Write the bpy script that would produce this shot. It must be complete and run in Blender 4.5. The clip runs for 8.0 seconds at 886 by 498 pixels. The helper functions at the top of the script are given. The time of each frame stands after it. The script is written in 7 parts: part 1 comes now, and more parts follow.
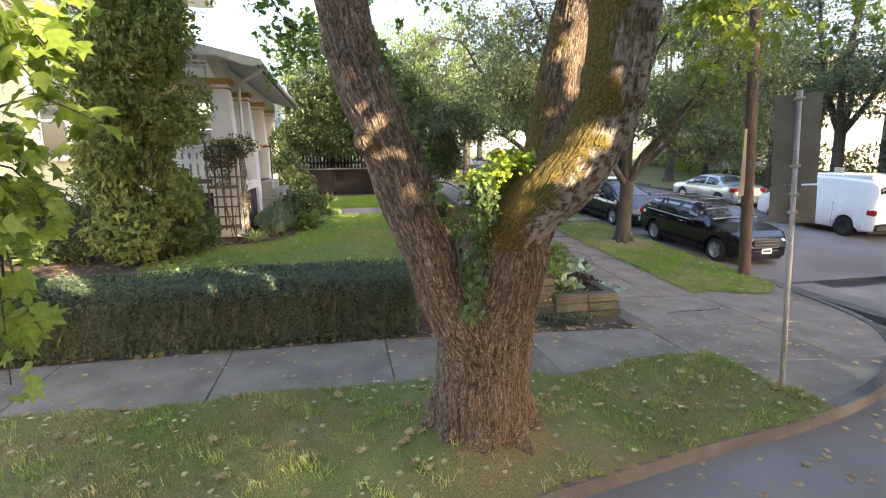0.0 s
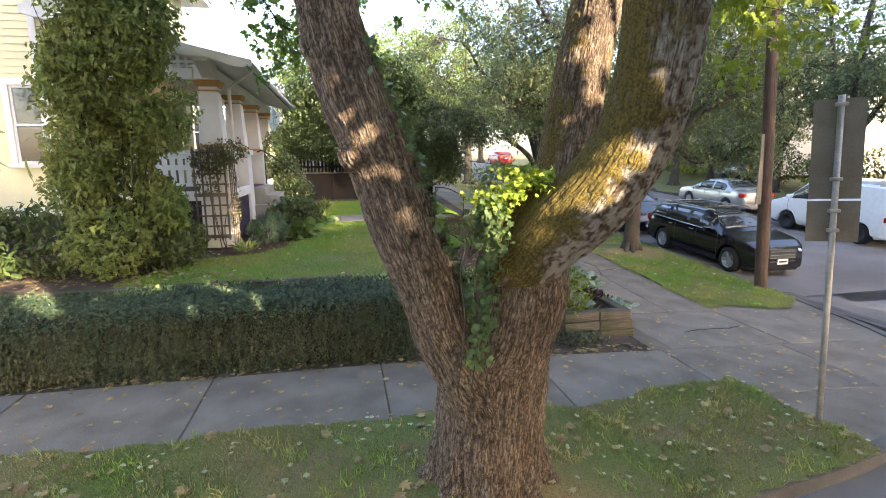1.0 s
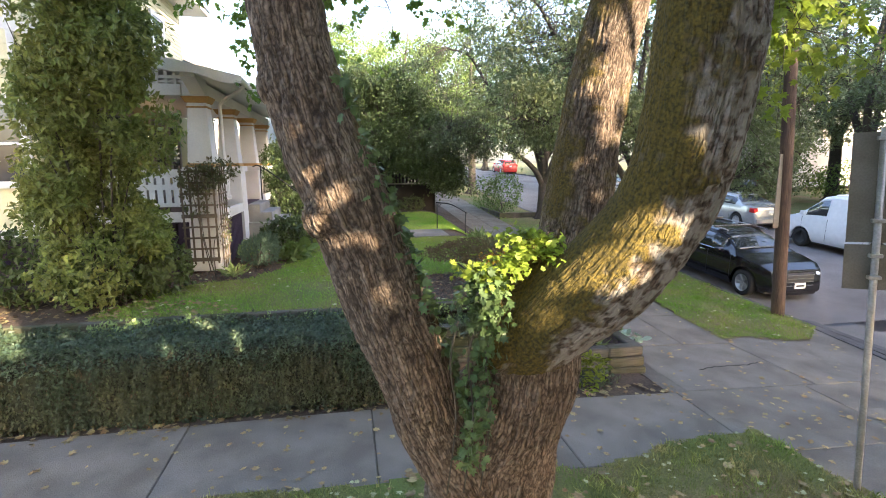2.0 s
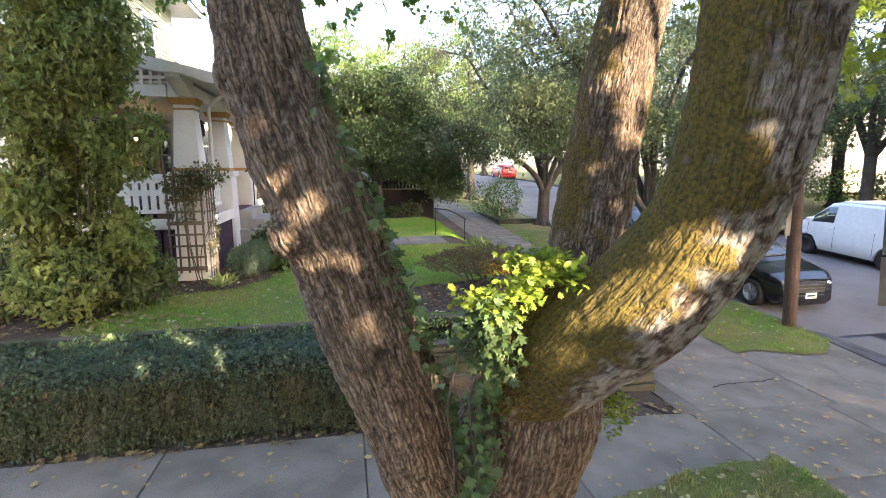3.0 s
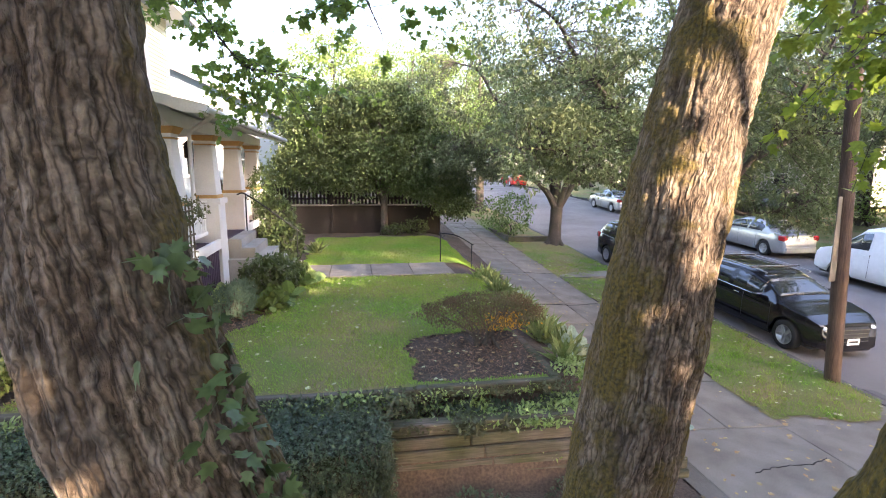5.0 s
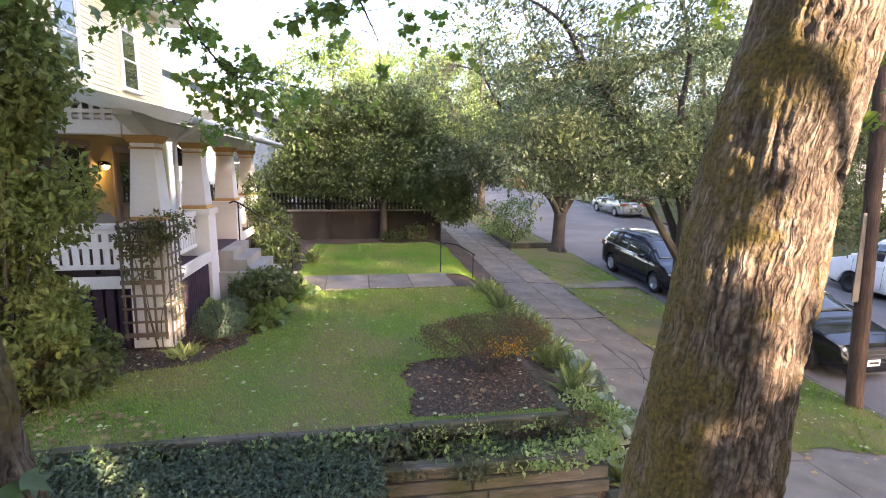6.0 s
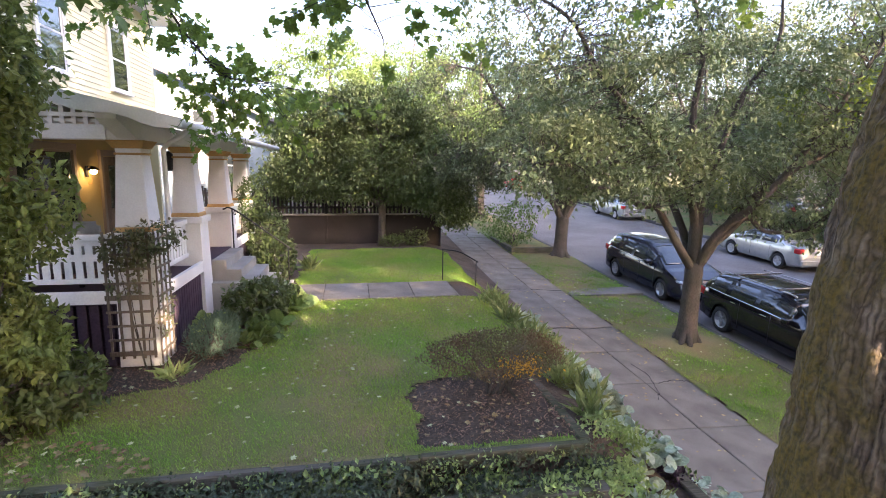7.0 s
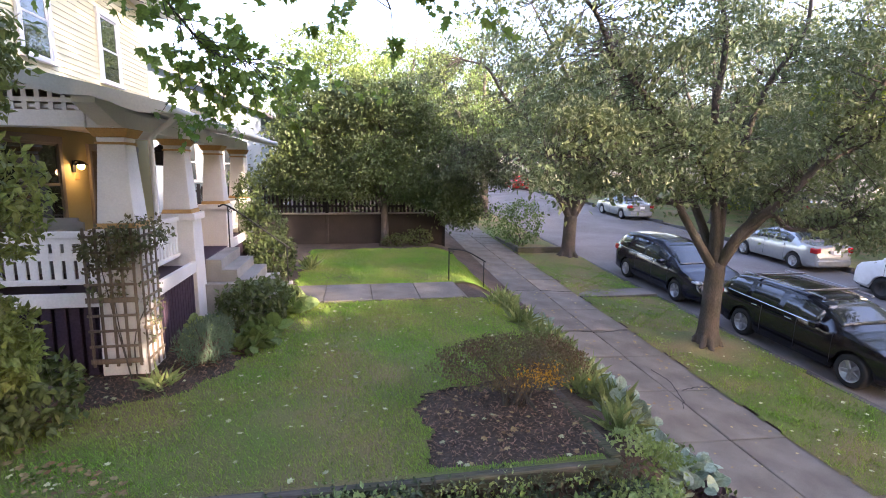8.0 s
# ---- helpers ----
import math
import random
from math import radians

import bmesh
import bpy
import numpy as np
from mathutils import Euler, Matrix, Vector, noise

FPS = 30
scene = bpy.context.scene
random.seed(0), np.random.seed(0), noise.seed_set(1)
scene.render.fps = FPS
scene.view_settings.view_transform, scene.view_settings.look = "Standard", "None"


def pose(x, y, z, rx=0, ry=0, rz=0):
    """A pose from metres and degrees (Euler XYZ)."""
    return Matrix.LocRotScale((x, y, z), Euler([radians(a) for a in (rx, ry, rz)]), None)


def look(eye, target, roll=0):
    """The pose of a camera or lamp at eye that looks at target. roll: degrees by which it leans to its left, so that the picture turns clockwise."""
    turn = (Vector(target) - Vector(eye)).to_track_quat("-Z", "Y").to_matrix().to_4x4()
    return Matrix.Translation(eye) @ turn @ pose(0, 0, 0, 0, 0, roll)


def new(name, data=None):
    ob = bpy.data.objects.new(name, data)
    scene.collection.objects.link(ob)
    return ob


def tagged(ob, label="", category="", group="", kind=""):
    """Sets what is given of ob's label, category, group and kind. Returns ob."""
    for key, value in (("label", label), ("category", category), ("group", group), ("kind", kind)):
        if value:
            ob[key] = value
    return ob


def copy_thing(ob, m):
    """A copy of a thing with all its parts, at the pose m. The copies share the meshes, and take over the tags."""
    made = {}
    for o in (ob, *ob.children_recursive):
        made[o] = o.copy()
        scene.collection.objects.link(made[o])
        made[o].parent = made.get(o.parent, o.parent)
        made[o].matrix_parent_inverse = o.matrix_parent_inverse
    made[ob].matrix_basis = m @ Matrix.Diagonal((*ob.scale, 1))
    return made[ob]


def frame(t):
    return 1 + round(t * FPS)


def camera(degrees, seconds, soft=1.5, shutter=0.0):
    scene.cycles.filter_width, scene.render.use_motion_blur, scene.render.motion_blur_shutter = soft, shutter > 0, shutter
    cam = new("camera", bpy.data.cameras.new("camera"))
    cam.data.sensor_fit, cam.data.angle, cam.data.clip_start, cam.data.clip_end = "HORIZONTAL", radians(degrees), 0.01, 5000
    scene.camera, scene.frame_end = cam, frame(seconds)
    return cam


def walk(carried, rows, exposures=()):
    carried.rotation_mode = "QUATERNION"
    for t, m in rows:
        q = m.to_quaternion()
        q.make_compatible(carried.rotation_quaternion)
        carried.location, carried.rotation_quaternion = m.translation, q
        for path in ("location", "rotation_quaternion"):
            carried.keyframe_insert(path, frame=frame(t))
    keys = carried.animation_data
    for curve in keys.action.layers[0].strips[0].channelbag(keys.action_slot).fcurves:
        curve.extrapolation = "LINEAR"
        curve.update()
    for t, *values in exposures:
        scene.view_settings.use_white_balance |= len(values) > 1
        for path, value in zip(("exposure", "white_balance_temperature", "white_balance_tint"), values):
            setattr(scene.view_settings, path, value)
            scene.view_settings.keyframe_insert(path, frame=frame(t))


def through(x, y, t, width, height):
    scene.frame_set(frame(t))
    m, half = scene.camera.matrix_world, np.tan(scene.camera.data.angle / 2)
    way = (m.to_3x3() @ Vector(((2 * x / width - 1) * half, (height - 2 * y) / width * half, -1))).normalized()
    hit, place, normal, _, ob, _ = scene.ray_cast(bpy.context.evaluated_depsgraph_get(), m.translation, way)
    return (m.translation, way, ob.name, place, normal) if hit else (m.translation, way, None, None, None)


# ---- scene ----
cam = camera(82.0, 8.0, soft=1.0)
PATH = [
    (0, (1.431, 2.164, 2.599), (1.812, 4.095, 2.239), -0.7),
    (0.5, (1.456, 2.44, 2.599), (1.822, 4.373, 2.242), -0.7),
    (1, (1.549, 2.759, 2.696), (1.927, 4.691, 2.342), -0.6),
    (1.5, (1.658, 3.053, 2.871), (2.022, 4.988, 2.525), -0.5),
    (2, (1.75, 3.312, 2.978), (2.112, 5.25, 2.644), -0.3),
    (3.5, (1.882, 3.988, 2.975), (2.251, 5.929, 2.663), -0.2),
    (4, (1.952, 4.275, 3.169), (2.294, 6.22, 2.853), -0.4),
    (4.5, (2.045, 4.518, 3.397), (2.381, 6.465, 3.086), -0.0),
    (6, (2.222, 5.304, 3.761), (2.554, 7.251, 3.448), 0.6),
    (6.5, (2.182, 5.544, 3.844), (2.515, 7.492, 3.533), 0.6),
    (7, (2.149, 5.805, 3.854), (2.496, 7.75, 3.543), 0.6),
    (7.5, (2.134, 6.107, 3.787), (2.484, 8.053, 3.48), 0.6),
    (8, (2.118, 6.404, 3.711), (2.462, 8.35, 3.405), 0.5),
]
walk(cam, [(t, look(eye, target, roll)) for t, eye, target, roll in PATH], [(0.0, 3.02, 6650, 19), (2.0, 3.05, 6350, 19), (4.0, 3.32, 6400, 23), (4.5, 3.36, 6400, 24), (6.0, 3.2, 6450, 28), (8.0, 3.1, 6250, 32)])

# ---- light ----
world = bpy.data.worlds.new("sky")
scene.world = world
world.use_nodes = True
SUN_ELEVATION, SUN_AZIMUTH = 18.0, -61.0
wn, wl = world.node_tree.nodes, world.node_tree.links
sky = wn.new("ShaderNodeTexSky")
sky.sky_type = "NISHITA"
sky.sun_disc = False
sky.sun_elevation = radians(SUN_ELEVATION)
sky.sun_rotation = radians(90 - SUN_AZIMUTH)
sky.dust_density = 2.5
wl.new(sky.outputs[0], wn["Background"].inputs[0])
wn["Background"].inputs[1].default_value = 0.15
sun_data = bpy.data.lights.new("sun", "SUN")
sun_data.energy, sun_data.angle, sun_data.color = 5.0, radians(0.6), (1.0, 0.83, 0.56)
sun = new("sun", sun_data)
sun_way = Vector((math.cos(radians(SUN_AZIMUTH)) * math.cos(radians(SUN_ELEVATION)), math.sin(radians(SUN_AZIMUTH)) * math.cos(radians(SUN_ELEVATION)), math.sin(radians(SUN_ELEVATION))))
sun.matrix_world = look(sun_way * 60, (0, 0, 0))


# ---- materials ----
def material(name, colour, rough=0.8, metal=0.0, scale=6.0, vary=0.25, tint=None, bump=0.2, fine=40.0, stretch=(1, 1, 1), piece=0.0, spec=0.4, tint_scale=None, through=0.0):
    """A surface with broad stains, fine grain and relief; piece: how far alike pieces differ; through: light let through a leaf."""
    m = bpy.data.materials.new(name)
    m.use_nodes = True
    n, l = m.node_tree.nodes, m.node_tree.links
    b = n["Principled BSDF"]
    tc = n.new("ShaderNodeTexCoord")
    mp = n.new("ShaderNodeMapping")
    mp.inputs["Scale"].default_value = stretch
    l.new(tc.outputs["Object"], mp.inputs[0])
    broad, grain = n.new("ShaderNodeTexNoise"), n.new("ShaderNodeTexNoise")
    broad.inputs["Scale"].default_value, broad.inputs["Detail"].default_value = tint_scale or scale * 0.2, 5
    grain.inputs["Scale"].default_value, grain.inputs["Detail"].default_value = fine, 6
    l.new(tc.outputs["Object"], broad.inputs[0])
    l.new(mp.outputs[0], grain.inputs[0])
    ramp = n.new("ShaderNodeValToRGB")
    ramp.color_ramp.elements[0].position, ramp.color_ramp.elements[1].position = 0.36, 0.66
    tint = tint or [c * (1 - vary) for c in colour]
    ramp.color_ramp.elements[0].color, ramp.color_ramp.elements[1].color = (*colour, 1), (*tint, 1)
    l.new(broad.outputs[0], ramp.inputs[0])
    hsv = n.new("ShaderNodeHueSaturation")
    l.new(ramp.outputs[0], hsv.inputs["Color"])
    span = n.new("ShaderNodeMapRange")
    span.inputs["From Min"].default_value, span.inputs["From Max"].default_value = 0.3, 0.7
    span.inputs["To Min"].default_value, span.inputs["To Max"].default_value = 1 - vary, 1 + vary
    l.new(grain.outputs[0], span.inputs[0])
    value = span.outputs[0]
    if piece:
        info = n.new("ShaderNodeObjectInfo")
        geo = n.new("ShaderNodeNewGeometry")
        both = n.new("ShaderNodeMath")
        both.operation = "ADD"
        l.new(info.outputs["Random"], both.inputs[0])
        l.new(geo.outputs["Random Per Island"], both.inputs[1])
        one = n.new("ShaderNodeMapRange")
        one.inputs["From Max"].default_value = 2.0
        one.inputs["To Min"].default_value, one.inputs["To Max"].default_value = 1 - piece, 1 + piece
        l.new(both.outputs[0], one.inputs[0])
        times = n.new("ShaderNodeMath")
        times.operation = "MULTIPLY"
        l.new(value, times.inputs[0])
        l.new(one.outputs[0], times.inputs[1])
        value = times.outputs[0]
    l.new(value, hsv.inputs["Value"])
    l.new(hsv.outputs[0], b.inputs["Base Color"])
    b.inputs["Roughness"].default_value, b.inputs["Metallic"].default_value = rough, metal
    b.inputs["Specular IOR Level"].default_value = spec
    if bump:
        bp = n.new("ShaderNodeBump")
        bp.inputs["Strength"].default_value, bp.inputs["Distance"].default_value = bump, 0.02
        l.new(grain.outputs[0], bp.inputs["Height"])
        l.new(bp.outputs[0], b.inputs["Normal"])
    if through:
        tr = n.new("ShaderNodeBsdfTranslucent")
        l.new(hsv.outputs[0], tr.inputs[0])
        mix = n.new("ShaderNodeMixShader")
        mix.inputs[0].default_value = through
        l.new(b.outputs[0], mix.inputs[1])
        l.new(tr.outputs[0], mix.inputs[2])
        l.new(mix.outputs[0], n["Material Output"].inputs[0])
    return m


GRASS = material("grass", (0.18, 0.26, 0.05), 0.7, tint=(0.34, 0.28, 0.12), tint_scale=1.1, piece=0.35, bump=0, through=0.3)
LAWN = material("lawn_grass", (0.15, 0.29, 0.03), 0.7, tint=(0.24, 0.29, 0.06), tint_scale=0.8, piece=0.35, bump=0, through=0.3)
TURF = material("turf", (0.10, 0.135, 0.03), 0.95, tint=(0.18, 0.135, 0.065), tint_scale=0.8, fine=60, vary=0.35, bump=0.6)
SOIL = material("soil", (0.08, 0.057, 0.042), 0.95, fine=30, vary=0.4, bump=0.8)
CONCRETE = material("concrete", (0.19, 0.171, 0.146), 0.92, tint=(0.125, 0.109, 0.09), tint_scale=1.7, fine=70, vary=0.2, bump=0.35, piece=0.16)
KERBSTONE = material("kerb_concrete", (0.10, 0.098, 0.096), 0.9, tint=(0.045, 0.042, 0.04), tint_scale=1.5, fine=60, vary=0.25, bump=0.4)
ASPHALT = material("asphalt", (0.185, 0.174, 0.17), 0.85, tint=(0.125, 0.113, 0.106), tint_scale=0.5, fine=160, vary=0.3, bump=0.3)
TIMBER = material("weathered_timber", (0.09, 0.08, 0.067), 0.9, tint=(0.045, 0.05, 0.022), tint_scale=2.0, fine=14, stretch=(0.3, 4, 4), vary=0.35, bump=0.6, piece=0.25)
HEDGELEAF = material("hedge_leaf", (0.048, 0.078, 0.042), 0.55, tint=(0.08, 0.085, 0.04), tint_scale=1.2, piece=0.5, bump=0, through=0.2)
HEDGECORE = material("hedge_core", (0.024, 0.029, 0.014), 0.95, fine=30, vary=0.5, bump=0.8)
LEAF = material("leaf", (0.11, 0.18, 0.045), 0.55, tint=(0.15, 0.21, 0.055), tint_scale=0.5, piece=0.45, bump=0, through=0.35)
DARKLEAF = material("dark_leaf", (0.062, 0.10, 0.03), 0.42, tint=(0.095, 0.125, 0.04), tint_scale=0.8, piece=0.5, bump=0, through=0.25)
GREYLEAF = material("grey_green_leaf", (0.105, 0.145, 0.065), 0.45, tint=(0.14, 0.165, 0.07), tint_scale=0.5, piece=0.5, bump=0, through=0.4)
YELLOWLEAF = material("yellow_green_leaf", (0.26, 0.29, 0.035), 0.55, tint=(0.16, 0.25, 0.03), tint_scale=0.6, piece=0.35, bump=0, through=0.45)
MAPLELEAF = material("maple_leaf", (0.14, 0.235, 0.045), 0.5, tint=(0.20, 0.28, 0.05), tint_scale=0.5, piece=0.4, bump=0, through=0.45)
# darker copy of the maple leaf, with shade put into its colour
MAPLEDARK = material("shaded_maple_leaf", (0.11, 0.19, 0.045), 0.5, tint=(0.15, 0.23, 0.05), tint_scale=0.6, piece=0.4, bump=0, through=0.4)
BOARDBACK = material("weathered_sign_back", (0.17, 0.16, 0.14), 0.6, 0.2, tint=(0.13, 0.12, 0.095), tint_scale=4, fine=60, vary=0.12, bump=0.05)
SIDING = material("cream_siding", (0.72, 0.66, 0.42), 0.55, tint=(0.66, 0.60, 0.38), tint_scale=0.5, fine=50, vary=0.05, bump=0.05)
WHITE = material("white_paint", (0.74, 0.73, 0.71), 0.55, tint=(0.64, 0.62, 0.59), tint_scale=1.2, fine=40, vary=0.06, bump=0.08)
OCHRE = material("ochre_trim", (0.46, 0.27, 0.09), 0.6, fine=40, vary=0.12, bump=0.05)
PLUM = material("plum_lattice", (0.045, 0.026, 0.045), 0.8, fine=30, vary=0.3, bump=0.1)
ROOFING = material("grey_shingle", (0.22, 0.21, 0.20), 0.9, fine=60, vary=0.25, bump=0.4, piece=0.2)
DARKWOOD = material("dark_wood", (0.022, 0.018, 0.016), 0.85, fine=25, stretch=(4, 4, 0.3), vary=0.35, bump=0.4, piece=0.3)
BROWNWOOD = material("brown_wood", (0.15, 0.118, 0.085), 0.85, fine=20, stretch=(4, 4, 0.3), vary=0.35, bump=0.4, piece=0.2)
IRON = material("black_iron", (0.02, 0.02, 0.022), 0.45, 0.6, fine=80, vary=0.3, bump=0.1)
GALVANISED = material("galvanised_steel", (0.36, 0.36, 0.35), 0.5, 0.5, tint=(0.25, 0.24, 0.23), tint_scale=5, fine=60, vary=0.15, bump=0.05)
POLEWOOD = material("creosoted_pole", (0.085, 0.055, 0.04), 0.9, fine=16, stretch=(5, 5, 0.25), vary=0.4, bump=0.6)
BLACKPAINT = material("black_car_paint", (0.006, 0.006, 0.009), 0.12, 0.0, fine=10, vary=0.1, bump=0, spec=0.8)
BLUEPAINT = material("midnight_blue_car_paint", (0.010, 0.011, 0.020), 0.12, 0.0, fine=10, vary=0.1, bump=0, spec=0.8)
SILVERPAINT = material("silver_car_paint", (0.42, 0.43, 0.43), 0.25, 0.6, fine=10, vary=0.06, bump=0)
VANPAINT = material("white_van_paint", (0.75, 0.75, 0.75), 0.3, 0.0, fine=8, vary=0.05, bump=0)
REDPAINT = material("red_car_paint", (0.40, 0.03, 0.025), 0.25, 0.0, fine=8, vary=0.08, bump=0)
CARGLASS = material("tinted_car_glass", (0.03, 0.036, 0.036), 0.04, 0.0, fine=5, vary=0.1, bump=0, spec=1.0)
RUBBER = material("tyre_rubber", (0.018, 0.018, 0.018), 0.85, fine=60, vary=0.2, bump=0.2)
ALLOY = material("alloy_rim", (0.45, 0.45, 0.46), 0.35, 0.8, fine=20, vary=0.1, bump=0)
CHROME = material("chrome", (0.7, 0.7, 0.7), 0.12, 1.0, fine=20, vary=0.05, bump=0)
HEADLAMP = material("headlamp_glass", (0.60, 0.62, 0.64), 0.08, 0.3, fine=60, vary=0.3, bump=0.1, spec=0.9)
TAILLAMP = material("tail_lamp", (0.35, 0.02, 0.02), 0.2, fine=40, vary=0.2, bump=0)
BLACKTRIM = material("black_plastic", (0.02, 0.02, 0.021), 0.6, fine=60, vary=0.2, bump=0.1)
PLATE = material("plate_white", (0.65, 0.68, 0.68), 0.5, fine=20, vary=0.1, bump=0)
PANE = material("window_glass", (0.035, 0.04, 0.042), 0.03, fine=2, vary=0.2, bump=0, spec=1.0)
YELLOWWALL = material("yellow_wall", (0.36, 0.30, 0.13), 0.7, fine=40, vary=0.06, bump=0.05)
STEPSTONE = material("pale_step_concrete", (0.33, 0.32, 0.30), 0.85, tint=(0.24, 0.23, 0.21), tint_scale=1.5, fine=60, vary=0.12, bump=0.2)
TAUPE = material("taupe_trim", (0.20, 0.17, 0.135), 0.6, fine=40, vary=0.12, bump=0.05)


# ---- mesh helpers ----
def finish(name, bm, mat, parent=None, label="", smooth=False):
    me = bpy.data.meshes.new(name)
    bm.normal_update()
    bm.to_mesh(me)
    bm.free()
    if smooth:
        me.polygons.foreach_set("use_smooth", [True] * len(me.polygons))
    for m in (mat if isinstance(mat, (list, tuple)) else [mat]):
        me.materials.append(m)
    ob = new(name, me)
    ob.parent = parent
    if label:
        tagged(ob, label)
    return ob


part = finish


def thing(name, at, label, category, group="", kind=""):
    ob = new(name)
    ob.location = at
    ob.empty_display_size = 0.1
    return tagged(ob, label, category, group, kind)


def bx(bm, x0, y0, z0, x1, y1, z1, bevel=0.0, m=None):
    """A box between two corners, with bevelled edges where asked."""
    made = bmesh.ops.create_cube(bm, size=1.0, matrix=Matrix.LocRotScale(((x0 + x1) / 2, (y0 + y1) / 2, (z0 + z1) / 2), None, (abs(x1 - x0), abs(y1 - y0), abs(z1 - z0))))
    vs = made["verts"]
    if bevel:
        made = bmesh.ops.bevel(bm, geom=list({e for v in vs for e in v.link_edges}), offset=bevel, segments=1, affect="EDGES")
        vs = made["verts"]
    if m is not None:
        bmesh.ops.transform(bm, matrix=m, verts=list({v for v in vs}))
    return vs


def box(name, a, b, mat, parent=None, label="", bevel=0.006):
    bm = bmesh.new()
    bx(bm, *a, *b, bevel=bevel)
    return part(name, bm, mat, parent, label)


def np_mesh(name, verts, faces, mat, parent=None, label="", smooth=False):
    """A mesh from arrays of vertices and of equal-sided faces."""
    verts, faces = np.asarray(verts, np.float32), np.asarray(faces, np.int32)
    me = bpy.data.meshes.new(name)
    me.vertices.add(len(verts))
    me.vertices.foreach_set("co", verts.ravel())
    me.loops.add(faces.size)
    me.loops.foreach_set("vertex_index", faces.ravel())
    me.polygons.add(len(faces))
    me.polygons.foreach_set("loop_start", np.arange(0, faces.size, faces.shape[1], dtype=np.int32))
    me.polygons.foreach_set("use_smooth", np.full(len(faces), smooth))
    me.update(calc_edges=True)
    me.validate()
    for m in (mat if isinstance(mat, (list, tuple)) else [mat]):
        me.materials.append(m)
    ob = new(name, me)
    ob.parent = parent
    if label:
        tagged(ob, label)
    return ob


def spline(points, n):
    """n points on a smooth curve through rows of numbers (Catmull-Rom)."""
    p = np.asarray(points, float)
    p = np.vstack([2 * p[0] - p[1], p, 2 * p[-1] - p[-2]])
    t = np.linspace(0, len(p) - 3 - 1e-6, n)
    i, u = t.astype(int), (t % 1)[:, None]
    a, b, c, d = p[i], p[i + 1], p[i + 2], p[i + 3]
    return 0.5 * (2 * b + (c - a) * u + (2 * a - 5 * b + 4 * c - d) * u**2 + (3 * b - a - 3 * c + d) * u**3)


def tube(points, sides=8, n=0, closed=True):
    """Vertices and quads of a tube along rows of x, y, z, radius."""
    p = spline(points, n) if n else np.asarray(points, float)
    if closed:  # ends drawn to a point
        p = np.vstack([p[0] + (p[0] - p[1]) * 1e-3, p, p[-1] + (p[-1] - p[-2]) * 1e-3])
        p[0, 3] = p[-1, 3] = 5e-4
    way = np.gradient(p[:, :3], axis=0)
    way /= np.linalg.norm(way, axis=1, keepdims=True) + 1e-9
    ref = np.array([1.0, 0.1, 0.0]) if abs(way[:, 2]).mean() > 0.6 else np.array([0.0, 0.1, 1.0])
    side = np.cross(way, ref)
    side /= np.linalg.norm(side, axis=1, keepdims=True) + 1e-9
    up = np.cross(side, way)
    a = np.linspace(0, 2 * np.pi, sides, endpoint=False)
    ring = side[:, None] * np.cos(a)[:, None] + up[:, None] * np.sin(a)[:, None]
    v = (p[:, None, :3] + ring * p[:, None, 3:4]).reshape(-1, 3)
    i, j = np.meshgrid(np.arange(len(p) - 1), np.arange(sides), indexing="ij")
    k = (j + 1) % sides
    f = np.stack([i * sides + j, i * sides + k, (i + 1) * sides + k, (i + 1) * sides + j], -1).reshape(-1, 4)
    return v, f


def joined(pieces):
    vs, fs, at = [], [], 0
    for v, f in pieces:
        vs.append(v)
        fs.append(f + at)
        at += len(v)
    return np.vstack(vs), np.vstack(fs)


def rod(name, points, mat, parent=None, label="", sides=8, n=0):
    return np_mesh(name, *tube(points, sides, n), mat, parent, label, True)


def turns(n, rng, droop=0.0, flat=0.0):
    """n random turns as 3 x 3 arrays; flat: how far leaves lie level."""
    yaw, tip, roll = rng.uniform(0, 2 * np.pi, n), rng.normal(droop, 0.9 * (1 - flat) + 0.1, n), rng.normal(0, 0.7 * (1 - flat) + 0.1, n)
    cy, sy, ct, st, cr, sr = np.cos(yaw), np.sin(yaw), np.cos(tip), np.sin(tip), np.cos(roll), np.sin(roll)
    o, z = np.ones(n), np.zeros(n)
    rz = np.stack([cy, -sy, z, sy, cy, z, z, z, o], -1).reshape(n, 3, 3)
    rx = np.stack([o, z, z, z, ct, -st, z, st, ct], -1).reshape(n, 3, 3)
    ry = np.stack([cr, z, sr, z, o, z, -sr, z, cr], -1).reshape(n, 3, 3)
    return rz @ rx @ ry


OVAL = (np.array([(0, 0, 0), (0.28, 0.42, 0.07), (0, 1, -0.06), (-0.28, 0.42, 0.07)]), np.array([(0, 1, 2), (0, 2, 3)]))
BLADE = (np.array([(-0.05, 0, 0), (0.05, 0, 0), (0.03, 0.1, 0.62), (0, 0.32, 1.0)]), np.array([(0, 1, 2), (0, 2, 3)]))
LOBED = (
    np.array([(0, 0, 0), (0.22, 0.02, 0.02), (0.50, 0.22, 0.05), (0.30, 0.36, 0.03), (0.52, 0.72, 0.0), (0.20, 0.62, 0.03), (0, 1.0, -0.05), (-0.20, 0.62, 0.03), (-0.52, 0.72, 0.0), (-0.30, 0.36, 0.03), (-0.50, 0.22, 0.05), (-0.22, 0.02, 0.02)]),
    np.array([(0, 1, 3), (1, 2, 3), (0, 3, 5), (3, 4, 5), (0, 5, 7), (5, 6, 7), (0, 7, 9), (7, 8, 9), (0, 9, 11), (9, 10, 11)]),
)


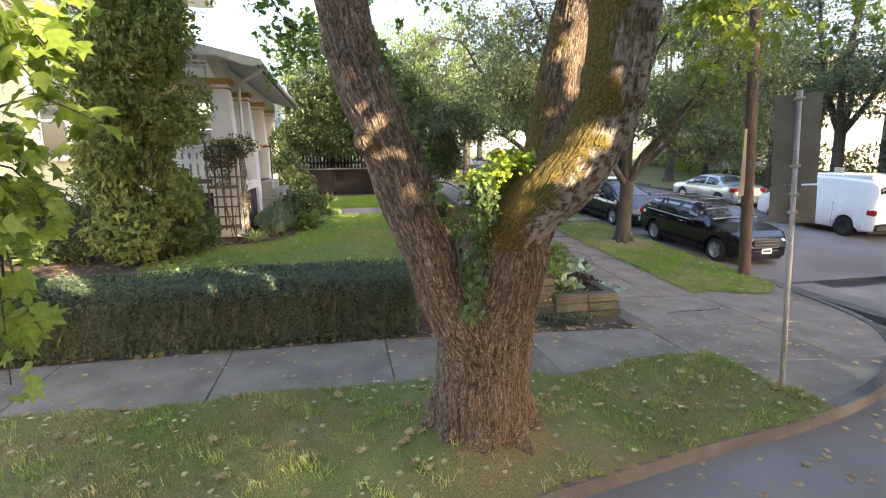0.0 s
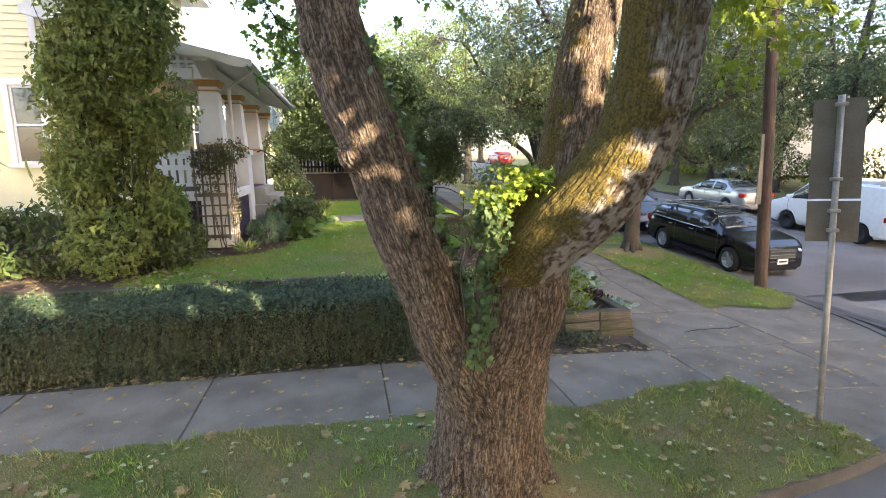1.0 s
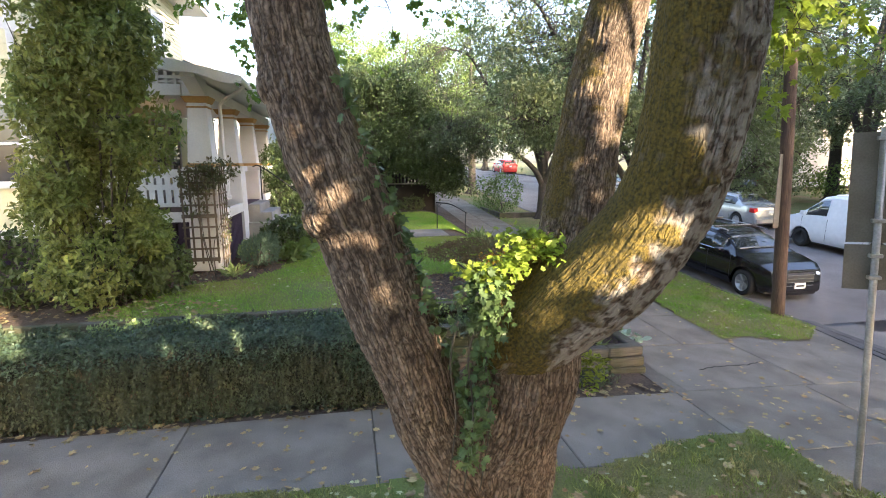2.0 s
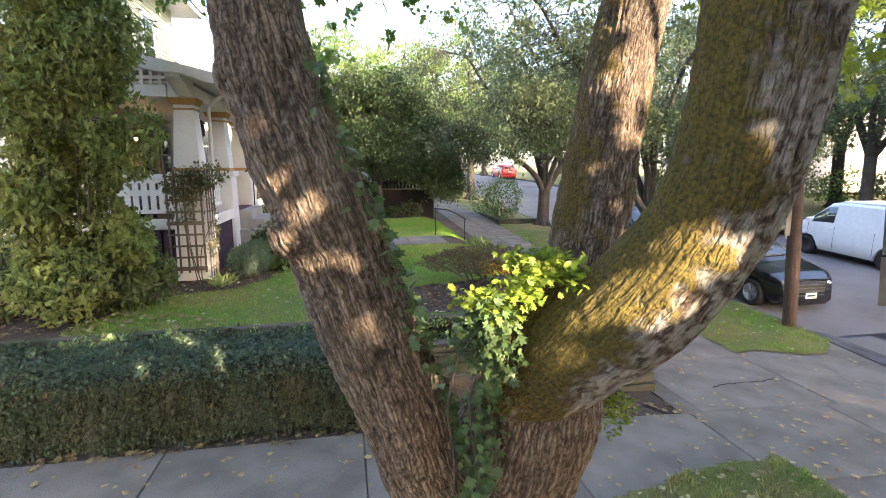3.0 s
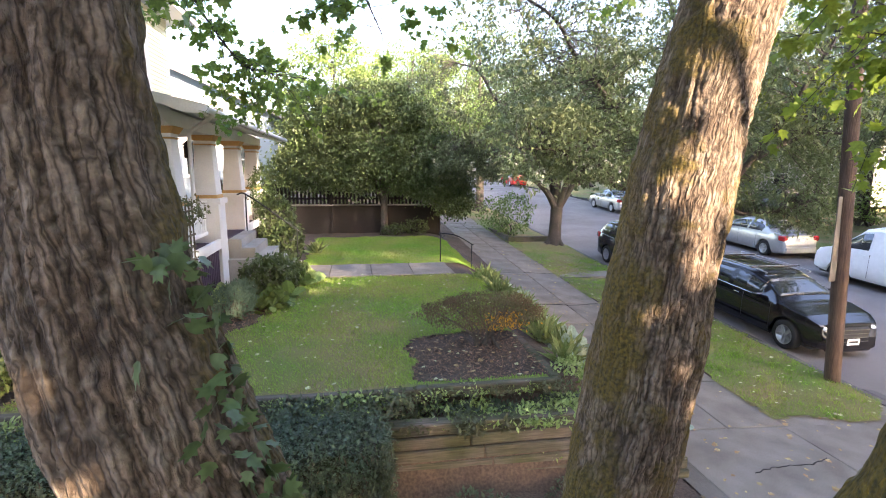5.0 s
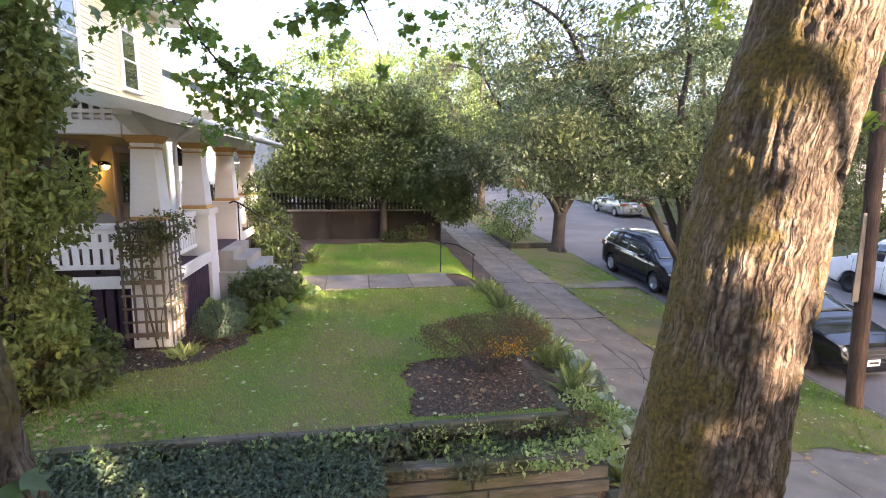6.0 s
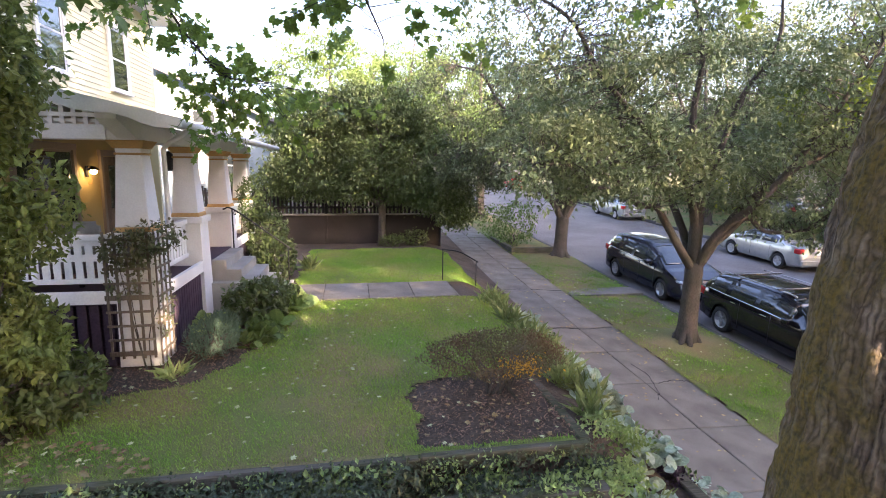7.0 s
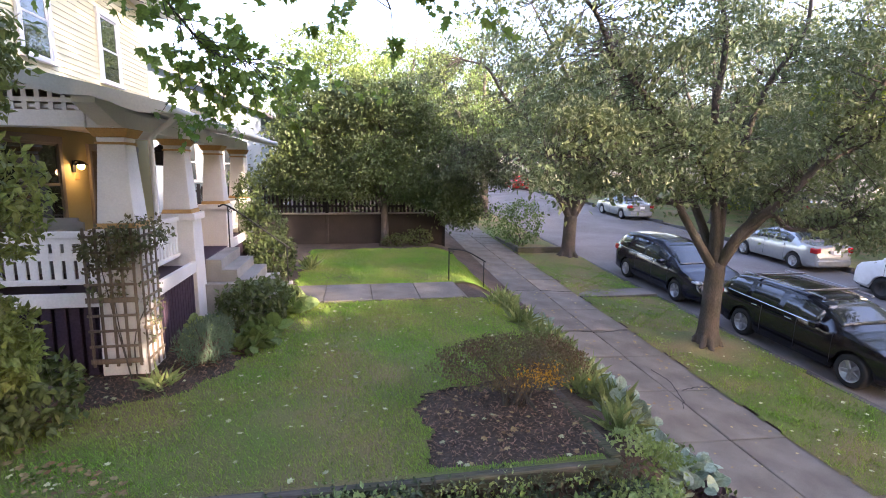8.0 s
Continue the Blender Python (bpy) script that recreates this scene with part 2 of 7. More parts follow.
def leaves(places, size, rng, shape=OVAL, droop=-0.4, flat=0.2, spread=0.3):
    """Vertices and triangles of leaves at rows of x, y, z."""
    n = len(places)
    lv, lf = shape
    s = size * rng.uniform(1 - spread, 1 + spread, n)
    v = np.einsum("nij,kj->nki", turns(n, rng, droop, flat), lv) * s[:, None, None] + places[:, None]
    f = lf[None] + (np.arange(n) * len(lv))[:, None, None]
    return v.reshape(-1, 3), f.reshape(-1, 3)


def hills(x, y, seed=0.0):
    """Soft unevenness between about -1 and 1."""
    return (np.sin(x * 1.3 + seed) * np.sin(y * 1.7 + 2 * seed) + 0.6 * np.sin(x * 3.1 + y * 2.3 + seed) + 0.4 * np.sin(y * 5.2 - x * 4.1 + seed)) / 2


def lattice_noise(p, seed=0):
    """Smooth value noise of rows of x, y, z, from 0 to 1."""
    i = np.floor(p).astype(np.int64)
    u = p - i
    u = u * u * (3 - 2 * u)
    out = np.zeros(len(p))
    for dx in (0, 1):
        for dy in (0, 1):
            for dz in (0, 1):
                h = (i[:, 0] + dx) * 374761393 + (i[:, 1] + dy) * 668265263 + (i[:, 2] + dz) * 2147483647 + seed * 144269
                h = (h ^ (h >> 13)) * 1274126177
                h = ((h ^ (h >> 16)) & 0xFFFFFF) / 0xFFFFFF
                w = (u[:, 0] if dx else 1 - u[:, 0]) * (u[:, 1] if dy else 1 - u[:, 1]) * (u[:, 2] if dz else 1 - u[:, 2])
                out += w * h
    return out


# ---- the lie of the land ----
def land(x, y):
    """Height of the pavements: falls towards the side street, rises along it."""
    return -0.04 * np.clip(np.asarray(x, float) - 2.0, 0, 9.0) + 0.05 * np.clip(np.asarray(y, float) - 11.0, 0, 40) + 0.02 * np.clip(np.asarray(y, float) - 51.0, 0, 60)


ROAD_DROP = 0.13
KERB_LINE = [(-40, 4.6), (-8, 4.95), (1, 5.25), (3.2, 5.62), (4.6, 5.95), (6.5, 6.35), (8.0, 6.9), (9.4, 7.8), (10.4, 9.0), (10.85, 10.4), (11.0, 12.0), (11.0, 15.0), (11.0, 90.0)]


def lawn_height(x, y):
    """The raised yard: level at the top, falling to the side pavement."""
    x, y = np.asarray(x, float), np.asarray(y, float)
    top = 0.86 + 0.02 * np.clip(y - 10.7, 0, 5) + 0.015 * hills(x, y)
    low = land(x, y) + 0.03
    s = np.clip((6.45 - x) / 1.7, 0, 1)
    s = s * s * (3 - 2 * s)
    return low + (top - low) * s


# ---- ground, roads and pavements ----
def sheet(name, xs, ys, height, mat, label, kind="structure"):
    gx, gy = np.meshgrid(xs, ys, indexing="ij")
    v = np.stack([gx, gy, height(gx, gy)], -1).reshape(-1, 3)
    i, j = np.meshgrid(np.arange(len(xs) - 1), np.arange(len(ys) - 1), indexing="ij")
    a = i * len(ys) + j
    f = np.stack([a, a + len(ys), a + len(ys) + 1, a + 1], -1).reshape(-1, 4)
    ob = np_mesh(name, v, f, mat, smooth=True)
    return tagged(ob, label, kind=kind)


def steps(*stops):
    """Grid lines: pairs of a place and the spacing up to the next place."""
    out = []
    for (a, d), (b, _) in zip(stops, stops[1:]):
        out += list(np.arange(a, b - d * 0.3, d))
    return np.array(out + [stops[-1][0]])


FAR_X = steps((-400, 60), (-40, 4), (-8, 0.5), (26, 4), (60, 60), (400, 1))
FAR_Y = steps((-300, 60), (-20, 4), (0, 0.5), (30, 3), (80, 60), (500, 1))
sheet("ground", FAR_X, FAR_Y, lambda x, y: land(x, y) - 0.34, SOIL, "bare brown earth under the street and gardens")

kerb = spline(np.array(KERB_LINE), 140)


def kerb_side(x):
    """The y of the front kerb at x, up to the corner."""
    return np.interp(x, kerb[:, 0], kerb[:, 1])


# the crossing streets: one asphalt sheet, outside the kerb
outer = [(x, -30.0) if x < 10.9 else (40.0, y) for x, y in kerb]
ring = np.array([(kerb[i], outer[i]) for i in range(len(kerb))])
bm = bmesh.new()
cols = []
for inner, out in ring:
    col = []
    for t in np.linspace(0, 1, 9) ** 1.5:
        x, y = inner * (1 - t) + np.array(out) * t
        col.append(bm.verts.new((x, y, float(land(min(x, 11.0), y)) - ROAD_DROP)))
    cols.append(col)
for a, b in zip(cols, cols[1:]):
    for k in range(8):
        try:
            bm.faces.new((a[k], a[k + 1], b[k + 1], b[k]))
        except ValueError:
            pass
bmesh.ops.recalc_face_normals(bm, faces=bm.faces)
road = part("road", bm, ASPHALT, smooth=True)
tagged(road, "grey worn asphalt street with leaves along the kerb", kind="structure")

# kerb of concrete lengths along the street
bm = bmesh.new()
prof = [(-0.01, 0.012), (0.13, 0.012), (0.15, 0.0), (0.15, -0.3), (-0.01, -0.3)]
way = np.gradient(kerb, axis=0)
way /= np.linalg.norm(way, axis=1, keepdims=True)
out = np.stack([way[:, 1], -way[:, 0]], -1)
rows = []
for (x, y), (ox, oy) in zip(kerb, out):
    z = float(land(x, y))
    rows.append([bm.verts.new((x + ox * (d - 0.15), y + oy * (d - 0.15), z + h)) for d, h in prof])
for a, b in zip(rows, rows[1:]):
    for k in range(len(prof)):
        n = (k + 1) % len(prof)
        bm.faces.new((a[k], b[k], b[n], a[n]))
bmesh.ops.recalc_face_normals(bm, faces=bm.faces)
tagged(part("kerb", bm, KERBSTONE), "worn concrete kerb round the street corner", kind="structure")

# far kerb and pavement across the side street
KERB_FAR = 20.2
bm = bmesh.new()
for i in range(40):
    y0 = -20 + i * 3
    bx(bm, KERB_FAR, y0 + 0.01, float(land(11, y0 + 1.5)) - 0.4, KERB_FAR + 0.15, y0 + 2.99, float(land(11, y0 + 1.5)) + 0.0, 0.01)
tagged(part("kerb_far", bm, KERBSTONE), "worn concrete kerb across the side street", kind="structure")
sheet("ground_far_bank", steps((20.35, 0.8), (30, 10), (80, 1)), steps((-20, 3), (100, 1)), lambda x, y: land(11 + 0 * x, y) - 0.02 + 0.03 * np.clip(x - 22, 0, 8), TURF, "mown grass verge and front gardens across the street")


def verge_mesh(name, inside, x0, x1, y0, y1, d, height, mat, label):
    """Turf over the cells of a rectangle whose middles lie inside."""
    xs, ys = np.arange(x0, x1 + d, d), np.arange(y0, y1 + d, d)
    gx, gy = np.meshgrid(xs, ys, indexing="ij")
    v = np.stack([gx, gy, height(gx, gy)], -1).reshape(-1, 3)
    i, j = np.meshgrid(np.arange(len(xs) - 1), np.arange(len(ys) - 1), indexing="ij")
    keep = inside(xs[i] + d / 2, ys[j] + d / 2)
    a = (i * len(ys) + j)[keep]
    f = np.stack([a, a + len(ys), a + len(ys) + 1, a + 1], -1)
    return tagged(np_mesh(name, v, f, mat, smooth=True), label, kind="structure")


def in_front_verge(x, y):
    edge = 6.55 - 0.55 * np.clip(y - 7.7, 0, 1.0) + 0.08 * np.sin(y * 4)
    top = 7.73 + 0.03 * np.sin(x * 9) + 0.45 * np.clip((x - 4.3) / 2.0, 0, 1) + 0.05 * np.sin(x * 2.7)
    return (y > kerb_side(x) + 0.01) & (y < top) & (x < edge)


def verge_height(x, y):
    return land(x, y) + 0.02 + 0.16 * np.exp(-((x - 2.6) ** 2 + (y - 6.3) ** 2) / 1.1) * np.clip((y - kerb_side(x)) / 0.6, 0, 1) + 0.012 * hills(x * 2, y * 2)


def in_side_verge(x, y):
    round_tip = 11.1 + 0.12 * np.sin(x * 3) + 0.5 * np.clip(x - 10.2, 0, 1)
    return (x > 8.42 + 0.04 * np.sin(y * 3) + 0.025 * np.sin(y * 11)) & (x < 10.84) & (y > round_tip)


verge_mesh("ground_front_verge", in_front_verge, -12, 7, 4.6, 8.4, 0.06, verge_height, TURF, "patchy grass verge strewn with fallen leaves")
verge_mesh("ground_side_verge", in_side_verge, 8.4, 11, 11, 70, 0.08, lambda x, y: land(x, y) + 0.015 + 0.012 * hills(x, y) + 0.14 * np.exp(-((x - 9.7) ** 2 + (y - 16.0) ** 2) / 0.5) + 0.16 * np.exp(-((x - 10.1) ** 2 + (y - 24.6) ** 2) / 0.8), TURF, "mossy grass strip between pavement and parked cars")


def in_bed(x, y):
    ragged = 0.05 * np.sin(y * 7 + x * 3) + 0.035 * np.sin(y * 17 - x * 11)
    bed_a = (x > 2.86 + ragged) & (x < 4.75) & (y > 10.85) & (y < 12.5 + 0.25 * np.sin(x * 2) + ragged)
    porch_edge = np.interp(y, (10.7, 12.1, 12.5, 12.8, 13.0, 13.5, 14.35, 15.3, 16.4, 17.0), (-1.9, -1.5, -1.2, -0.45, 0.0, 0.35, 0.61, 0.72, 0.78, 0.76))
    bed_b = (x < porch_edge + ragged) & (y < 17.0)
    bed_c = x > 4.68 - 0.1 * np.sin(y * 1.3) ** 2 + 0.9 * np.clip((y - 13.4) / 1.5, 0, 1)
    bed_e = (y > 24.2 + ragged) | ((x < 0.7 + ragged) & (y > 18.5))
    return bed_a | bed_b | bed_c | bed_e


def in_walk(x, y):
    return (y > 16.95) & (y < 18.5)


verge_mesh("ground_lawn", lambda x, y: ~in_bed(x, y) & ~in_walk(x, y), -4, 5.8, 10.75, 25.3, 0.06, lambda x, y: lawn_height(x, y), TURF, "green front lawn with a few fallen leaves")
verge_mesh("ground_beds", lambda x, y: ~((x > 6.0) & (y < 11.2)) & ~(in_walk(x, y) & (x < 4.6) & (x > 0.4)), -12, 6.5, 9.2, 30, 0.1, lambda x, y: np.where(y < 10.7, land(x, y) - 0.02 + (np.where(x < 4.9, 0.55, 0.2) - land(x, y)) * np.clip((y - 9.95) / 0.25, 0, 1), lawn_height(x, y) - 0.02 - 0.02 * (~in_bed(x, y))) + 0.012 * hills(x * 3, y * 3), SOIL, "dark bark mulch in the planting beds")

# pavement slabs
slab_parent = thing("pavement", (0, 0, 0), "grey concrete pavement of cast slabs with dark joints", "pavement", kind="structure")
slab_cache = {}


def slab(x0, y0, x1, y1, tilt=0.0):
    """One cast slab with rounded edges, lying with the land."""
    w, h = round(x1 - x0, 3), round(y1 - y0, 3)
    if (w, h) not in slab_cache:
        b = bmesh.new()
        bx(b, -w / 2, -h / 2, -0.12, w / 2, h / 2, 0, 0.012)
        me = bpy.data.meshes.new("slab")
        b.to_mesh(me)
        b.free()
        me.materials.append(CONCRETE)
        slab_cache[w, h] = me
    ob = new("slab", slab_cache[w, h])
    cx, cy = (x0 + x1) / 2, (y0 + y1) / 2
    sx, sy = float(land(x1, cy) - land(x0, cy)) / w, float(land(cx, y1) - land(cx, y0)) / h
    ob.matrix_basis = pose(cx, cy, float(land(x0, cy) + land(x1, cy)) / 2, math.degrees(math.atan(sy)) + tilt, -math.degrees(math.atan(sx)), 0)
    ob.parent = slab_parent
    return ob


rng = np.random.default_rng(5)
for k in range(-7, 4):
    x0 = 1.95 + k * 2.08
    if x0 < 8.3:
        slab(x0 + 0.004, 7.70, x0 + 2.076, 9.22, rng.normal(0, 0.12))
for k in range(36):
    y0 = 11.0 + k * 1.5
    slab(6.52, y0 + 0.006, 7.48, y0 + 1.494, rng.normal(0, 0.5))
    slab(7.496, y0 + 0.006, 8.46, y0 + 1.494, rng.normal(0, 0.5))
for x0, y0, x1, y1 in ((6.3, 9.24, 8.4, 10.98), (8.42, 9.24, 9.5, 10.98), (8.42, 8.0, 9.5, 9.22), (6.2, 8.2, 6.45, 9.2)):
    slab(x0, y0, x1 - 0.01, y1)
verge_mesh("pavement_corner", lambda x, y: (y > kerb_side(x) + 0.01) & (x < np.interp(y, kerb[:, 1], kerb[:, 0]) - 0.12) & (y < 11.6) & (x > 6.0), 5.6, 11, 6, 11.7, 0.06, lambda x, y: land(x, y) - 0.012 + 0.0 * x, CONCRETE, "stained concrete at the street corner")
for y0 in (19.6,):
    box("slab", (8.5, y0, float(land(9, y0)) - 0.1), (10.82, y0 + 0.8, float(land(9, y0)) + 0.045), CONCRETE, slab_parent, bevel=0.012)
for k in range(4):
    box("slab", (0.45 + k * 1.02, 16.97, 0.85), (1.46 + k * 1.02, 18.49, 1.0 - 0.002 * k), CONCRETE, slab_parent, bevel=0.012)
# front steps down to the side pavement
for k in range(3):
    box("slab", (4.55 + 0.42 * k, 16.96, 0.0), (5.0 + 0.42 * k + 0.02, 18.5, 0.84 - 0.17 * k), CONCRETE, slab_parent, bevel=0.015)


# ---- the big maple ----
MAPLE = dict(
    trunk=[(2.63, 6.52, -0.15, 0.50), (2.63, 6.47, 0.1, 0.455), (2.61, 6.38, 0.45, 0.425), (2.60, 6.28, 0.95, 0.415), (2.62, 6.16, 1.35, 0.385), (2.70, 6.02, 1.65, 0.325), (2.73, 5.95, 1.9, 0.295), (2.73, 5.88, 2.2, 0.265), (2.75, 5.84, 2.36, 0.17)],
    left=[(2.42, 6.05, 1.05, 0.22), (2.19, 5.97, 1.52, 0.195), (2.06, 5.92, 1.92, 0.198), (1.92, 5.92, 2.28, 0.205), (1.80, 5.93, 2.63, 0.205), (1.68, 5.95, 2.96, 0.197), (1.575, 6.0, 3.28, 0.188), (1.50, 6.06, 3.6, 0.178), (1.46, 6.12, 4.0, 0.168), (1.40, 6.25, 4.6, 0.165), (1.32, 6.33, 5.0, 0.165)],
    rear=[(2.78, 6.25, 1.3, 0.17), (3.08, 6.56, 1.8, 0.195), (3.30, 6.72, 2.3, 0.225), (3.41, 6.77, 2.8, 0.228), (3.48, 6.79, 3.2, 0.212), (3.57, 6.83, 3.6, 0.210), (3.70, 6.86, 4.1, 0.19), (3.85, 6.88, 4.7, 0.18), (3.96, 6.92, 5.1, 0.175)],
    mossy=[(2.68, 5.85, 2.02, 0.22), (2.82, 5.66, 2.24, 0.22), (3.01, 5.52, 2.48, 0.222), (3.17, 5.41, 2.78, 0.215), (3.21, 5.31, 3.13, 0.205), (3.23, 5.27, 3.45, 0.205), (3.22, 5.23, 3.9, 0.195), (3.29, 5.10, 4.7, 0.18), (3.34, 5.03, 5.0, 0.17)],
)


def bark_material():
    m = material("maple_bark", (0.185, 0.148, 0.114), 0.95, tint=(0.13, 0.098, 0.072), tint_scale=2.2, fine=55, vary=0.3, bump=0.7)
    n, l = m.node_tree.nodes, m.node_tree.links
    b = n["Principled BSDF"]
    base = b.inputs["Base Color"].links[0].from_socket
    # furrow shade put into the colour: darker where the ridge height is low
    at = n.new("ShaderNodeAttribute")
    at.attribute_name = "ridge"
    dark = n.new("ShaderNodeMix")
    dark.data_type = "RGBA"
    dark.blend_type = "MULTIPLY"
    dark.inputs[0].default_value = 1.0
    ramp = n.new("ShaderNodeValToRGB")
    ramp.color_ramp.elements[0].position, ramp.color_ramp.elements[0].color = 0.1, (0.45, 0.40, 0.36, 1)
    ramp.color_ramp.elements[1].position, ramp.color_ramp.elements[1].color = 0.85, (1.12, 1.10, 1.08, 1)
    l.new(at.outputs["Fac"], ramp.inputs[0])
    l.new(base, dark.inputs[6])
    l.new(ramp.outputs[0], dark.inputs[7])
    moss_at = n.new("ShaderNodeAttribute")
    moss_at.attribute_name = "moss"
    tc = n.new("ShaderNodeTexCoord")
    fuzz = n.new("ShaderNodeTexNoise")
    fuzz.inputs["Scale"].default_value, fuzz.inputs["Detail"].default_value = 70, 5
    l.new(tc.outputs["Object"], fuzz.inputs[0])
    mossy = n.new("ShaderNodeValToRGB")
    mossy.color_ramp.elements[0].position, mossy.color_ramp.elements[0].color = 0.3, (0.032, 0.027, 0.007, 1)
    mossy.color_ramp.elements[1].position, mossy.color_ramp.elements[1].color = 0.75, (0.15, 0.108, 0.016, 1)
    l.new(fuzz.outputs[0], mossy.inputs[0])
    mix = n.new("ShaderNodeMix")
    mix.data_type = "RGBA"
    l.new(moss_at.outputs["Fac"], mix.inputs[0])
    l.new(dark.outputs[2], mix.inputs[6])
    l.new(mossy.outputs[0], mix.inputs[7])
    l.new(mix.outputs[2], b.inputs["Base Color"])
    # fine plates and cracks along the grain, the shade in the cracks put into the colour
    ga = n.new("ShaderNodeAttribute")
    ga.attribute_name = "grain"
    gm = n.new("ShaderNodeMapping")
    gm.inputs["Scale"].default_value = (52, 52, 5.5)
    wave = n.new("ShaderNodeTexNoise")
    wave.inputs["Scale"].default_value, wave.inputs["Detail"].default_value = 14.0, 3
    l.new(ga.outputs["Vector"], wave.inputs[0])
    bend = n.new("ShaderNodeVectorMath")
    bend.operation = "MULTIPLY_ADD"
    bend.inputs[1].default_value = (0.035, 0.035, 0.05)
    l.new(wave.outputs["Color"], bend.inputs[0])
    l.new(ga.outputs["Vector"], bend.inputs[2])
    l.new(bend.outputs[0], gm.inputs[0])
    crack = n.new("ShaderNodeTexVoronoi")
    crack.feature = "DISTANCE_TO_EDGE"
    crack.inputs["Scale"].default_value = 1.0
    l.new(gm.outputs[0], crack.inputs[0])
    gn = n.new("ShaderNodeTexNoise")
    gn.inputs["Scale"].default_value, gn.inputs["Detail"].default_value = 1.4, 6
    l.new(gm.outputs[0], gn.inputs[0])
    crack_shade = n.new("ShaderNodeValToRGB")
    crack_shade.color_ramp.elements[0].position, crack_shade.color_ramp.elements[0].color = 0.0, (0.34, 0.31, 0.28, 1)
    crack_shade.color_ramp.elements[1].position, crack_shade.color_ramp.elements[1].color = 0.22, (1.12, 1.11, 1.09, 1)
    l.new(crack.outputs[0], crack_shade.inputs[0])
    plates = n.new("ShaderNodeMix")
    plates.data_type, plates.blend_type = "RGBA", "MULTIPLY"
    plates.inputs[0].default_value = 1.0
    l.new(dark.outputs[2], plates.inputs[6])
    l.new(crack_shade.outputs[0], plates.inputs[7])
    lich = n.new("ShaderNodeAttribute")
    lich.attribute_name = "lichen"
    pale = n.new("ShaderNodeMix")
    pale.data_type = "RGBA"
    pale.inputs[7].default_value = (0.29, 0.265, 0.225, 1)
    l.new(lich.outputs["Fac"], pale.inputs[0])
    l.new(plates.outputs[2], pale.inputs[6])
    l.new(pale.outputs[2], mix.inputs[6])
    add = n.new("ShaderNodeMath")
    add.operation = "ADD"
    l.new(crack.outputs[0], add.inputs[0])
    l.new(gn.outputs[0], add.inputs[1])
    bp = n.new("ShaderNodeBump")
    bp.inputs["Strength"].default_value, bp.inputs["Distance"].default_value = 1.0, 0.022
    l.new(add.outputs[0], bp.inputs["Height"])
    old = b.inputs["Normal"].links[0].from_node
    l.new(old.outputs[0], bp.inputs["Normal"])
    l.new(bp.outputs[0], b.inputs["Normal"])
    return m


BARK = bark_material()
PLAINBARK = material("tree_bark", (0.078, 0.064, 0.055), 0.95, tint=(0.048, 0.046, 0.032), tint_scale=2.5, fine=30, stretch=(3, 3, 0.6), vary=0.4, bump=0.9)


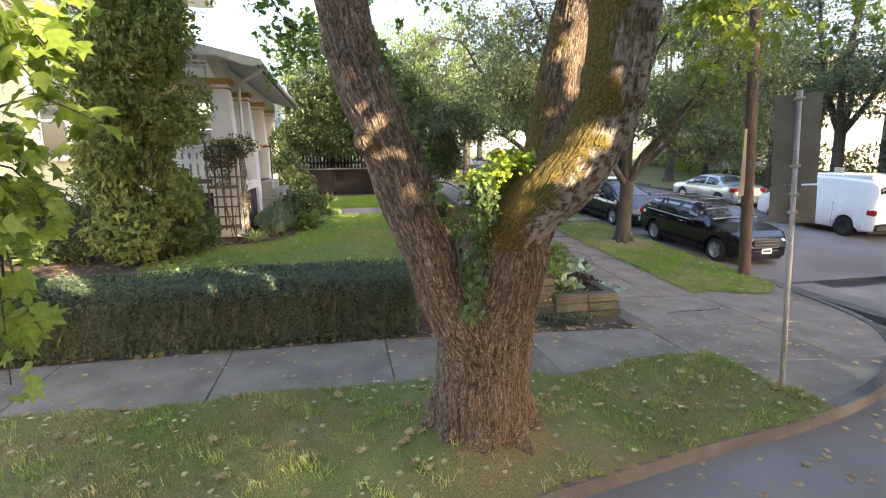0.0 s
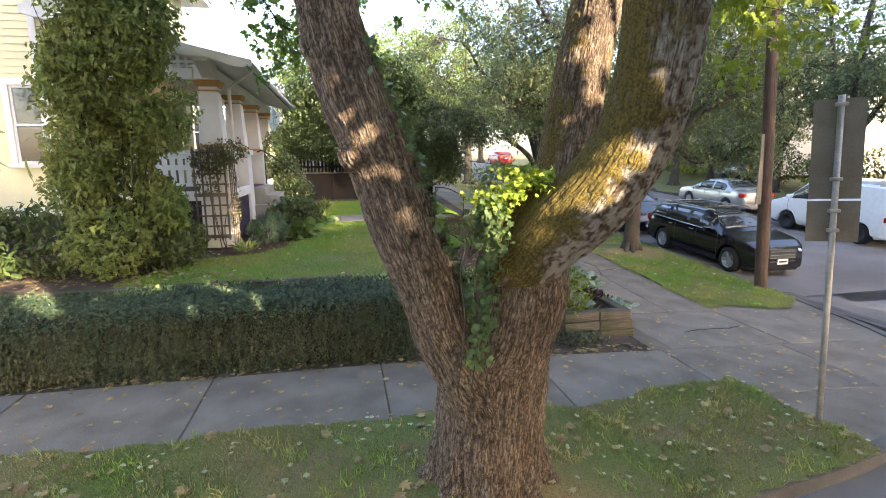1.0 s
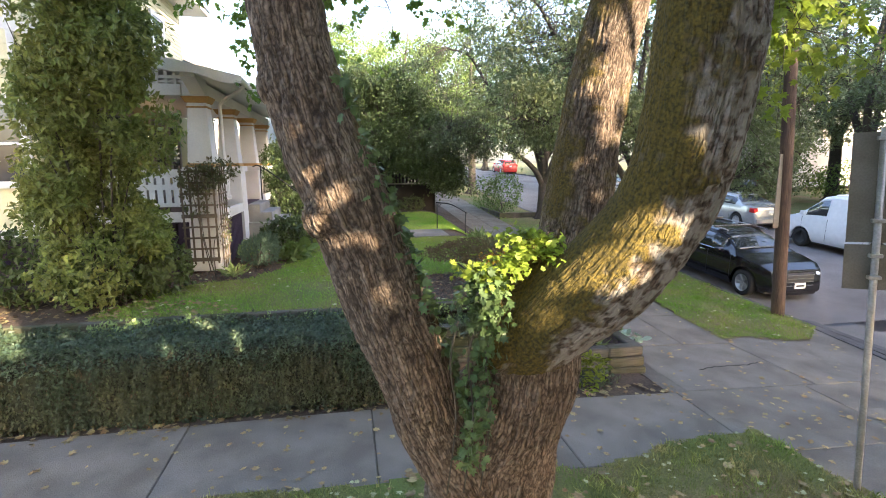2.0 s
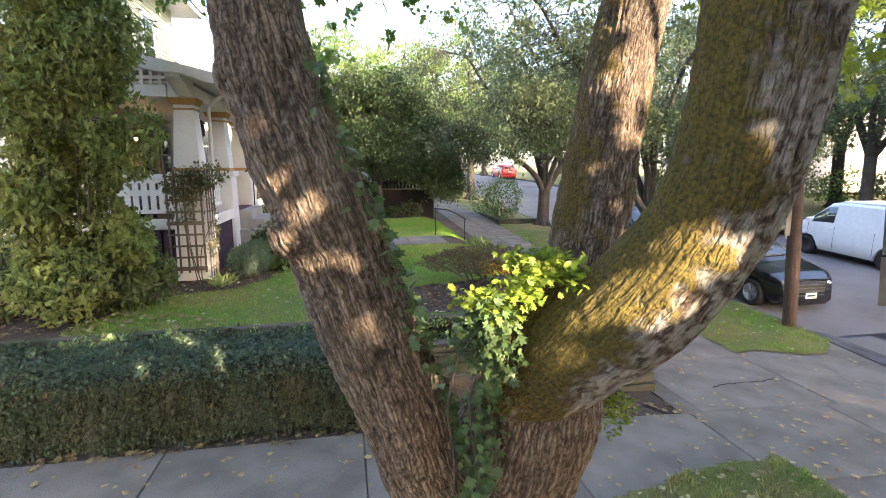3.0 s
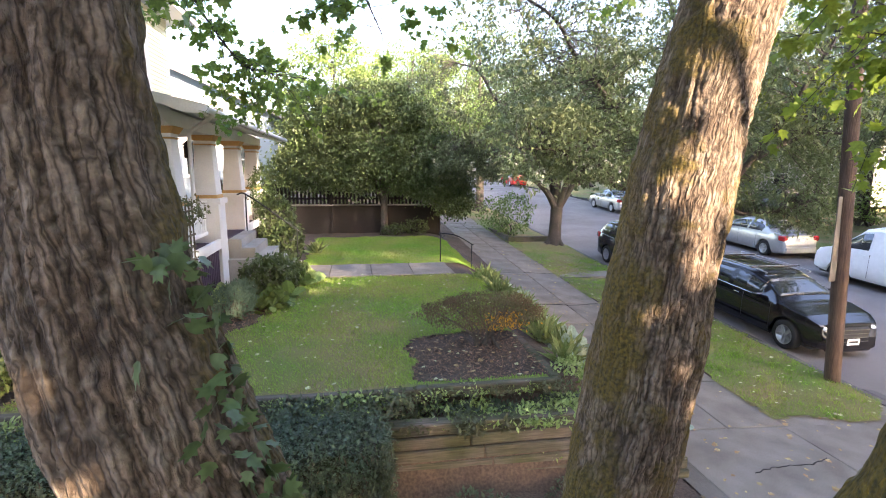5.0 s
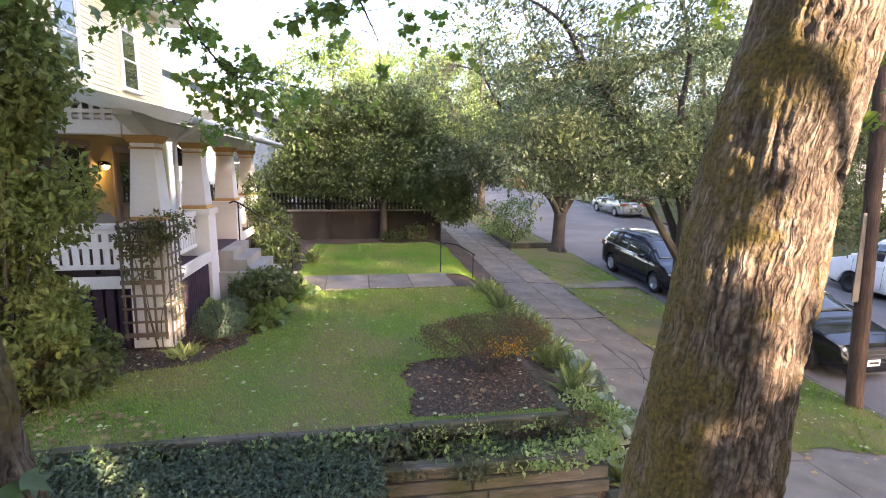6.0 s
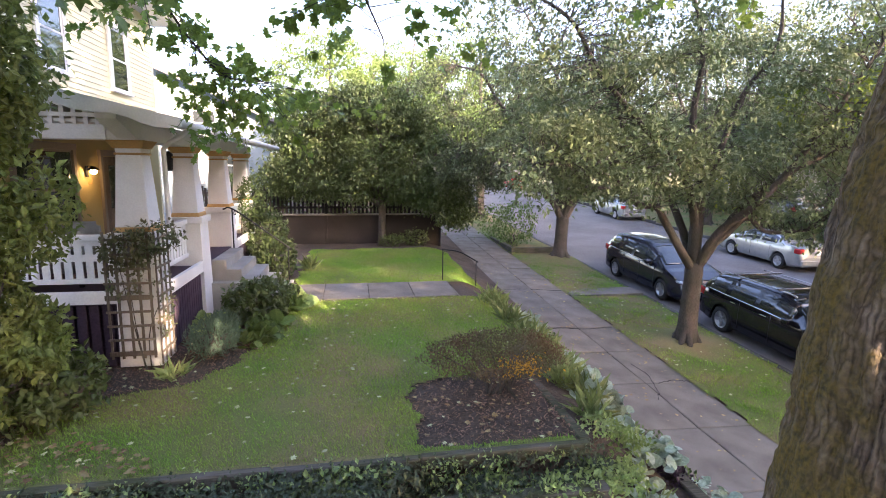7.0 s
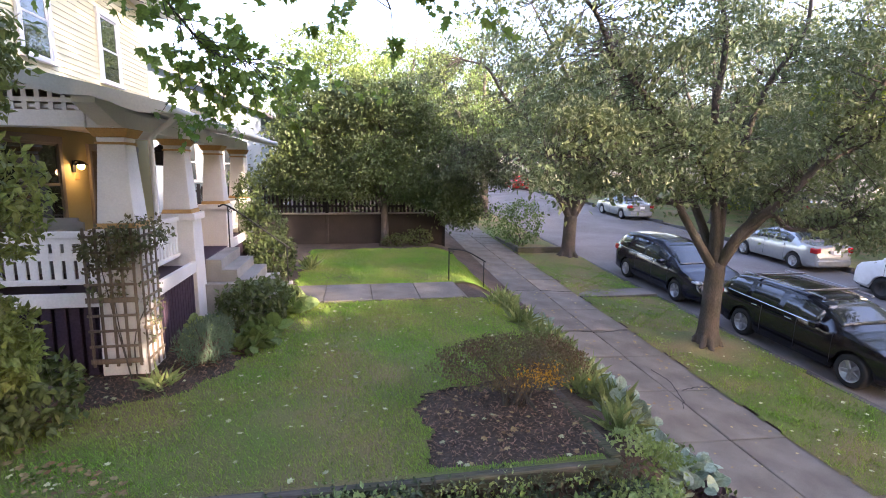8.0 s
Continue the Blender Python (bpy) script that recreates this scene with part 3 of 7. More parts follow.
def maple_tree():
    """Trunk and three stems melted into one skin, with ridged bark and moss."""
    lines = {k: spline(np.array(v), 160) for k, v in MAPLE.items()}
    pieces = [tube(v, 28) for v in lines.values()]
    for k in range(9):  # root flares
        a = k * 0.7 + 0.3
        r = 0.30 + 0.12 * ((k * 37) % 10) / 10
        c, s = math.cos(a), math.sin(a)
        pieces.append(tube([(2.61 + 0.30 * c, 6.36 + 0.30 * s, 0.75, 0.09), (2.62 + 0.37 * c, 6.43 + 0.37 * s, 0.36, 0.11), (2.63 + 0.45 * c, 6.48 + 0.45 * s, 0.14, 0.10), (2.63 + (r + 0.30) * c, 6.5 + (r + 0.30) * s, -0.08, 0.07)], 10, 14))
    # knots and old branch stubs
    for x, y, z, r in ((1.62, 5.83, 2.72, 0.10), (1.44, 5.97, 3.35, 0.10), (3.34, 5.36, 2.98, 0.05), (2.84, 5.80, 2.18, 0.18), (2.5, 5.78, 2.0, 0.12), (2.74, 5.86, 2.42, 0.17)):
        pieces.append(tube([(x, y, z - r, r * 0.4), (x, y, z - r * 0.5, r * 0.85), (x, y, z, r), (x, y, z + r * 0.5, r * 0.85), (x, y, z + r, r * 0.4)], 12))
    v, f = joined(pieces)
    raw = np_mesh("trunk_raw", v, f, BARK)
    mod = raw.modifiers.new("skin", "REMESH")
    mod.mode, mod.voxel_size = "VOXEL", 0.0108
    bm = bmesh.new()
    bm.from_object(raw, bpy.context.evaluated_depsgraph_get())
    me_raw = raw.data
    bpy.data.objects.remove(raw)
    bpy.data.meshes.remove(me_raw)
    co = np.array([w.co for w in bm.verts])
    edges = np.array([(e.verts[0].index, e.verts[1].index) for e in bm.edges])
    for _ in range(18):  # melt the joins
        total, count = np.zeros_like(co), np.zeros(len(co))
        for a, b in ((0, 1), (1, 0)):
            for k in range(3):
                total[:, k] += np.bincount(edges[:, a], co[edges[:, b], k], len(co))
            count += np.bincount(edges[:, a], minlength=len(co))
        co = 0.4 * co + 0.6 * total / count[:, None]
    for w, c in zip(bm.verts, co):
        w.co = c
    bm.normal_update()
    normal = np.array([w.normal for w in bm.verts])
    # place along the nearest stem, and round it
    along, best, stem = np.zeros(len(co)), np.full(len(co), 1e9), np.zeros(len(co), int)
    round_a, round_b = np.zeros(len(co)), np.zeros(len(co))
    for s, line in enumerate(lines.values()):
        run = np.r_[0, np.cumsum(np.linalg.norm(np.diff(line[:, :3], axis=0), axis=1))]
        d = np.full(len(co), 1e9)
        at = np.zeros(len(co), int)
        for i in range(160):
            dist = ((co - line[i, :3]) ** 2).sum(1)
            near = dist < d
            d[near], at[near] = dist[near], i
        d = np.sqrt(d) - line[at, 3]
        off = co - line[at, :3]
        near = d < best
        best[near], stem[near] = d[near], s
        way = np.gradient(line[:, :3], axis=0)
        way /= np.linalg.norm(way, axis=1, keepdims=True)
        side = np.cross(way, np.array((1.0, 0.1, 0.0)))
        side /= np.linalg.norm(side, axis=1, keepdims=True)
        rise = np.cross(side, way)
        along[near] = (run[at] + (off * way[at]).sum(1))[near] + s * 7.3
        round_a[near] = (off * side[at]).sum(1)[near] + s * 3.7
        round_b[near] = (off * rise[at]).sum(1)[near]
    # ridges run along each stem
    warp = 0.9 * lattice_noise(co * 6.0, 9)
    p = np.stack([round_a * 34 + warp, round_b * 34 - warp, along * 2.2 + warp], -1)
    q = np.stack([round_a * 60, round_b * 60, along * 16.0], -1)
    ridge = np.clip(abs(lattice_noise(p, 1) - 0.5) * 5.5, 0, 1) ** 0.8
    ridge = np.minimum(ridge, 0.25 + np.clip(abs(lattice_noise(p * np.array((0.7, 0.7, 1.6)), 6) - 0.5) * 9, 0, 1))
    fine = np.clip(abs(lattice_noise(q, 2) - 0.5) * 4, 0, 1)
    broad = lattice_noise(co * 4.0, 3)
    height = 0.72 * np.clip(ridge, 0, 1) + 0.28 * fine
    up = normal[:, 2]
    patch = lattice_noise(co * 9, 4) * 0.6 + lattice_noise(co * 30, 5) * 0.4
    is_moss = np.zeros(len(co))
    is_moss = np.where(stem == 3, np.clip((up * 0.75 - normal[:, 0] * 0.75 + 0.10 + 0.25 * np.clip(3.0 - co[:, 2], -1, 1) + (patch - 0.5) * 1.9) * 2.4, 0, 1), is_moss)
    is_moss = np.where(stem == 0, np.clip((co[:, 2] - 2.02) * 4 + (patch - 0.5) * 2.2, 0, 1), is_moss)
    is_moss = np.where(stem == 1, np.clip((up * 0.9 + normal[:, 0] * 0.55 + normal[:, 1] * 0.55 - 0.62 + (patch - 0.5) * 1.5) * 1.8, 0, 0.9), is_moss)
    is_moss = np.where(stem == 2, np.clip((np.maximum(-normal[:, 0] * 0.75, normal[:, 0] * 0.5 - 0.12 * (co[:, 2] - 2.4)) - 0.22 - (co[:, 2] - 3) * 0.22 + (patch - 0.5) * 1.8) * 1.5, 0, 0.9), is_moss)
    fade = np.clip(1 - is_moss * 0.75, 0, 1)
    rise = (height - 0.55) * 0.022 * fade + (broad - 0.5) * 0.03 + is_moss * (0.010 + 0.016 * (patch - 0.4))
    me = bpy.data.meshes.new("trunk")
    bm.to_mesh(me)
    bm.free()
    co = co + normal * rise[:, None]
    me.vertices.foreach_set("co", co.astype(np.float32).ravel())
    grain = np.stack([round_a, round_b, along], -1).astype(np.float32)
    me.attributes.new("grain", "FLOAT_VECTOR", "POINT").data.foreach_set("vector", grain.ravel())
    lichen = np.where(stem == 3, np.clip((lattice_noise(co * 30, 7) * 0.6 + lattice_noise(co * 75, 17) * 0.4 - 0.42) * 8, 0, 1) * np.clip(0.75 + normal[:, 0] * 0.6 - (co[:, 2] - 3.2) * 0.45, 0, 1), 0.25 * np.clip((lattice_noise(co * 60, 8) - 0.68) * 8, 0, 1))
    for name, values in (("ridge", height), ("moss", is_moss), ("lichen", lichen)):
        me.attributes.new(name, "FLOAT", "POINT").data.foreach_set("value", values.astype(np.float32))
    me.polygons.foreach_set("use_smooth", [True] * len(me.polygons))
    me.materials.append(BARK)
    tree = thing("maple_tree", (2.7, 6.35, 0.1), "huge old maple with furrowed bark, moss and three stems", "tree")
    trunk = new("trunk", me)
    trunk.parent = tree
    trunk.matrix_parent_inverse = Matrix.Translation((-2.7, -6.35, -0.1))
    for pts in ([(1.34, 6.31, 4.9, 0.155), (1.0, 6.6, 6.2, 0.15), (0.7, 6.9, 8.0, 0.10), (0.4, 7.2, 10.0, 0.05)], [(3.93, 6.91, 5.0, 0.17), (4.2, 7.1, 6.2, 0.15), (4.6, 7.7, 8.0, 0.1), (4.9, 8.0, 10.0, 0.05)], [(3.33, 5.05, 4.9, 0.16), (3.5, 4.9, 5.8, 0.14), (3.7, 4.7, 6.6, 0.12), (4.0, 4.4, 8.4, 0.07)]):
        limb = np_mesh("limb", *tube(pts, 14, 30), PLAINBARK, tree, smooth=True)
        limb.matrix_parent_inverse = Matrix.Translation((-2.7, -6.35, -0.1))
    return tree


def under(ob, parent):
    """Parents a mesh built in world places to a thing that stands elsewhere."""
    ob.parent = parent
    ob.matrix_parent_inverse = parent.matrix_basis.inverted() if parent.parent is None else (parent.parent.matrix_basis @ parent.matrix_basis).inverted()
    return ob


maple = maple_tree()

# old cracks in the pavement, as thin dark strips on the slabs
CRACK = material("dark_crack", (0.03, 0.026, 0.022), 0.95, fine=40, vary=0.4, bump=0.3)
for i, pts in enumerate((((7.35, 13.4), (7.55, 13.75), (7.72, 14.35), (7.70, 14.9)), ((7.75, 14.0), (8.1, 14.12), (8.44, 14.05)), ((6.6, 16.9), (7.1, 16.96), (7.6, 16.88), (8.4, 17.02)), ((7.0, 9.9), (7.4, 10.0), (7.9, 10.02), (8.3, 10.12)), ((6.6, 20.2), (7.3, 20.3), (8.4, 20.15)) )):
    line = spline(np.array(pts), 24)
    rr = np.random.default_rng(900 + i)
    line = line + rr.normal(0, 0.012, line.shape)
    way = np.gradient(line, axis=0)
    way /= np.linalg.norm(way, axis=1, keepdims=True)
    out = np.stack([-way[:, 1], way[:, 0]], -1) * (0.003 + 0.006 * rr.uniform(0, 1, (24, 1)))
    a, b = line + out, line - out
    zz = land(line[:, 0], line[:, 1])[:, None]
    v = np.vstack([np.c_[a, zz + 0.006], np.c_[b, zz + 0.006], np.c_[a, zz - 0.02], np.c_[b, zz - 0.02]])
    ii = np.arange(23)
    f = np.vstack([np.stack([ii, 24 + ii, 25 + ii, ii + 1], -1), np.stack([ii, ii + 1, 49 + ii, 48 + ii], -1), np.stack([24 + ii, 72 + ii, 73 + ii, 25 + ii], -1)])
    np_mesh("crack", v, f, CRACK, slab_parent)


# ---- hedge and timber wall ----
def hedge():
    x0, x1, y0, y1, z0, z1 = -6.5, 2.45, 9.32, 10.35, 0.0, 0.86
    rng = np.random.default_rng(11)
    ob = thing("clipped_hedge", (-1.5, 9.85, 0.0), "low clipped dark green hedge beside the pavement", "hedge")
    # solid dark block that fills the hedge behind its leaves
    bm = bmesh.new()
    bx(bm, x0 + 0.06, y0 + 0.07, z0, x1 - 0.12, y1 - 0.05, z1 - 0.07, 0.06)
    under(part("dark_core", bm, HEDGECORE), ob)
    sag = lambda x: 0.05 * hills(x * 2, x * 0 + 1) + 0.03 * hills(x * 6, x * 0 + 3)
    # clipped top: small leaves lying close, over a rounded front edge
    n = 30000
    x, y = rng.uniform(x0, x1, n), rng.uniform(y0, y1, n)
    edge = np.clip((y0 + 0.22 - y) / 0.22, 0, 1)
    z = z1 + 0.03 * hills(x, y * 2) + 0.02 * hills(x * 7, y * 8) + rng.normal(0, 0.022, n) - 0.16 * edge**2 - 0.10 * np.clip((x - x1 + 0.5) / 0.5, 0, 1) ** 2
    v, f = leaves(np.stack([x, y, z], -1), 0.045, rng, droop=-0.15, flat=0.35)
    under(np_mesh("top_leaves", v, f, material("hedge_top_leaf", (0.05, 0.088, 0.055), 0.4, tint=(0.07, 0.10, 0.05), tint_scale=2.5, piece=0.5, bump=0, through=0.15), None, "dark blue-green leaves of the clipped top"), ob)
    # front: hanging shoots, each a string of leaves pointing down
    shoots = 3900
    sx, sz, run = rng.uniform(x0, x1, shoots), rng.uniform(0.12, 0.84, shoots), rng.uniform(0.10, 0.34, shoots)
    per = 13
    t = np.tile(np.linspace(0, 1, per), shoots)
    x = np.repeat(sx, per) + rng.normal(0, 0.014, shoots * per)
    z = np.maximum(0.02, np.repeat(sz, per) - t * np.repeat(run, per) + rng.normal(0, 0.01, shoots * per))
    y = y0 + 0.07 + sag(x) + np.repeat(rng.normal(0, 0.03, shoots), per) - 0.03 * t + 0.10 * np.clip((z - 0.7) / 0.16, 0, 1) ** 2
    v, f = leaves(np.stack([x, y, z], -1), 0.042, rng, droop=-1.0, flat=0.2)
    under(np_mesh("leaves", v, f, HEDGELEAF), ob)
    n = 1500
    x, y, z = x1 - 0.06 + rng.normal(0, 0.04, n), rng.uniform(y0, y1, n), rng.uniform(z0, z1 - 0.1, n)
    v, f = leaves(np.stack([x, y, z], -1), 0.042, rng, droop=-0.8, flat=0.1)
    under(np_mesh("end_leaves", v, f, HEDGELEAF), ob)
    n = 1300
    x = rng.uniform(x0, x1, n)
    z = z0 + (z1 - z0) * rng.uniform(0, 0.9, n)
    y = y0 + 0.06 + sag(x) + rng.normal(0, 0.02, n)
    v, f = leaves(np.stack([x, y, z], -1), 0.10, rng, (OVAL[0] * np.array((0.10, 1, 1)), OVAL[1]), 1.3, 0.6)
    under(np_mesh("brown_growth", v, f, material("hedge_brown", (0.10, 0.068, 0.04), 0.9, piece=0.5, bump=0), None, "brown bare twigs on the clipped face"), ob)
    return ob


hedge()


def wall_of_timbers():
    ob = thing("timber_wall", (4.5, 10.1, -0.1), "retaining wall of weathered stacked timbers round the planting", "retaining wall")
    rng = np.random.default_rng(3)
    for k in range(5):  # low front wall behind the hedge's end
        x, z = 2.2, -0.05 + 0.145 * k
        while x < 4.9 - 0.1 * k:
            w = rng.uniform(1.1, 1.7)
            under(box("timber", (x, 10.02 + 0.03 * k, z), (min(x + w, 5.1) - 0.01, 10.2 + 0.03 * k, z + 0.14), TIMBER, bevel=0.014), ob)
            x += w
    for k in range(3):  # low corner towards the side pavement
        for x0, x1 in ((4.9, 5.5), (5.51, 6.1 - 0.02 * k)):
            under(box("timber", (x0, 9.92 + 0.02 * k, -0.22 + 0.155 * k), (x1, 10.09 + 0.02 * k, -0.07 + 0.155 * k), TIMBER, bevel=0.016), ob)
        for y0 in (10.1, 11.6):
            under(box("timber", (5.93 - 0.02 * k, y0 + 0.005, -0.22 + 0.155 * k), (6.1 - 0.02 * k, y0 + 1.49, -0.07 + 0.155 * k), TIMBER, bevel=0.016), ob)
    # upper edging along the lawn
    for k, (x0, x1) in enumerate(((-6.0, -3.4), (-3.39, -0.9), (-0.89, 1.3), (1.31, 2.8), (2.81, 4.7))):
        under(box("timber", (x0, 10.65, 0.74), (x1, 10.76, 0.885 - 0.015 * (k % 2)), TIMBER, bevel=0.016), ob)
    for y0 in (10.79, 12.0):
        under(box("timber", (4.62, y0, 0.60), (4.75, y0 + 1.2, 0.88), TIMBER, bevel=0.016), ob)
    return ob


wall_of_timbers()


# ---- the house ----
EAVE = -0.04
FRONT, SIDE, BACK, NORTH = -3.5, 13.2, -13.0, 22.6
DECK, PX, PY0, PY1 = 2.0, -0.92, 13.65, 21.3


def siding_board(length):
    b = bmesh.new()
    prof = [(0.0, 0.0), (-0.026, 0.0), (-0.008, 0.125), (0.0, 0.125)]
    a = [b.verts.new((0, y, z)) for y, z in prof]
    c = [b.verts.new((length, y, z)) for y, z in prof]
    for k in range(4):
        n = (k + 1) % 4
        b.faces.new((a[k], a[n], c[n], c[k]))
    b.faces.new(a[::-1])
    b.faces.new(c)
    bmesh.ops.recalc_face_normals(b, faces=b.faces)
    me = bpy.data.meshes.new("siding_board")
    b.to_mesh(me)
    b.free()
    me.materials.append(SIDING)
    return me


def framed_window(parent, m, w, h, trim=None):
    """A sash window in its casing; m places its lower left corner, facing -y."""
    win = new("window")
    win.parent = parent
    win.matrix_basis = m
    def b(name, a, c, mat, label=""):
        return box(name, a, c, mat, win, label, bevel=0.004)
    b("casing", (-0.11, -0.06, 0), (-0.0, 0.0, h), trim or WHITE)
    b("casing", (w, -0.06, 0), (w + 0.11, 0.0, h), trim or WHITE)
    b("casing", (-0.14, -0.065, h), (w + 0.14, 0.0, h + 0.13), trim or WHITE)
    b("sill", (-0.15, -0.10, -0.07), (w + 0.15, 0.0, 0), trim or WHITE)
    for z0, z1, y in ((0.0, h / 2 + 0.02, -0.035), (h / 2 - 0.02, h, -0.018)):
        b("sash", (0, y - 0.012, z0), (0.045, y + 0.012, z1), trim or WHITE)
        b("sash", (w - 0.045, y - 0.012, z0), (w, y + 0.012, z1), trim or WHITE)
        b("sash", (0.046, y - 0.012, z0), (w - 0.046, y + 0.012, z0 + 0.045), trim or WHITE)
        b("sash", (0.046, y - 0.012, z1 - 0.045), (w - 0.046, y + 0.012, z1), trim or WHITE)
        b("pane", (0.046, y - 0.004, z0 + 0.046), (w - 0.046, y + 0.004, z1 - 0.046), PANE)
    return win


def column(parent, y):
    """A tapered porch column on its panelled pedestal, with ochre capital and base."""
    col = new("column")
    col.parent = parent
    col.location = (PX, y, 0)
    def frustum(name, z0, z1, r0, r1, mat, label=""):
        bm = bmesh.new()
        bmesh.ops.create_cone(bm, cap_ends=True, segments=4, radius1=r0 * math.sqrt(2), radius2=r1 * math.sqrt(2), depth=z1 - z0, matrix=Matrix.Translation((0, 0, (z0 + z1) / 2)) @ pose(0, 0, 0, 0, 0, 45))
        bmesh.ops.bevel(bm, geom=list(bm.edges), offset=0.008, segments=1, affect="EDGES")
        part(name, bm, mat, col, label)
    frustum("pedestal", 0.95, 2.80, 0.29, 0.26, WHITE)
    frustum("pedestal_cap", 2.80, 2.92, 0.31, 0.31, WHITE)
    frustum("base", 2.92, 2.99, 0.25, 0.235, OCHRE, "ochre painted column base")
    frustum("shaft", 2.99, 4.0, 0.225, 0.165, WHITE)
    frustum("necking", 4.0, 4.03, 0.185, 0.185, OCHRE, "thin ochre band")
    frustum("neck", 4.03, 4.09, 0.165, 0.17, WHITE)
    frustum("capital", 4.09, 4.2, 0.19, 0.25, OCHRE, "flared ochre capital")
    return col


def house():
    h = thing("house", (0, 0, 0), "cream clapboard house with a deep white-columned porch", "house")
    # foundation, walls
    box("foundation", (BACK + 0.05, SIDE + 0.05, 0.2), (FRONT - 0.02, NORTH - 0.05, 1.72), PLUM, h, "dark painted foundation wall")
    box("wall", (BACK, SIDE + 0.03, 1.72), (FRONT - 0.03, NORTH, 8.0), SIDING, h, bevel=0.0)
    me = siding_board(9.6)
    for k in range(50):
        ob = new("siding_board", me)
        ob.parent = h
        ob.matrix_basis = pose(BACK + 0.05, SIDE + 0.03, 1.86 + 0.123 * k)
    me2 = siding_board(9.3)
    for k in range(50):
        ob = new("siding_board", me2)
        ob.parent = h
        ob.matrix_basis = pose(FRONT - 0.03, SIDE + 0.05, 1.86 + 0.123 * k, 0, 0, 90)
    box("water_table", (BACK, SIDE - 0.03, 1.72), (FRONT + 0.03, SIDE + 0.03, 1.87), WHITE, h)
    box("corner_board", (FRONT - 0.1, SIDE - 0.02, 1.87), (FRONT + 0.02, SIDE + 0.1, 8.0), WHITE, h)
    framed_window(h, pose(-4.02, SIDE, 2.66), 0.48, 1.34)
    for y in (16.8, 19.75):
        framed_window(h, pose(FRONT, y, 5.68, 0, 0, 90), 0.85, 1.45)
    # main roof with deep eaves
    bm = bmesh.new()
    bx(bm, BACK - 0.7, SIDE - 0.75, 8.0, FRONT + 0.75, NORTH + 0.75, 8.14)
    part("soffit_box", bm, WHITE, h)
    bm = bmesh.new()
    a = [(BACK - 0.75, SIDE - 0.8, 8.15), (FRONT + 0.8, SIDE - 0.8, 8.15), (FRONT + 0.8, NORTH + 0.8, 8.15), (BACK - 0.75, NORTH + 0.8, 8.15), (-8.2, 16.5, 11.0), (-8.2, 19.2, 11.0)]
    vs = [bm.verts.new(p) for p in a]
    for q in ((0, 1, 4), (1, 2, 5, 4), (2, 3, 5), (3, 0, 4, 5), (3, 2, 1, 0)):
        bm.faces.new([vs[i] for i in q])
    part("roof", bm, ROOFING, h)
    # porch deck, skirt, steps
    box("porch_floor", (FRONT - 0.02, PY0 - 0.05, DECK - 0.12), (PX + 0.25, PY1 + 0.1, DECK), PLUM, h, "dark boarded porch floor")
    box("skirt_board", (FRONT, PY0 - 0.09, 1.90), (PX - 0.2, PY0 - 0.05, 2.09), WHITE, h)
    box("skirt_board", (PX + 0.2, PY0 + 0.5, 1.88), (PX + 0.27, 16.0, 2.08), WHITE, h)
    box("skirt_board", (PX + 0.2, 18.9, 1.88), (PX + 0.27, PY1, 2.08), WHITE, h)
    for k in range(14):
        x = FRONT + 0.05 + k * 0.17
        box("skirt_slat", (x, PY0 - 0.03, 0.95), (x + 0.13, PY0 - 0.01, 1.89), PLUM, h)
    for k in range(14):
        y = PY0 + 0.5 + k * 0.125
        box("skirt_slat", (PX + 0.21, y, 0.95), (PX + 0.23, y + 0.095, 1.87), PLUM, h)
    box("skirt_backing", (FRONT, PY0 + 0.05, 0.9), (PX + 0.15, PY1, 1.85), PLUM, h, bevel=0.0)
    for k in range(5):
        box("step", (PX + 0.24 + 0.28 * k, 16.6, 0.92), (PX + 0.53 + 0.28 * k, 18.25, DECK - 0.02 - 0.2 * k), STEPSTONE, h, "grey painted step")
    box("step_cheek", (PX + 0.25, 16.37, 0.92), (PX + 1.1, 16.59, 1.55), STEPSTONE, h)
    for y in (13.85, 16.2, 18.6, 21.1):
        column(h, y)
    # beams and porch roof
    box("beam", (PX - 0.2, PY0 - 0.1, 4.2), (PX + 0.2, PY1 + 0.1, 4.42), WHITE, h)
    box("beam", (FRONT, PY0 - 0.12, 4.2), (PX - 0.21, PY0 + 0.2, 4.40), WHITE, h)
    box("porch_ceiling", (FRONT, PY0, 4.43), (PX + 0.1, PY1, 4.48), WHITE, h)
    bm = bmesh.new()
    def slab_roof(x0, z0, x1, z1, y0, y1, t):
        c = [bm.verts.new(p) for p in ((x0, y0, z0), (x1, y0, z1), (x1, y1, z1), (x0, y1, z0))]
        d = [bm.verts.new(p) for p in ((x0, y0, z0 + t), (x1, y0, z1 + t), (x1, y1, z1 + t), (x0, y1, z0 + t))]
        bm.faces.new(c[::-1]); bm.faces.new(d)
        for k in range(4):
            n = (k + 1) % 4
            bm.faces.new((c[k], c[n], d[n], d[k]))
    slab_roof(EAVE, 4.37, FRONT, 5.16, 12.85, 21.6, 0.09)
    bmesh.ops.recalc_face_normals(bm, faces=bm.faces)
    part("porch_roof", bm, ROOFING, h, "low grey shingled porch roof")
    # soffit boards, rake board with a scalloped tail, gutter
    slope = (5.16 - 4.37) / (FRONT - EAVE)
    bm = bmesh.new()
    slab_roof(EAVE - 0.04, 4.33, FRONT, 5.12, 12.9, 21.56, 0.035)
    bmesh.ops.recalc_face_normals(bm, faces=bm.faces)
    part("soffit", bm, WHITE, h)
    bm = bmesh.new()
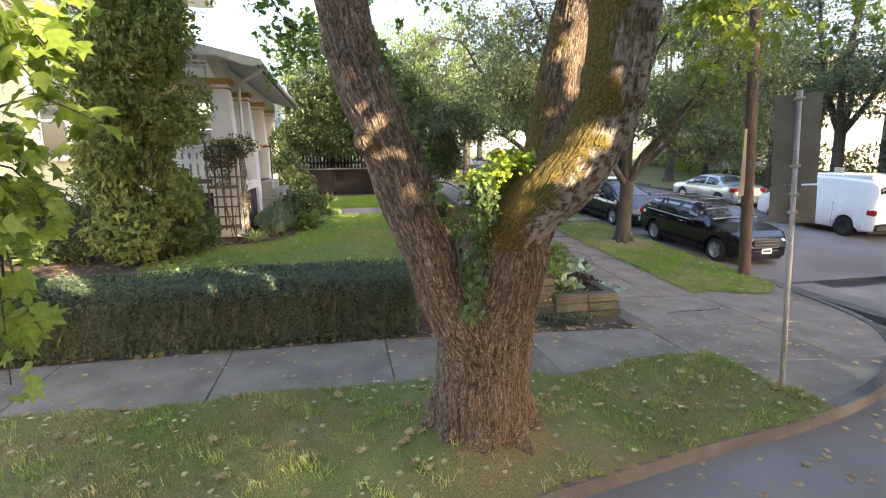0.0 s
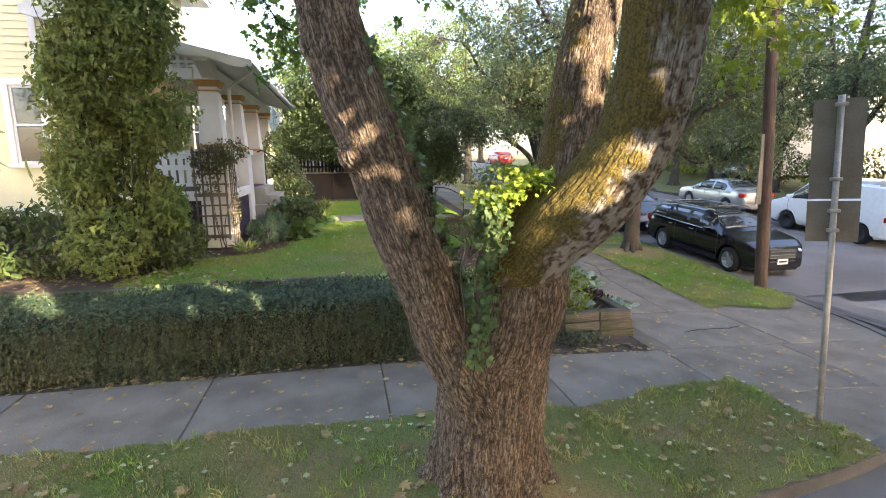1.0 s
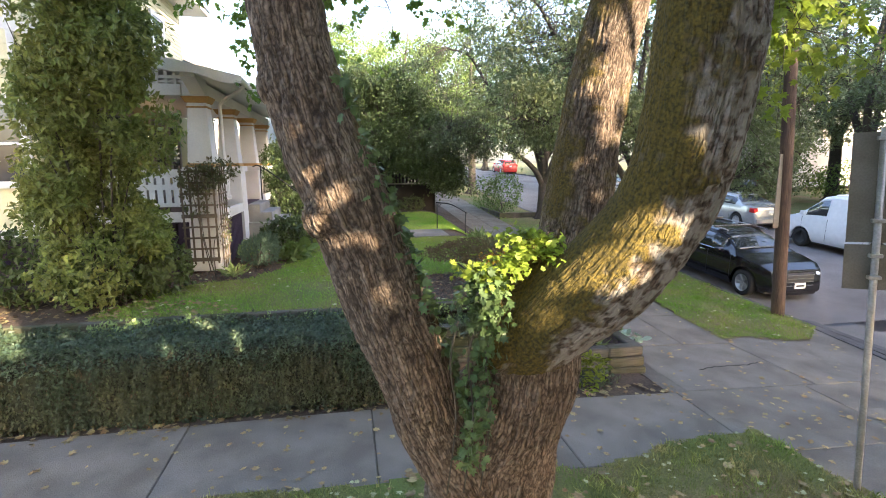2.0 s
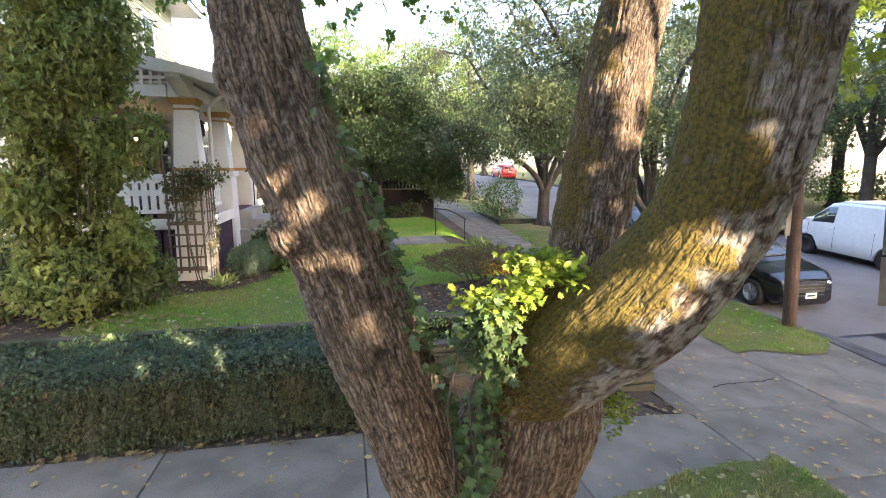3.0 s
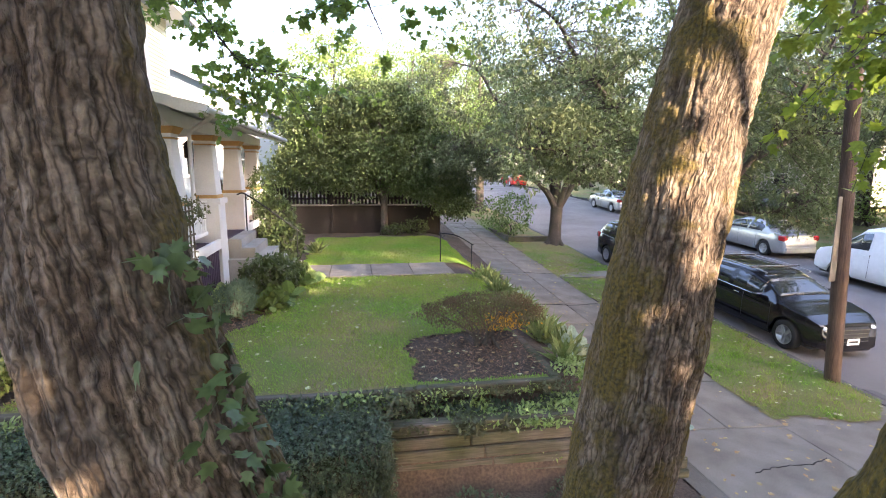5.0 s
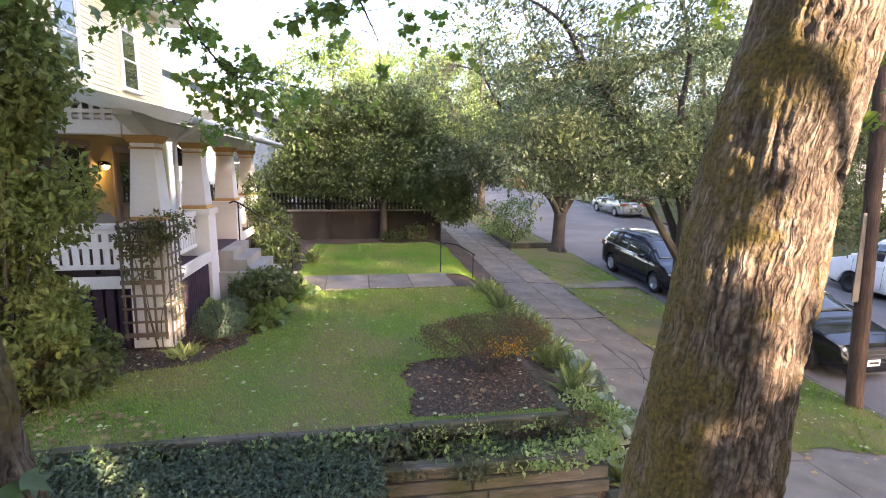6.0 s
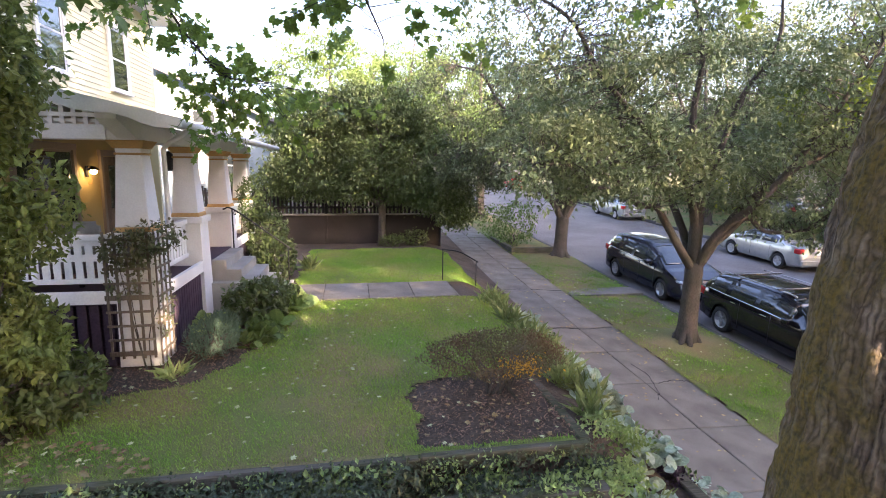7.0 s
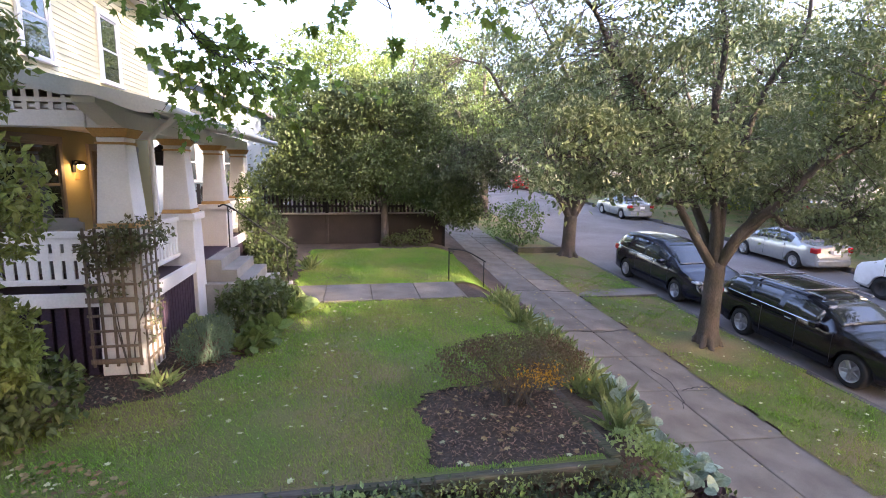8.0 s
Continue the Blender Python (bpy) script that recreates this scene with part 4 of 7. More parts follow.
    top = [(x, 4.47 + slope * (x - EAVE)) for x in np.linspace(FRONT, EAVE + 0.1, 24)]
    bottom = [(x, z - 0.17 - (0.035 * math.cos((x + 1.1) * 7.0) if x > -1.4 else 0) + (0.10 * max(0, x + 0.4) if x > -0.4 else 0)) for x, z in top]
    rows = []
    for (x, z), (_, zb) in zip(top, bottom):
        rows.append([bm.verts.new(p) for p in ((x, 12.78, z), (x, 12.78, zb), (x, 12.84, zb), (x, 12.84, z))])
    for a, b in zip(rows, rows[1:]):
        for k in range(4):
            n = (k + 1) % 4
            bm.faces.new((a[k], a[n], b[n], b[k]))
    bm.faces.new(rows[0]); bm.faces.new(rows[-1][::-1])
    bmesh.ops.recalc_face_normals(bm, faces=bm.faces)
    part("rake_board", bm, WHITE, h, "white rake board with a scalloped tail")
    # beam end carrying the rake, cut back below towards the capital
    bm = bmesh.new()
    side = [(12.86, 4.50), (12.86, 4.42), (12.93, 4.40), (13.42, 4.22), (13.6, 4.22), (13.6, 4.50)]
    a, b = [[bm.verts.new((x, y, z)) for y, z in side] for x in (-0.94, -0.70)]
    for k in range(6):
        n = (k + 1) % 6
        bm.faces.new((a[k], a[n], b[n], b[k]))
    bm.faces.new(a[::-1]); bm.faces.new(b)
    bmesh.ops.recalc_face_normals(bm, faces=bm.faces)
    part("bracket", bm, WHITE, h, "white beam end with a peeling sloped cut")
    rod("gutter", [(EAVE + 0.06, 12.85, 4.39, 0.055), (EAVE + 0.06, 21.6, 4.39, 0.055)], WHITE, h, "white painted eaves gutter", 8)
    rod("downspout", [(0.0, 13.35, 4.36, 0.035), (-0.15, 13.5, 4.27, 0.035), (-0.45, 13.95, 4.2, 0.035), (-0.63, 14.2, 4.1, 0.035), (-0.63, 14.22, 3.4, 0.035), (-0.63, 14.22, 3.0, 0.035), (-0.80, 14.22, 2.6, 0.035), (-0.80, 14.25, 2.1, 0.035)], WHITE, h, "white painted downspout", 8)
    for k in range(17):  # open lattice in the side gable of the porch
        x = FRONT + 0.05 + 0.145 * k
        box("lattice_bar", (x, PY0 - 0.02, 4.40), (x + 0.055, PY0, 4.47 + slope * (x - EAVE) - 0.06), WHITE, h, bevel=0)
    for k in range(4):
        z = 4.50 + 0.145 * k
        box("lattice_bar", (FRONT, PY0 - 0.045, z), (EAVE + (z + 0.1 - 4.47) / slope, PY0 - 0.022, z + 0.055), WHITE, h, bevel=0)
    # railings with cut-out pickets
    def railing(x0, x1, y0, y1):
        along_x = abs(x1 - x0) > abs(y1 - y0)
        box("handrail", (x0 - (0 if along_x else 0.05), y0 - (0.05 if along_x else 0), 2.80), (x1 + (0 if along_x else 0.05), y1 + (0.05 if along_x else 0), 2.88), WHITE, h)
        box("bottom_rail", (x0 - (0 if along_x else 0.035), y0 - (0.035 if along_x else 0), 2.18), (x1 + (0 if along_x else 0.035), y1 + (0.035 if along_x else 0), 2.25), WHITE, h)
        n = int(max(abs(x1 - x0), abs(y1 - y0)) / 0.135)
        for k in range(n):
            t = (k + 0.5) / n
            x, y = x0 + (x1 - x0) * t, y0 + (y1 - y0) * t
            wx, wy = (0.047, 0.012) if along_x else (0.012, 0.047)
            box("picket", (x - wx, y - wy, 2.25), (x + wx, y + wy, 2.80), WHITE, h, bevel=0)
        bands = ((2.50, 2.60), (2.72, 2.8))
        for z0, z1 in bands:
            wx, wy = (0, 0.010) if along_x else (0.010, 0)
            box("picket_band", (x0 - wx, y0 - wy, z0), (x1 + wx, y1 + wy, z1), WHITE, h, bevel=0)
    railing(FRONT + 0.05, PX - 0.27, PY0 + 0.05, PY0 + 0.05)
    railing(PX, PX, 14.15, 15.9)
    railing(PX, PX, 18.9, 20.8)
    # house wall inside the porch: ochre panel, door, windows
    box("porch_wall", (FRONT - 0.01, PY0 + 0.1, DECK), (FRONT + 0.035, PY1 + 1.0, 4.47), YELLOWWALL, h, "warm yellow painted wall inside the porch", bevel=0)
    door = box("door", (FRONT + 0.036, 18.72, DECK), (FRONT + 0.08, 19.65, DECK + 2.05), BROWNWOOD, h, "brown wooden front door with a tall pane")
    box("pane", (FRONT + 0.081, 18.95, DECK + 0.85), (FRONT + 0.09, 19.42, DECK + 1.85), PANE, door)
    for z0, z1 in ((0.12, 0.40), (0.46, 0.76)):
        box("panel", (FRONT + 0.081, 18.92, DECK + z0), (FRONT + 0.092, 19.45, DECK + z1), BROWNWOOD, door)
    for y in (18.59, 19.66):
        box("door_casing", (FRONT + 0.036, y, DECK), (FRONT + 0.10, y + 0.12, DECK + 2.2), TAUPE, h)
    box("door_casing", (FRONT + 0.036, 18.57, DECK + 2.06), (FRONT + 0.105, 19.8, DECK + 2.2), TAUPE, h)
    framed_window(h, pose(FRONT + 0.036, 15.6, DECK + 0.6, 0, 0, 90), 1.85, 1.55, TAUPE)
    framed_window(h, pose(FRONT + 0.036, 20.25, DECK + 0.65, 0, 0, 90), 0.8, 1.45, TAUPE)
    box("letter_plate", (FRONT + 0.036, 18.05, DECK + 1.45), (FRONT + 0.05, 18.22, DECK + 1.57), OCHRE, h, "small plate on the yellow wall")
    return h


house()


# ---- trees ----
def tree(name, base, fork, limbs, radius, clusters, per, leaf, mat, label, seed, spread=0.45, shape=OVAL, droop=-0.4, bark=PLAINBARK, group="", limb_share=0.72, crook=0.06):
    """A trunk to its fork, limbs through given points, twigs, and leaves in uneven clumps.
    limbs: for each, rows of x, y, z relative to the base; clusters: (centre, radii, count) of twig ends, relative to the base."""
    rng = np.random.default_rng(seed)
    ob = thing(name, base, label, "tree", group)
    fx, fy, fz = fork
    pieces = [tube([(0, 0, -0.25, radius * 1.55), (0, 0, 0.05, radius * 1.2), (fx * 0.35, fy * 0.35, fz * 0.4, radius), (fx * 0.8, fy * 0.8, fz * 0.8, radius * 0.95), (fx, fy, fz, radius * 0.95), (fx, fy, fz + radius * 0.7, radius * 0.5)], 12, 18)]
    for k in range(7):
        a, out = k * 0.9 + rng.uniform(-0.2, 0.2), radius * rng.uniform(1.5, 2.3)
        c, sn = math.cos(a), math.sin(a)
        pieces.append(tube([(radius * 0.55 * c, radius * 0.55 * sn, 0.55, radius * 0.30), (radius * 0.85 * c, radius * 0.85 * sn, 0.18, radius * 0.38), (out * c, out * sn, -0.12, radius * 0.26)], 7, 7))
    nodes = []
    for limb in limbs:
        pts = np.vstack([[fx, fy, fz - radius * 0.6], limb])
        r = np.linspace(radius * limb_share, radius * 0.12, len(pts))
        pts = pts + np.r_[np.zeros((2, 3)), rng.normal(0, crook, (len(pts) - 2, 3))]
        line = spline(np.c_[pts, r], 10 * len(pts))
        pieces.append(tube(line, 8))
        nodes.append(line[len(line) // 4 :])
    nodes = np.vstack(nodes)
    tips = []
    for centre, radii, count in clusters:
        way = rng.normal(0, 1, (count, 3))
        way /= np.linalg.norm(way, axis=1, keepdims=True)
        tips.append(np.array(centre) + way * np.array(radii) * rng.uniform(0.45, 1.05, (count, 1)) ** 0.6)
    tips = np.vstack(tips)
    for tip in tips:
        near = nodes[np.argmin(((nodes[:, :3] - tip) ** 2).sum(1) + 0.4 * np.maximum(0, nodes[:, 2] - tip[2]))]
        mid = (near[:3] + tip) / 2 + rng.normal(0, 0.12, 3) + np.array((0, 0, 0.12))
        r = min(near[3] * 0.4, radius * 0.065)
        pieces.append(tube(np.array([(*near[:3], r), (*mid, r * 0.6), (*tip, 0.005)]), 3, 4))
    v, f = joined(pieces)
    np_mesh("trunk", v, f, bark, ob, smooth=True)
    count = len(tips) * per
    places = np.repeat(tips, per, 0) + rng.normal(0, 1, (count, 3)) * np.array((spread, spread, spread * 0.6)) * rng.uniform(0.3, 1.0, (count, 1))
    v, f = leaves(places, leaf, rng, shape, droop, 0.25)
    np_mesh("crown", v, f, mat, ob)
    return ob


STREET_LIMBS = [
    [(-0.35, -0.1, 2.05), (-0.98, -0.15, 2.6), (-1.35, -0.3, 2.95), (-1.75, -0.3, 3.25), (-2.4, -0.5, 3.75), (-3.3, -0.8, 4.0), (-4.2, -1.0, 4.0)],
    [(-0.05, 0.0, 2.3), (0.15, -0.1, 3.3), (0.2, -0.3, 4.2), (0.5, -0.3, 5.3), (1.0, -0.5, 6.3), (1.1, -0.6, 7.6)],
    [(0.3, 0.05, 2.0), (0.9, 0.1, 2.45), (1.4, 0.0, 2.65), (2.1, 0.1, 2.6), (2.9, 0.0, 2.5), (3.7, 0.1, 2.7)],
    [(-0.1, 0.3, 2.5), (-0.3, 0.9, 3.5), (-0.9, 1.5, 4.3), (-1.1, 1.9, 5.6), (-1.4, 2.2, 6.8)],
    [(0.2, 0.3, 2.5), (0.8, 1.0, 3.2), (1.0, 1.7, 4.2), (1.8, 2.1, 5.2)],
    [(0.25, -0.4, 2.5), (0.6, -1.1, 3.3), (1.2, -1.5, 4.3), (1.5, -1.9, 5.4), (2.1, -2.0, 6.4)],
    [(-0.15, -0.1, 2.9), (-0.8, -0.2, 4.0), (-1.5, -0.4, 4.8), (-2.6, -0.3, 5.6), (-3.4, -0.6, 6.6), (-4.4, -0.5, 7.0)],
    [(0.05, 0.0, 3.4), (-0.3, 0.1, 4.8), (-0.2, 0.0, 6.2), (-0.7, 0.1, 7.6), (-1.6, 0.3, 9.2)],
    [(1.0, 0.0, 2.9), (1.6, -0.6, 3.6), (2.6, -0.9, 4.2), (3.6, -1.0, 4.4)],
]
z = float(land(9.7, 16.0))
leafy = tree("street_tree", (9.6, 15.85, z + 0.1), (0.03, -0.03, 1.7), STREET_LIMBS, 0.20,
     [((-2.2, -0.7, 4.0), (2.2, 1.7, 0.9), 130), ((-3.6, -0.9, 3.9), (1.3, 1.2, 0.9), 60), ((0.0, 0.0, 5.2), (2.9, 2.6, 1.7), 190), ((2.6, 0.0, 3.3), (2.0, 1.6, 1.0), 130), ((3.4, -0.2, 2.5), (1.0, 1.0, 0.5), 40), ((0.4, -0.3, 3.6), (1.3, 1.2, 0.6), 50), ((0.3, -0.3, 7.4), (2.4, 2.4, 1.6), 60), ((-2.4, 0.8, 5.2), (1.9, 2.0, 1.3), 80), ((1.8, -1.8, 5.2), (1.5, 1.3, 1.2), 70), ((-3.2, -0.6, 6.6), (2.5, 2.2, 1.5), 110), ((0.8, -0.4, 9.0), (2.6, 2.2, 1.2), 50), ((3.2, -0.6, 4.8), (1.6, 1.6, 1.2), 80)], 40, 0.105, GREYLEAF,
     "spreading street tree with a forked mossy trunk and grey-green leaves", 21, 0.25, group="street trees along the verge", limb_share=0.52, crook=0.09)
# spray of leaves coloured yellow-green as if the sun lit them
rng = np.random.default_rng(30)
tips = np.array((1.8, -1.7, 5.3)) + rng.normal(0, 1, (26, 3)) * np.array((0.7, 0.6, 0.5))
v, f = leaves(np.repeat(tips, 16, 0) + rng.normal(0, 0.16, (416, 3)), 0.12, rng)
np_mesh("yellow_leaves", v, f, YELLOWLEAF, leafy, "spray of yellow-green leaves, sunlight put into their colour")
z = float(land(10.2, 24.6))
tree("street_tree", (10.2, 24.6, z + 0.12), (0.05, 0, 1.5), STREET_LIMBS, 0.25,
     [((-2.4, -0.6, 3.7), (2.6, 2.2, 1.1), 170), ((-4.2, -0.8, 3.4), (1.5, 1.4, 0.9), 70), ((0.2, 0.0, 4.8), (3.0, 2.8, 1.7), 210), ((2.4, 0.3, 3.6), (2.2, 2.0, 1.0), 110), ((0.2, 0.0, 7.0), (2.6, 2.6, 1.6), 110), ((-0.8, 0, 8.8), (3.2, 3.0, 1.8), 100), ((-3.6, 0, 6.2), (2.4, 2.4, 1.7), 110)], 38, 0.12, GREYLEAF,
     "spreading street tree with a forked dark trunk and grey-green leaves", 22, 0.28, group="street trees along the verge", limb_share=0.55, crook=0.09)
tree("garden_tree", (3.25, 25.15, 0.95), (0.0, 0.1, 1.5), [[(-0.8, 0.3, 2.8), (-2.4, 0.5, 4.2)], [(0.7, -0.2, 2.8), (2.0, -0.4, 3.4), (3.0, -0.5, 3.0)], [(0.1, 0.3, 3.2), (-0.4, 0.6, 5.4)], [(-0.2, -0.3, 2.6), (-0.6, -0.6, 3.6)], [(-0.8, 0.0, 2.0), (-2.4, 0.0, 2.4), (-3.4, 0.2, 2.6)]], 0.14,
     [((-0.6, 0.8, 3.9), (3.2, 1.7, 2.0), 380), ((2.0, -0.1, 2.6), (1.5, 1.0, 1.3), 160), ((2.7, -0.4, 1.5), (0.7, 0.7, 0.7), 60), ((-2.4, 0.7, 4.2), (1.7, 1.4, 1.7), 130), ((-2.8, 0.3, 2.6), (1.5, 0.8, 0.9), 110), ((-0.4, 0.6, 5.2), (1.9, 1.5, 0.9), 80), ((-0.3, -0.3, 2.3), (2.4, 0.6, 0.6), 110)], 66, 0.14, DARKLEAF,
     "dense dark green broadleaf tree in front of the garden fence", 23, 0.34)
tree("garden_tree", (0.9, 34, 1.2), (0, 0, 2.4), [[(-0.8, 0.2, 4), (-2.0, 0.1, 6.2)], [(0.7, -0.2, 4), (2.0, -0.4, 6.0)], [(0.1, 0.3, 5), (0.2, 0.4, 8.2)]], 0.22,
     [((0, 0, 6.2), (3.4, 3.0, 3.2), 260), ((1.4, 0, 4.4), (2.6, 2.2, 1.8), 110)], 60, 0.17, LEAF, "tall sunlit light green tree in the next garden", 24, 0.45)

# trees across the side street and down it: one built, the others copies turned and scaled
FAR_LIMBS = [[(-1, 0.3, 5), (-2.2, 0.4, 7.2), (-2.8, 0.4, 9.5)], [(1, -0.4, 5), (2.2, -0.4, 7.4), (3.0, -0.6, 9.0)], [(0.1, 0.8, 5.5), (0.2, 1.4, 9), (0.1, 1.6, 11.5)], [(0.2, -1.1, 5), (0.4, -2.0, 8)]]
far_tree = tree("street_tree", (23.0, 33.0, 0.75), (0.1, 0, 3.2), FAR_LIMBS, 0.27,
     [((0, 0, 8.0), (4.2, 4.2, 3.6), 190), ((-1.5, -1.0, 5.2), (3.6, 3.0, 1.6), 80), ((1.6, 0.8, 5.6), (3.4, 3.0, 1.8), 70), ((0, 0, 10.6), (2.6, 2.6, 1.6), 40)], 36, 0.18, GREYLEAF,
     "tall leafy street tree across the road, unseen copies added as sun blockers", 31, 0.5, group="tall trees across the road")
# the copies at y below 14 stand out of view, added to block sun
for x, y, turn, s in ((24.5, 22.5, 50, 0.95), (29, 28, 200, 1.15), (23.5, 43, 120, 1.05), (31, 39, 290, 1.2), (31, 18, 10, 1.1), (25.5, 54, 80, 1.1), (36, 52, 340, 1.25), (33, 6.5, 300, 1.4), (23.6, 8.4, 75, 1.1), (29.0, 13.2, 190, 1.2), (25.5, 27.5, 330, 0.7), (26.5, 34.0, 30, 0.7), (27.0, 17.5, 95, 0.75)):
    ob = copy_thing(far_tree, pose(x, y, float(land(11, max(y, 0.0))) + (0.2 if y > 0 else 0.0), 0, 0, turn))
    ob.scale = (s, s, s)
# tall unseen trees added across the front street to block the sun, lower in one gap, where the late sun comes over them
for x, y, turn, s in ((-12, -10.5, 30, 1.35), (-4.5, -10, 110, 1.35), (2.8, -10.6, 200, 1.2), (6.7, -9.6, 290, 0.64), (9.8, -10.6, 60, 0.67), (13.0, -10.3, 20, 0.66), (10.4, -13.4, 140, 0.68), (14.6, -13.2, 310, 0.70), (6.0, -12.6, 230, 0.7), (15.4, -10.0, 75, 0.82), (10.6, -7.6, 205, 0.53), (13.6, -7.6, 15, 0.55), (25.8, -10.4, 160, 1.8), (33, -9.8, 250, 1.5), (42, -10.5, 330, 1.4), (16.8, -17, 130, 0.75), (10.6, -17.5, 215, 0.75), (25.5, -17, 300, 1.9), (32.5, -18, 10, 1.5), (39, -18, 95, 1.5), (48, -14, 180, 1.5)):
    ob = copy_thing(far_tree, pose(x, y, 0.0, 0, 0, turn))
    ob.scale = (s, s, s)
down_tree = tree("street_tree", (9.8, 36.0, 1.0), (0.0, 0, 2.6), FAR_LIMBS, 0.25,
     [((0, 0, 7.6), (4.0, 4.0, 3.6), 190), ((-1.5, -1.0, 4.8), (3.6, 3.0, 1.5), 80), ((1.6, 0.8, 5.2), (3.4, 3.0, 1.6), 70)], 44, 0.19, LEAF,
     "tall green street tree down the road", 32, 0.5, group="tall trees down the road")
for x, y, turn, s in ((9.6, 48, 130, 1.05), (5.0, 43, 250, 1.0), (14, 68, 20, 1.3), (5, 60, 200, 1.2), (20, 70, 310, 1.3), (29, 66, 150, 1.3)):
    ob = copy_thing(down_tree, pose(x, y, float(land(min(x, 11), y)) + 0.2, 0, 0, turn))
    ob.scale = (s, s, s)


# ---- cars ----
def lathe(profile, sides=28):
    """Vertices and quads of a ring turned about the y axis: rows of radius, y."""
    p = np.asarray(profile, float)
    a = np.linspace(0, 2 * np.pi, sides, endpoint=False)
    v = np.stack([p[:, None, 0] * np.cos(a), p[:, None, 1] + 0 * a, p[:, None, 0] * np.sin(a)], -1).reshape(-1, 3)
    n = len(p)
    i, j = np.meshgrid(np.arange(n - 1), np.arange(sides), indexing="ij")
    k = (j + 1) % sides
    return v, np.stack([i * sides + j, i * sides + k, (i + 1) * sides + k, (i + 1) * sides + j], -1).reshape(-1, 4)


def car(name, m, spec, paint, label):
    """A car along +x from its tail at 0: spec has the side outline (x, top, belt), the half width, wheels and trim."""
    ob = thing(name, (0, 0, 0), label, "car" if name != "van" else "van", "parked cars")
    ob.matrix_basis = m
    L, W = spec["length"], spec["width"] / 2
    out = np.array(spec["outline"], float)
    xs = np.unique(np.r_[np.linspace(0, L, 61), out[:, 0]])
    top, belt = np.interp(xs, out[:, 0], out[:, 1]), np.interp(xs, out[:, 0], out[:, 2])
    kernel = np.array([0.25, 0.5, 0.25])
    for _ in range(2):
        top = np.r_[top[0], np.convolve(top, kernel, "valid"), top[-1]]
    belt = np.minimum(belt, top - 0.012)
    nose = np.clip(np.minimum(xs / 0.5, (L - xs) / 0.7), 0, 1)
    front = np.clip((L - xs) / spec.get("round_nose", 0.7), 0, 1)
    w = W * (0.80 + 0.20 * np.sqrt(1 - (1 - nose) ** 2)) * (1 - spec.get("taper", 0.08) * (1 - front) ** 2)
    glass_w = W * spec.get("roof_width", 0.72) * (0.93 + 0.07 * nose)
    cabin = np.clip((top - belt) / 0.35, 0, 1)
    tw = glass_w * cabin + (w * 0.93) * (1 - cabin)
    low = spec.get("low", 0.2)
    arch = np.zeros_like(xs)
    r_arch = spec["wheel"] + 0.055
    for cx in spec["axles"]:
        d = np.abs(xs - cx)
        arch = np.maximum(arch, np.where(d < r_arch, spec["wheel"] - 0.0 + np.sqrt(np.maximum(r_arch**2 - d**2, 0)), 0))
    sill = np.maximum(low + 0.06 * (1 - nose), arch)
    rows = []
    for side in (-1, 1):
        col = [
            np.stack([xs, side * w * 0.90, sill], -1),
            np.stack([xs, side * w * 0.985, np.maximum(sill + 0.01, low + 0.10)], -1),
            np.stack([xs, side * w, np.maximum(sill + 0.02, 0.5 * belt + 0.2 * low)], -1),
            np.stack([xs, side * w, np.maximum(sill + 0.03, belt - 0.16)], -1),
            np.stack([xs, side * w * 0.965, belt], -1),
            np.stack([xs, side * (0.97 * tw + 0.03 * w), belt + (top - belt) * 0.86], -1),
            np.stack([xs, side * tw * 0.86, belt + (top - belt) * 0.985], -1),
            np.stack([xs, side * tw * 0.45, top + 0.012], -1),
        ]
        rows += col if side < 0 else col[::-1]
    grid = np.stack(rows, 1)  # stations x outline
    n, k = grid.shape[:2]
    i, j = np.meshgrid(np.arange(n - 1), np.arange(k - 1), indexing="ij")
    a = i * k + j
    f = np.stack([a, a + 1, a + k + 1, a + k], -1).reshape(-1, 4)
    caps = []
    for s in (0, n - 1):
        for q in range(k // 2 - 1):
            c = [s * k + q, s * k + q + 1, s * k + k - 2 - q, s * k + k - 1 - q]
            caps.append(c if s == 0 else c[::-1])
    body = np_mesh("body", grid.reshape(-1, 3), np.vstack([f, caps]), paint, ob, smooth=True)
    body.modifiers.new("weld", "WELD")
    split = body.modifiers.new("edges", "EDGE_SPLIT")
    split.split_angle = radians(38)

    def skin(pname, x0, x1, q, mat, lift=0.006, t0=0.08, t1=0.92, parent=ob, plabel=""):
        """A panel laid over the body between two outline rows."""
        pick = np.where((xs >= x0 - 1e-6) & (xs <= x1 + 1e-6))[0]
        if len(pick) < 2:
            return None
        g = grid[pick]
        lo, hi = g[:, q] * (1 - t0) + g[:, q + 1] * t0, g[:, q] * (1 - t1) + g[:, q + 1] * t1
        across = hi - lo
        lengthwise = np.gradient(lo, axis=0)
        nrm = np.cross(lengthwise, across)
        nrm /= np.linalg.norm(nrm, axis=1, keepdims=True) + 1e-9
        centre = np.array([0, 0, 0.6])
        flip = np.sign((nrm * (lo * np.array([0, 1, 1]) - centre)).sum(1, keepdims=True))
        nrm = nrm * flip
        va = np.vstack([lo + nrm * lift, hi + nrm * lift, lo - nrm * 0.01, hi - nrm * 0.01])
        c = len(pick)
        ii = np.arange(c - 1)
        ff = np.vstack([np.stack([ii, ii + 1, c + ii + 1, c + ii], -1), np.stack([ii, 2 * c + ii, 2 * c + ii + 1, ii + 1], -1), np.stack([c + ii, c + ii + 1, 3 * c + ii + 1, 3 * c + ii], -1)])
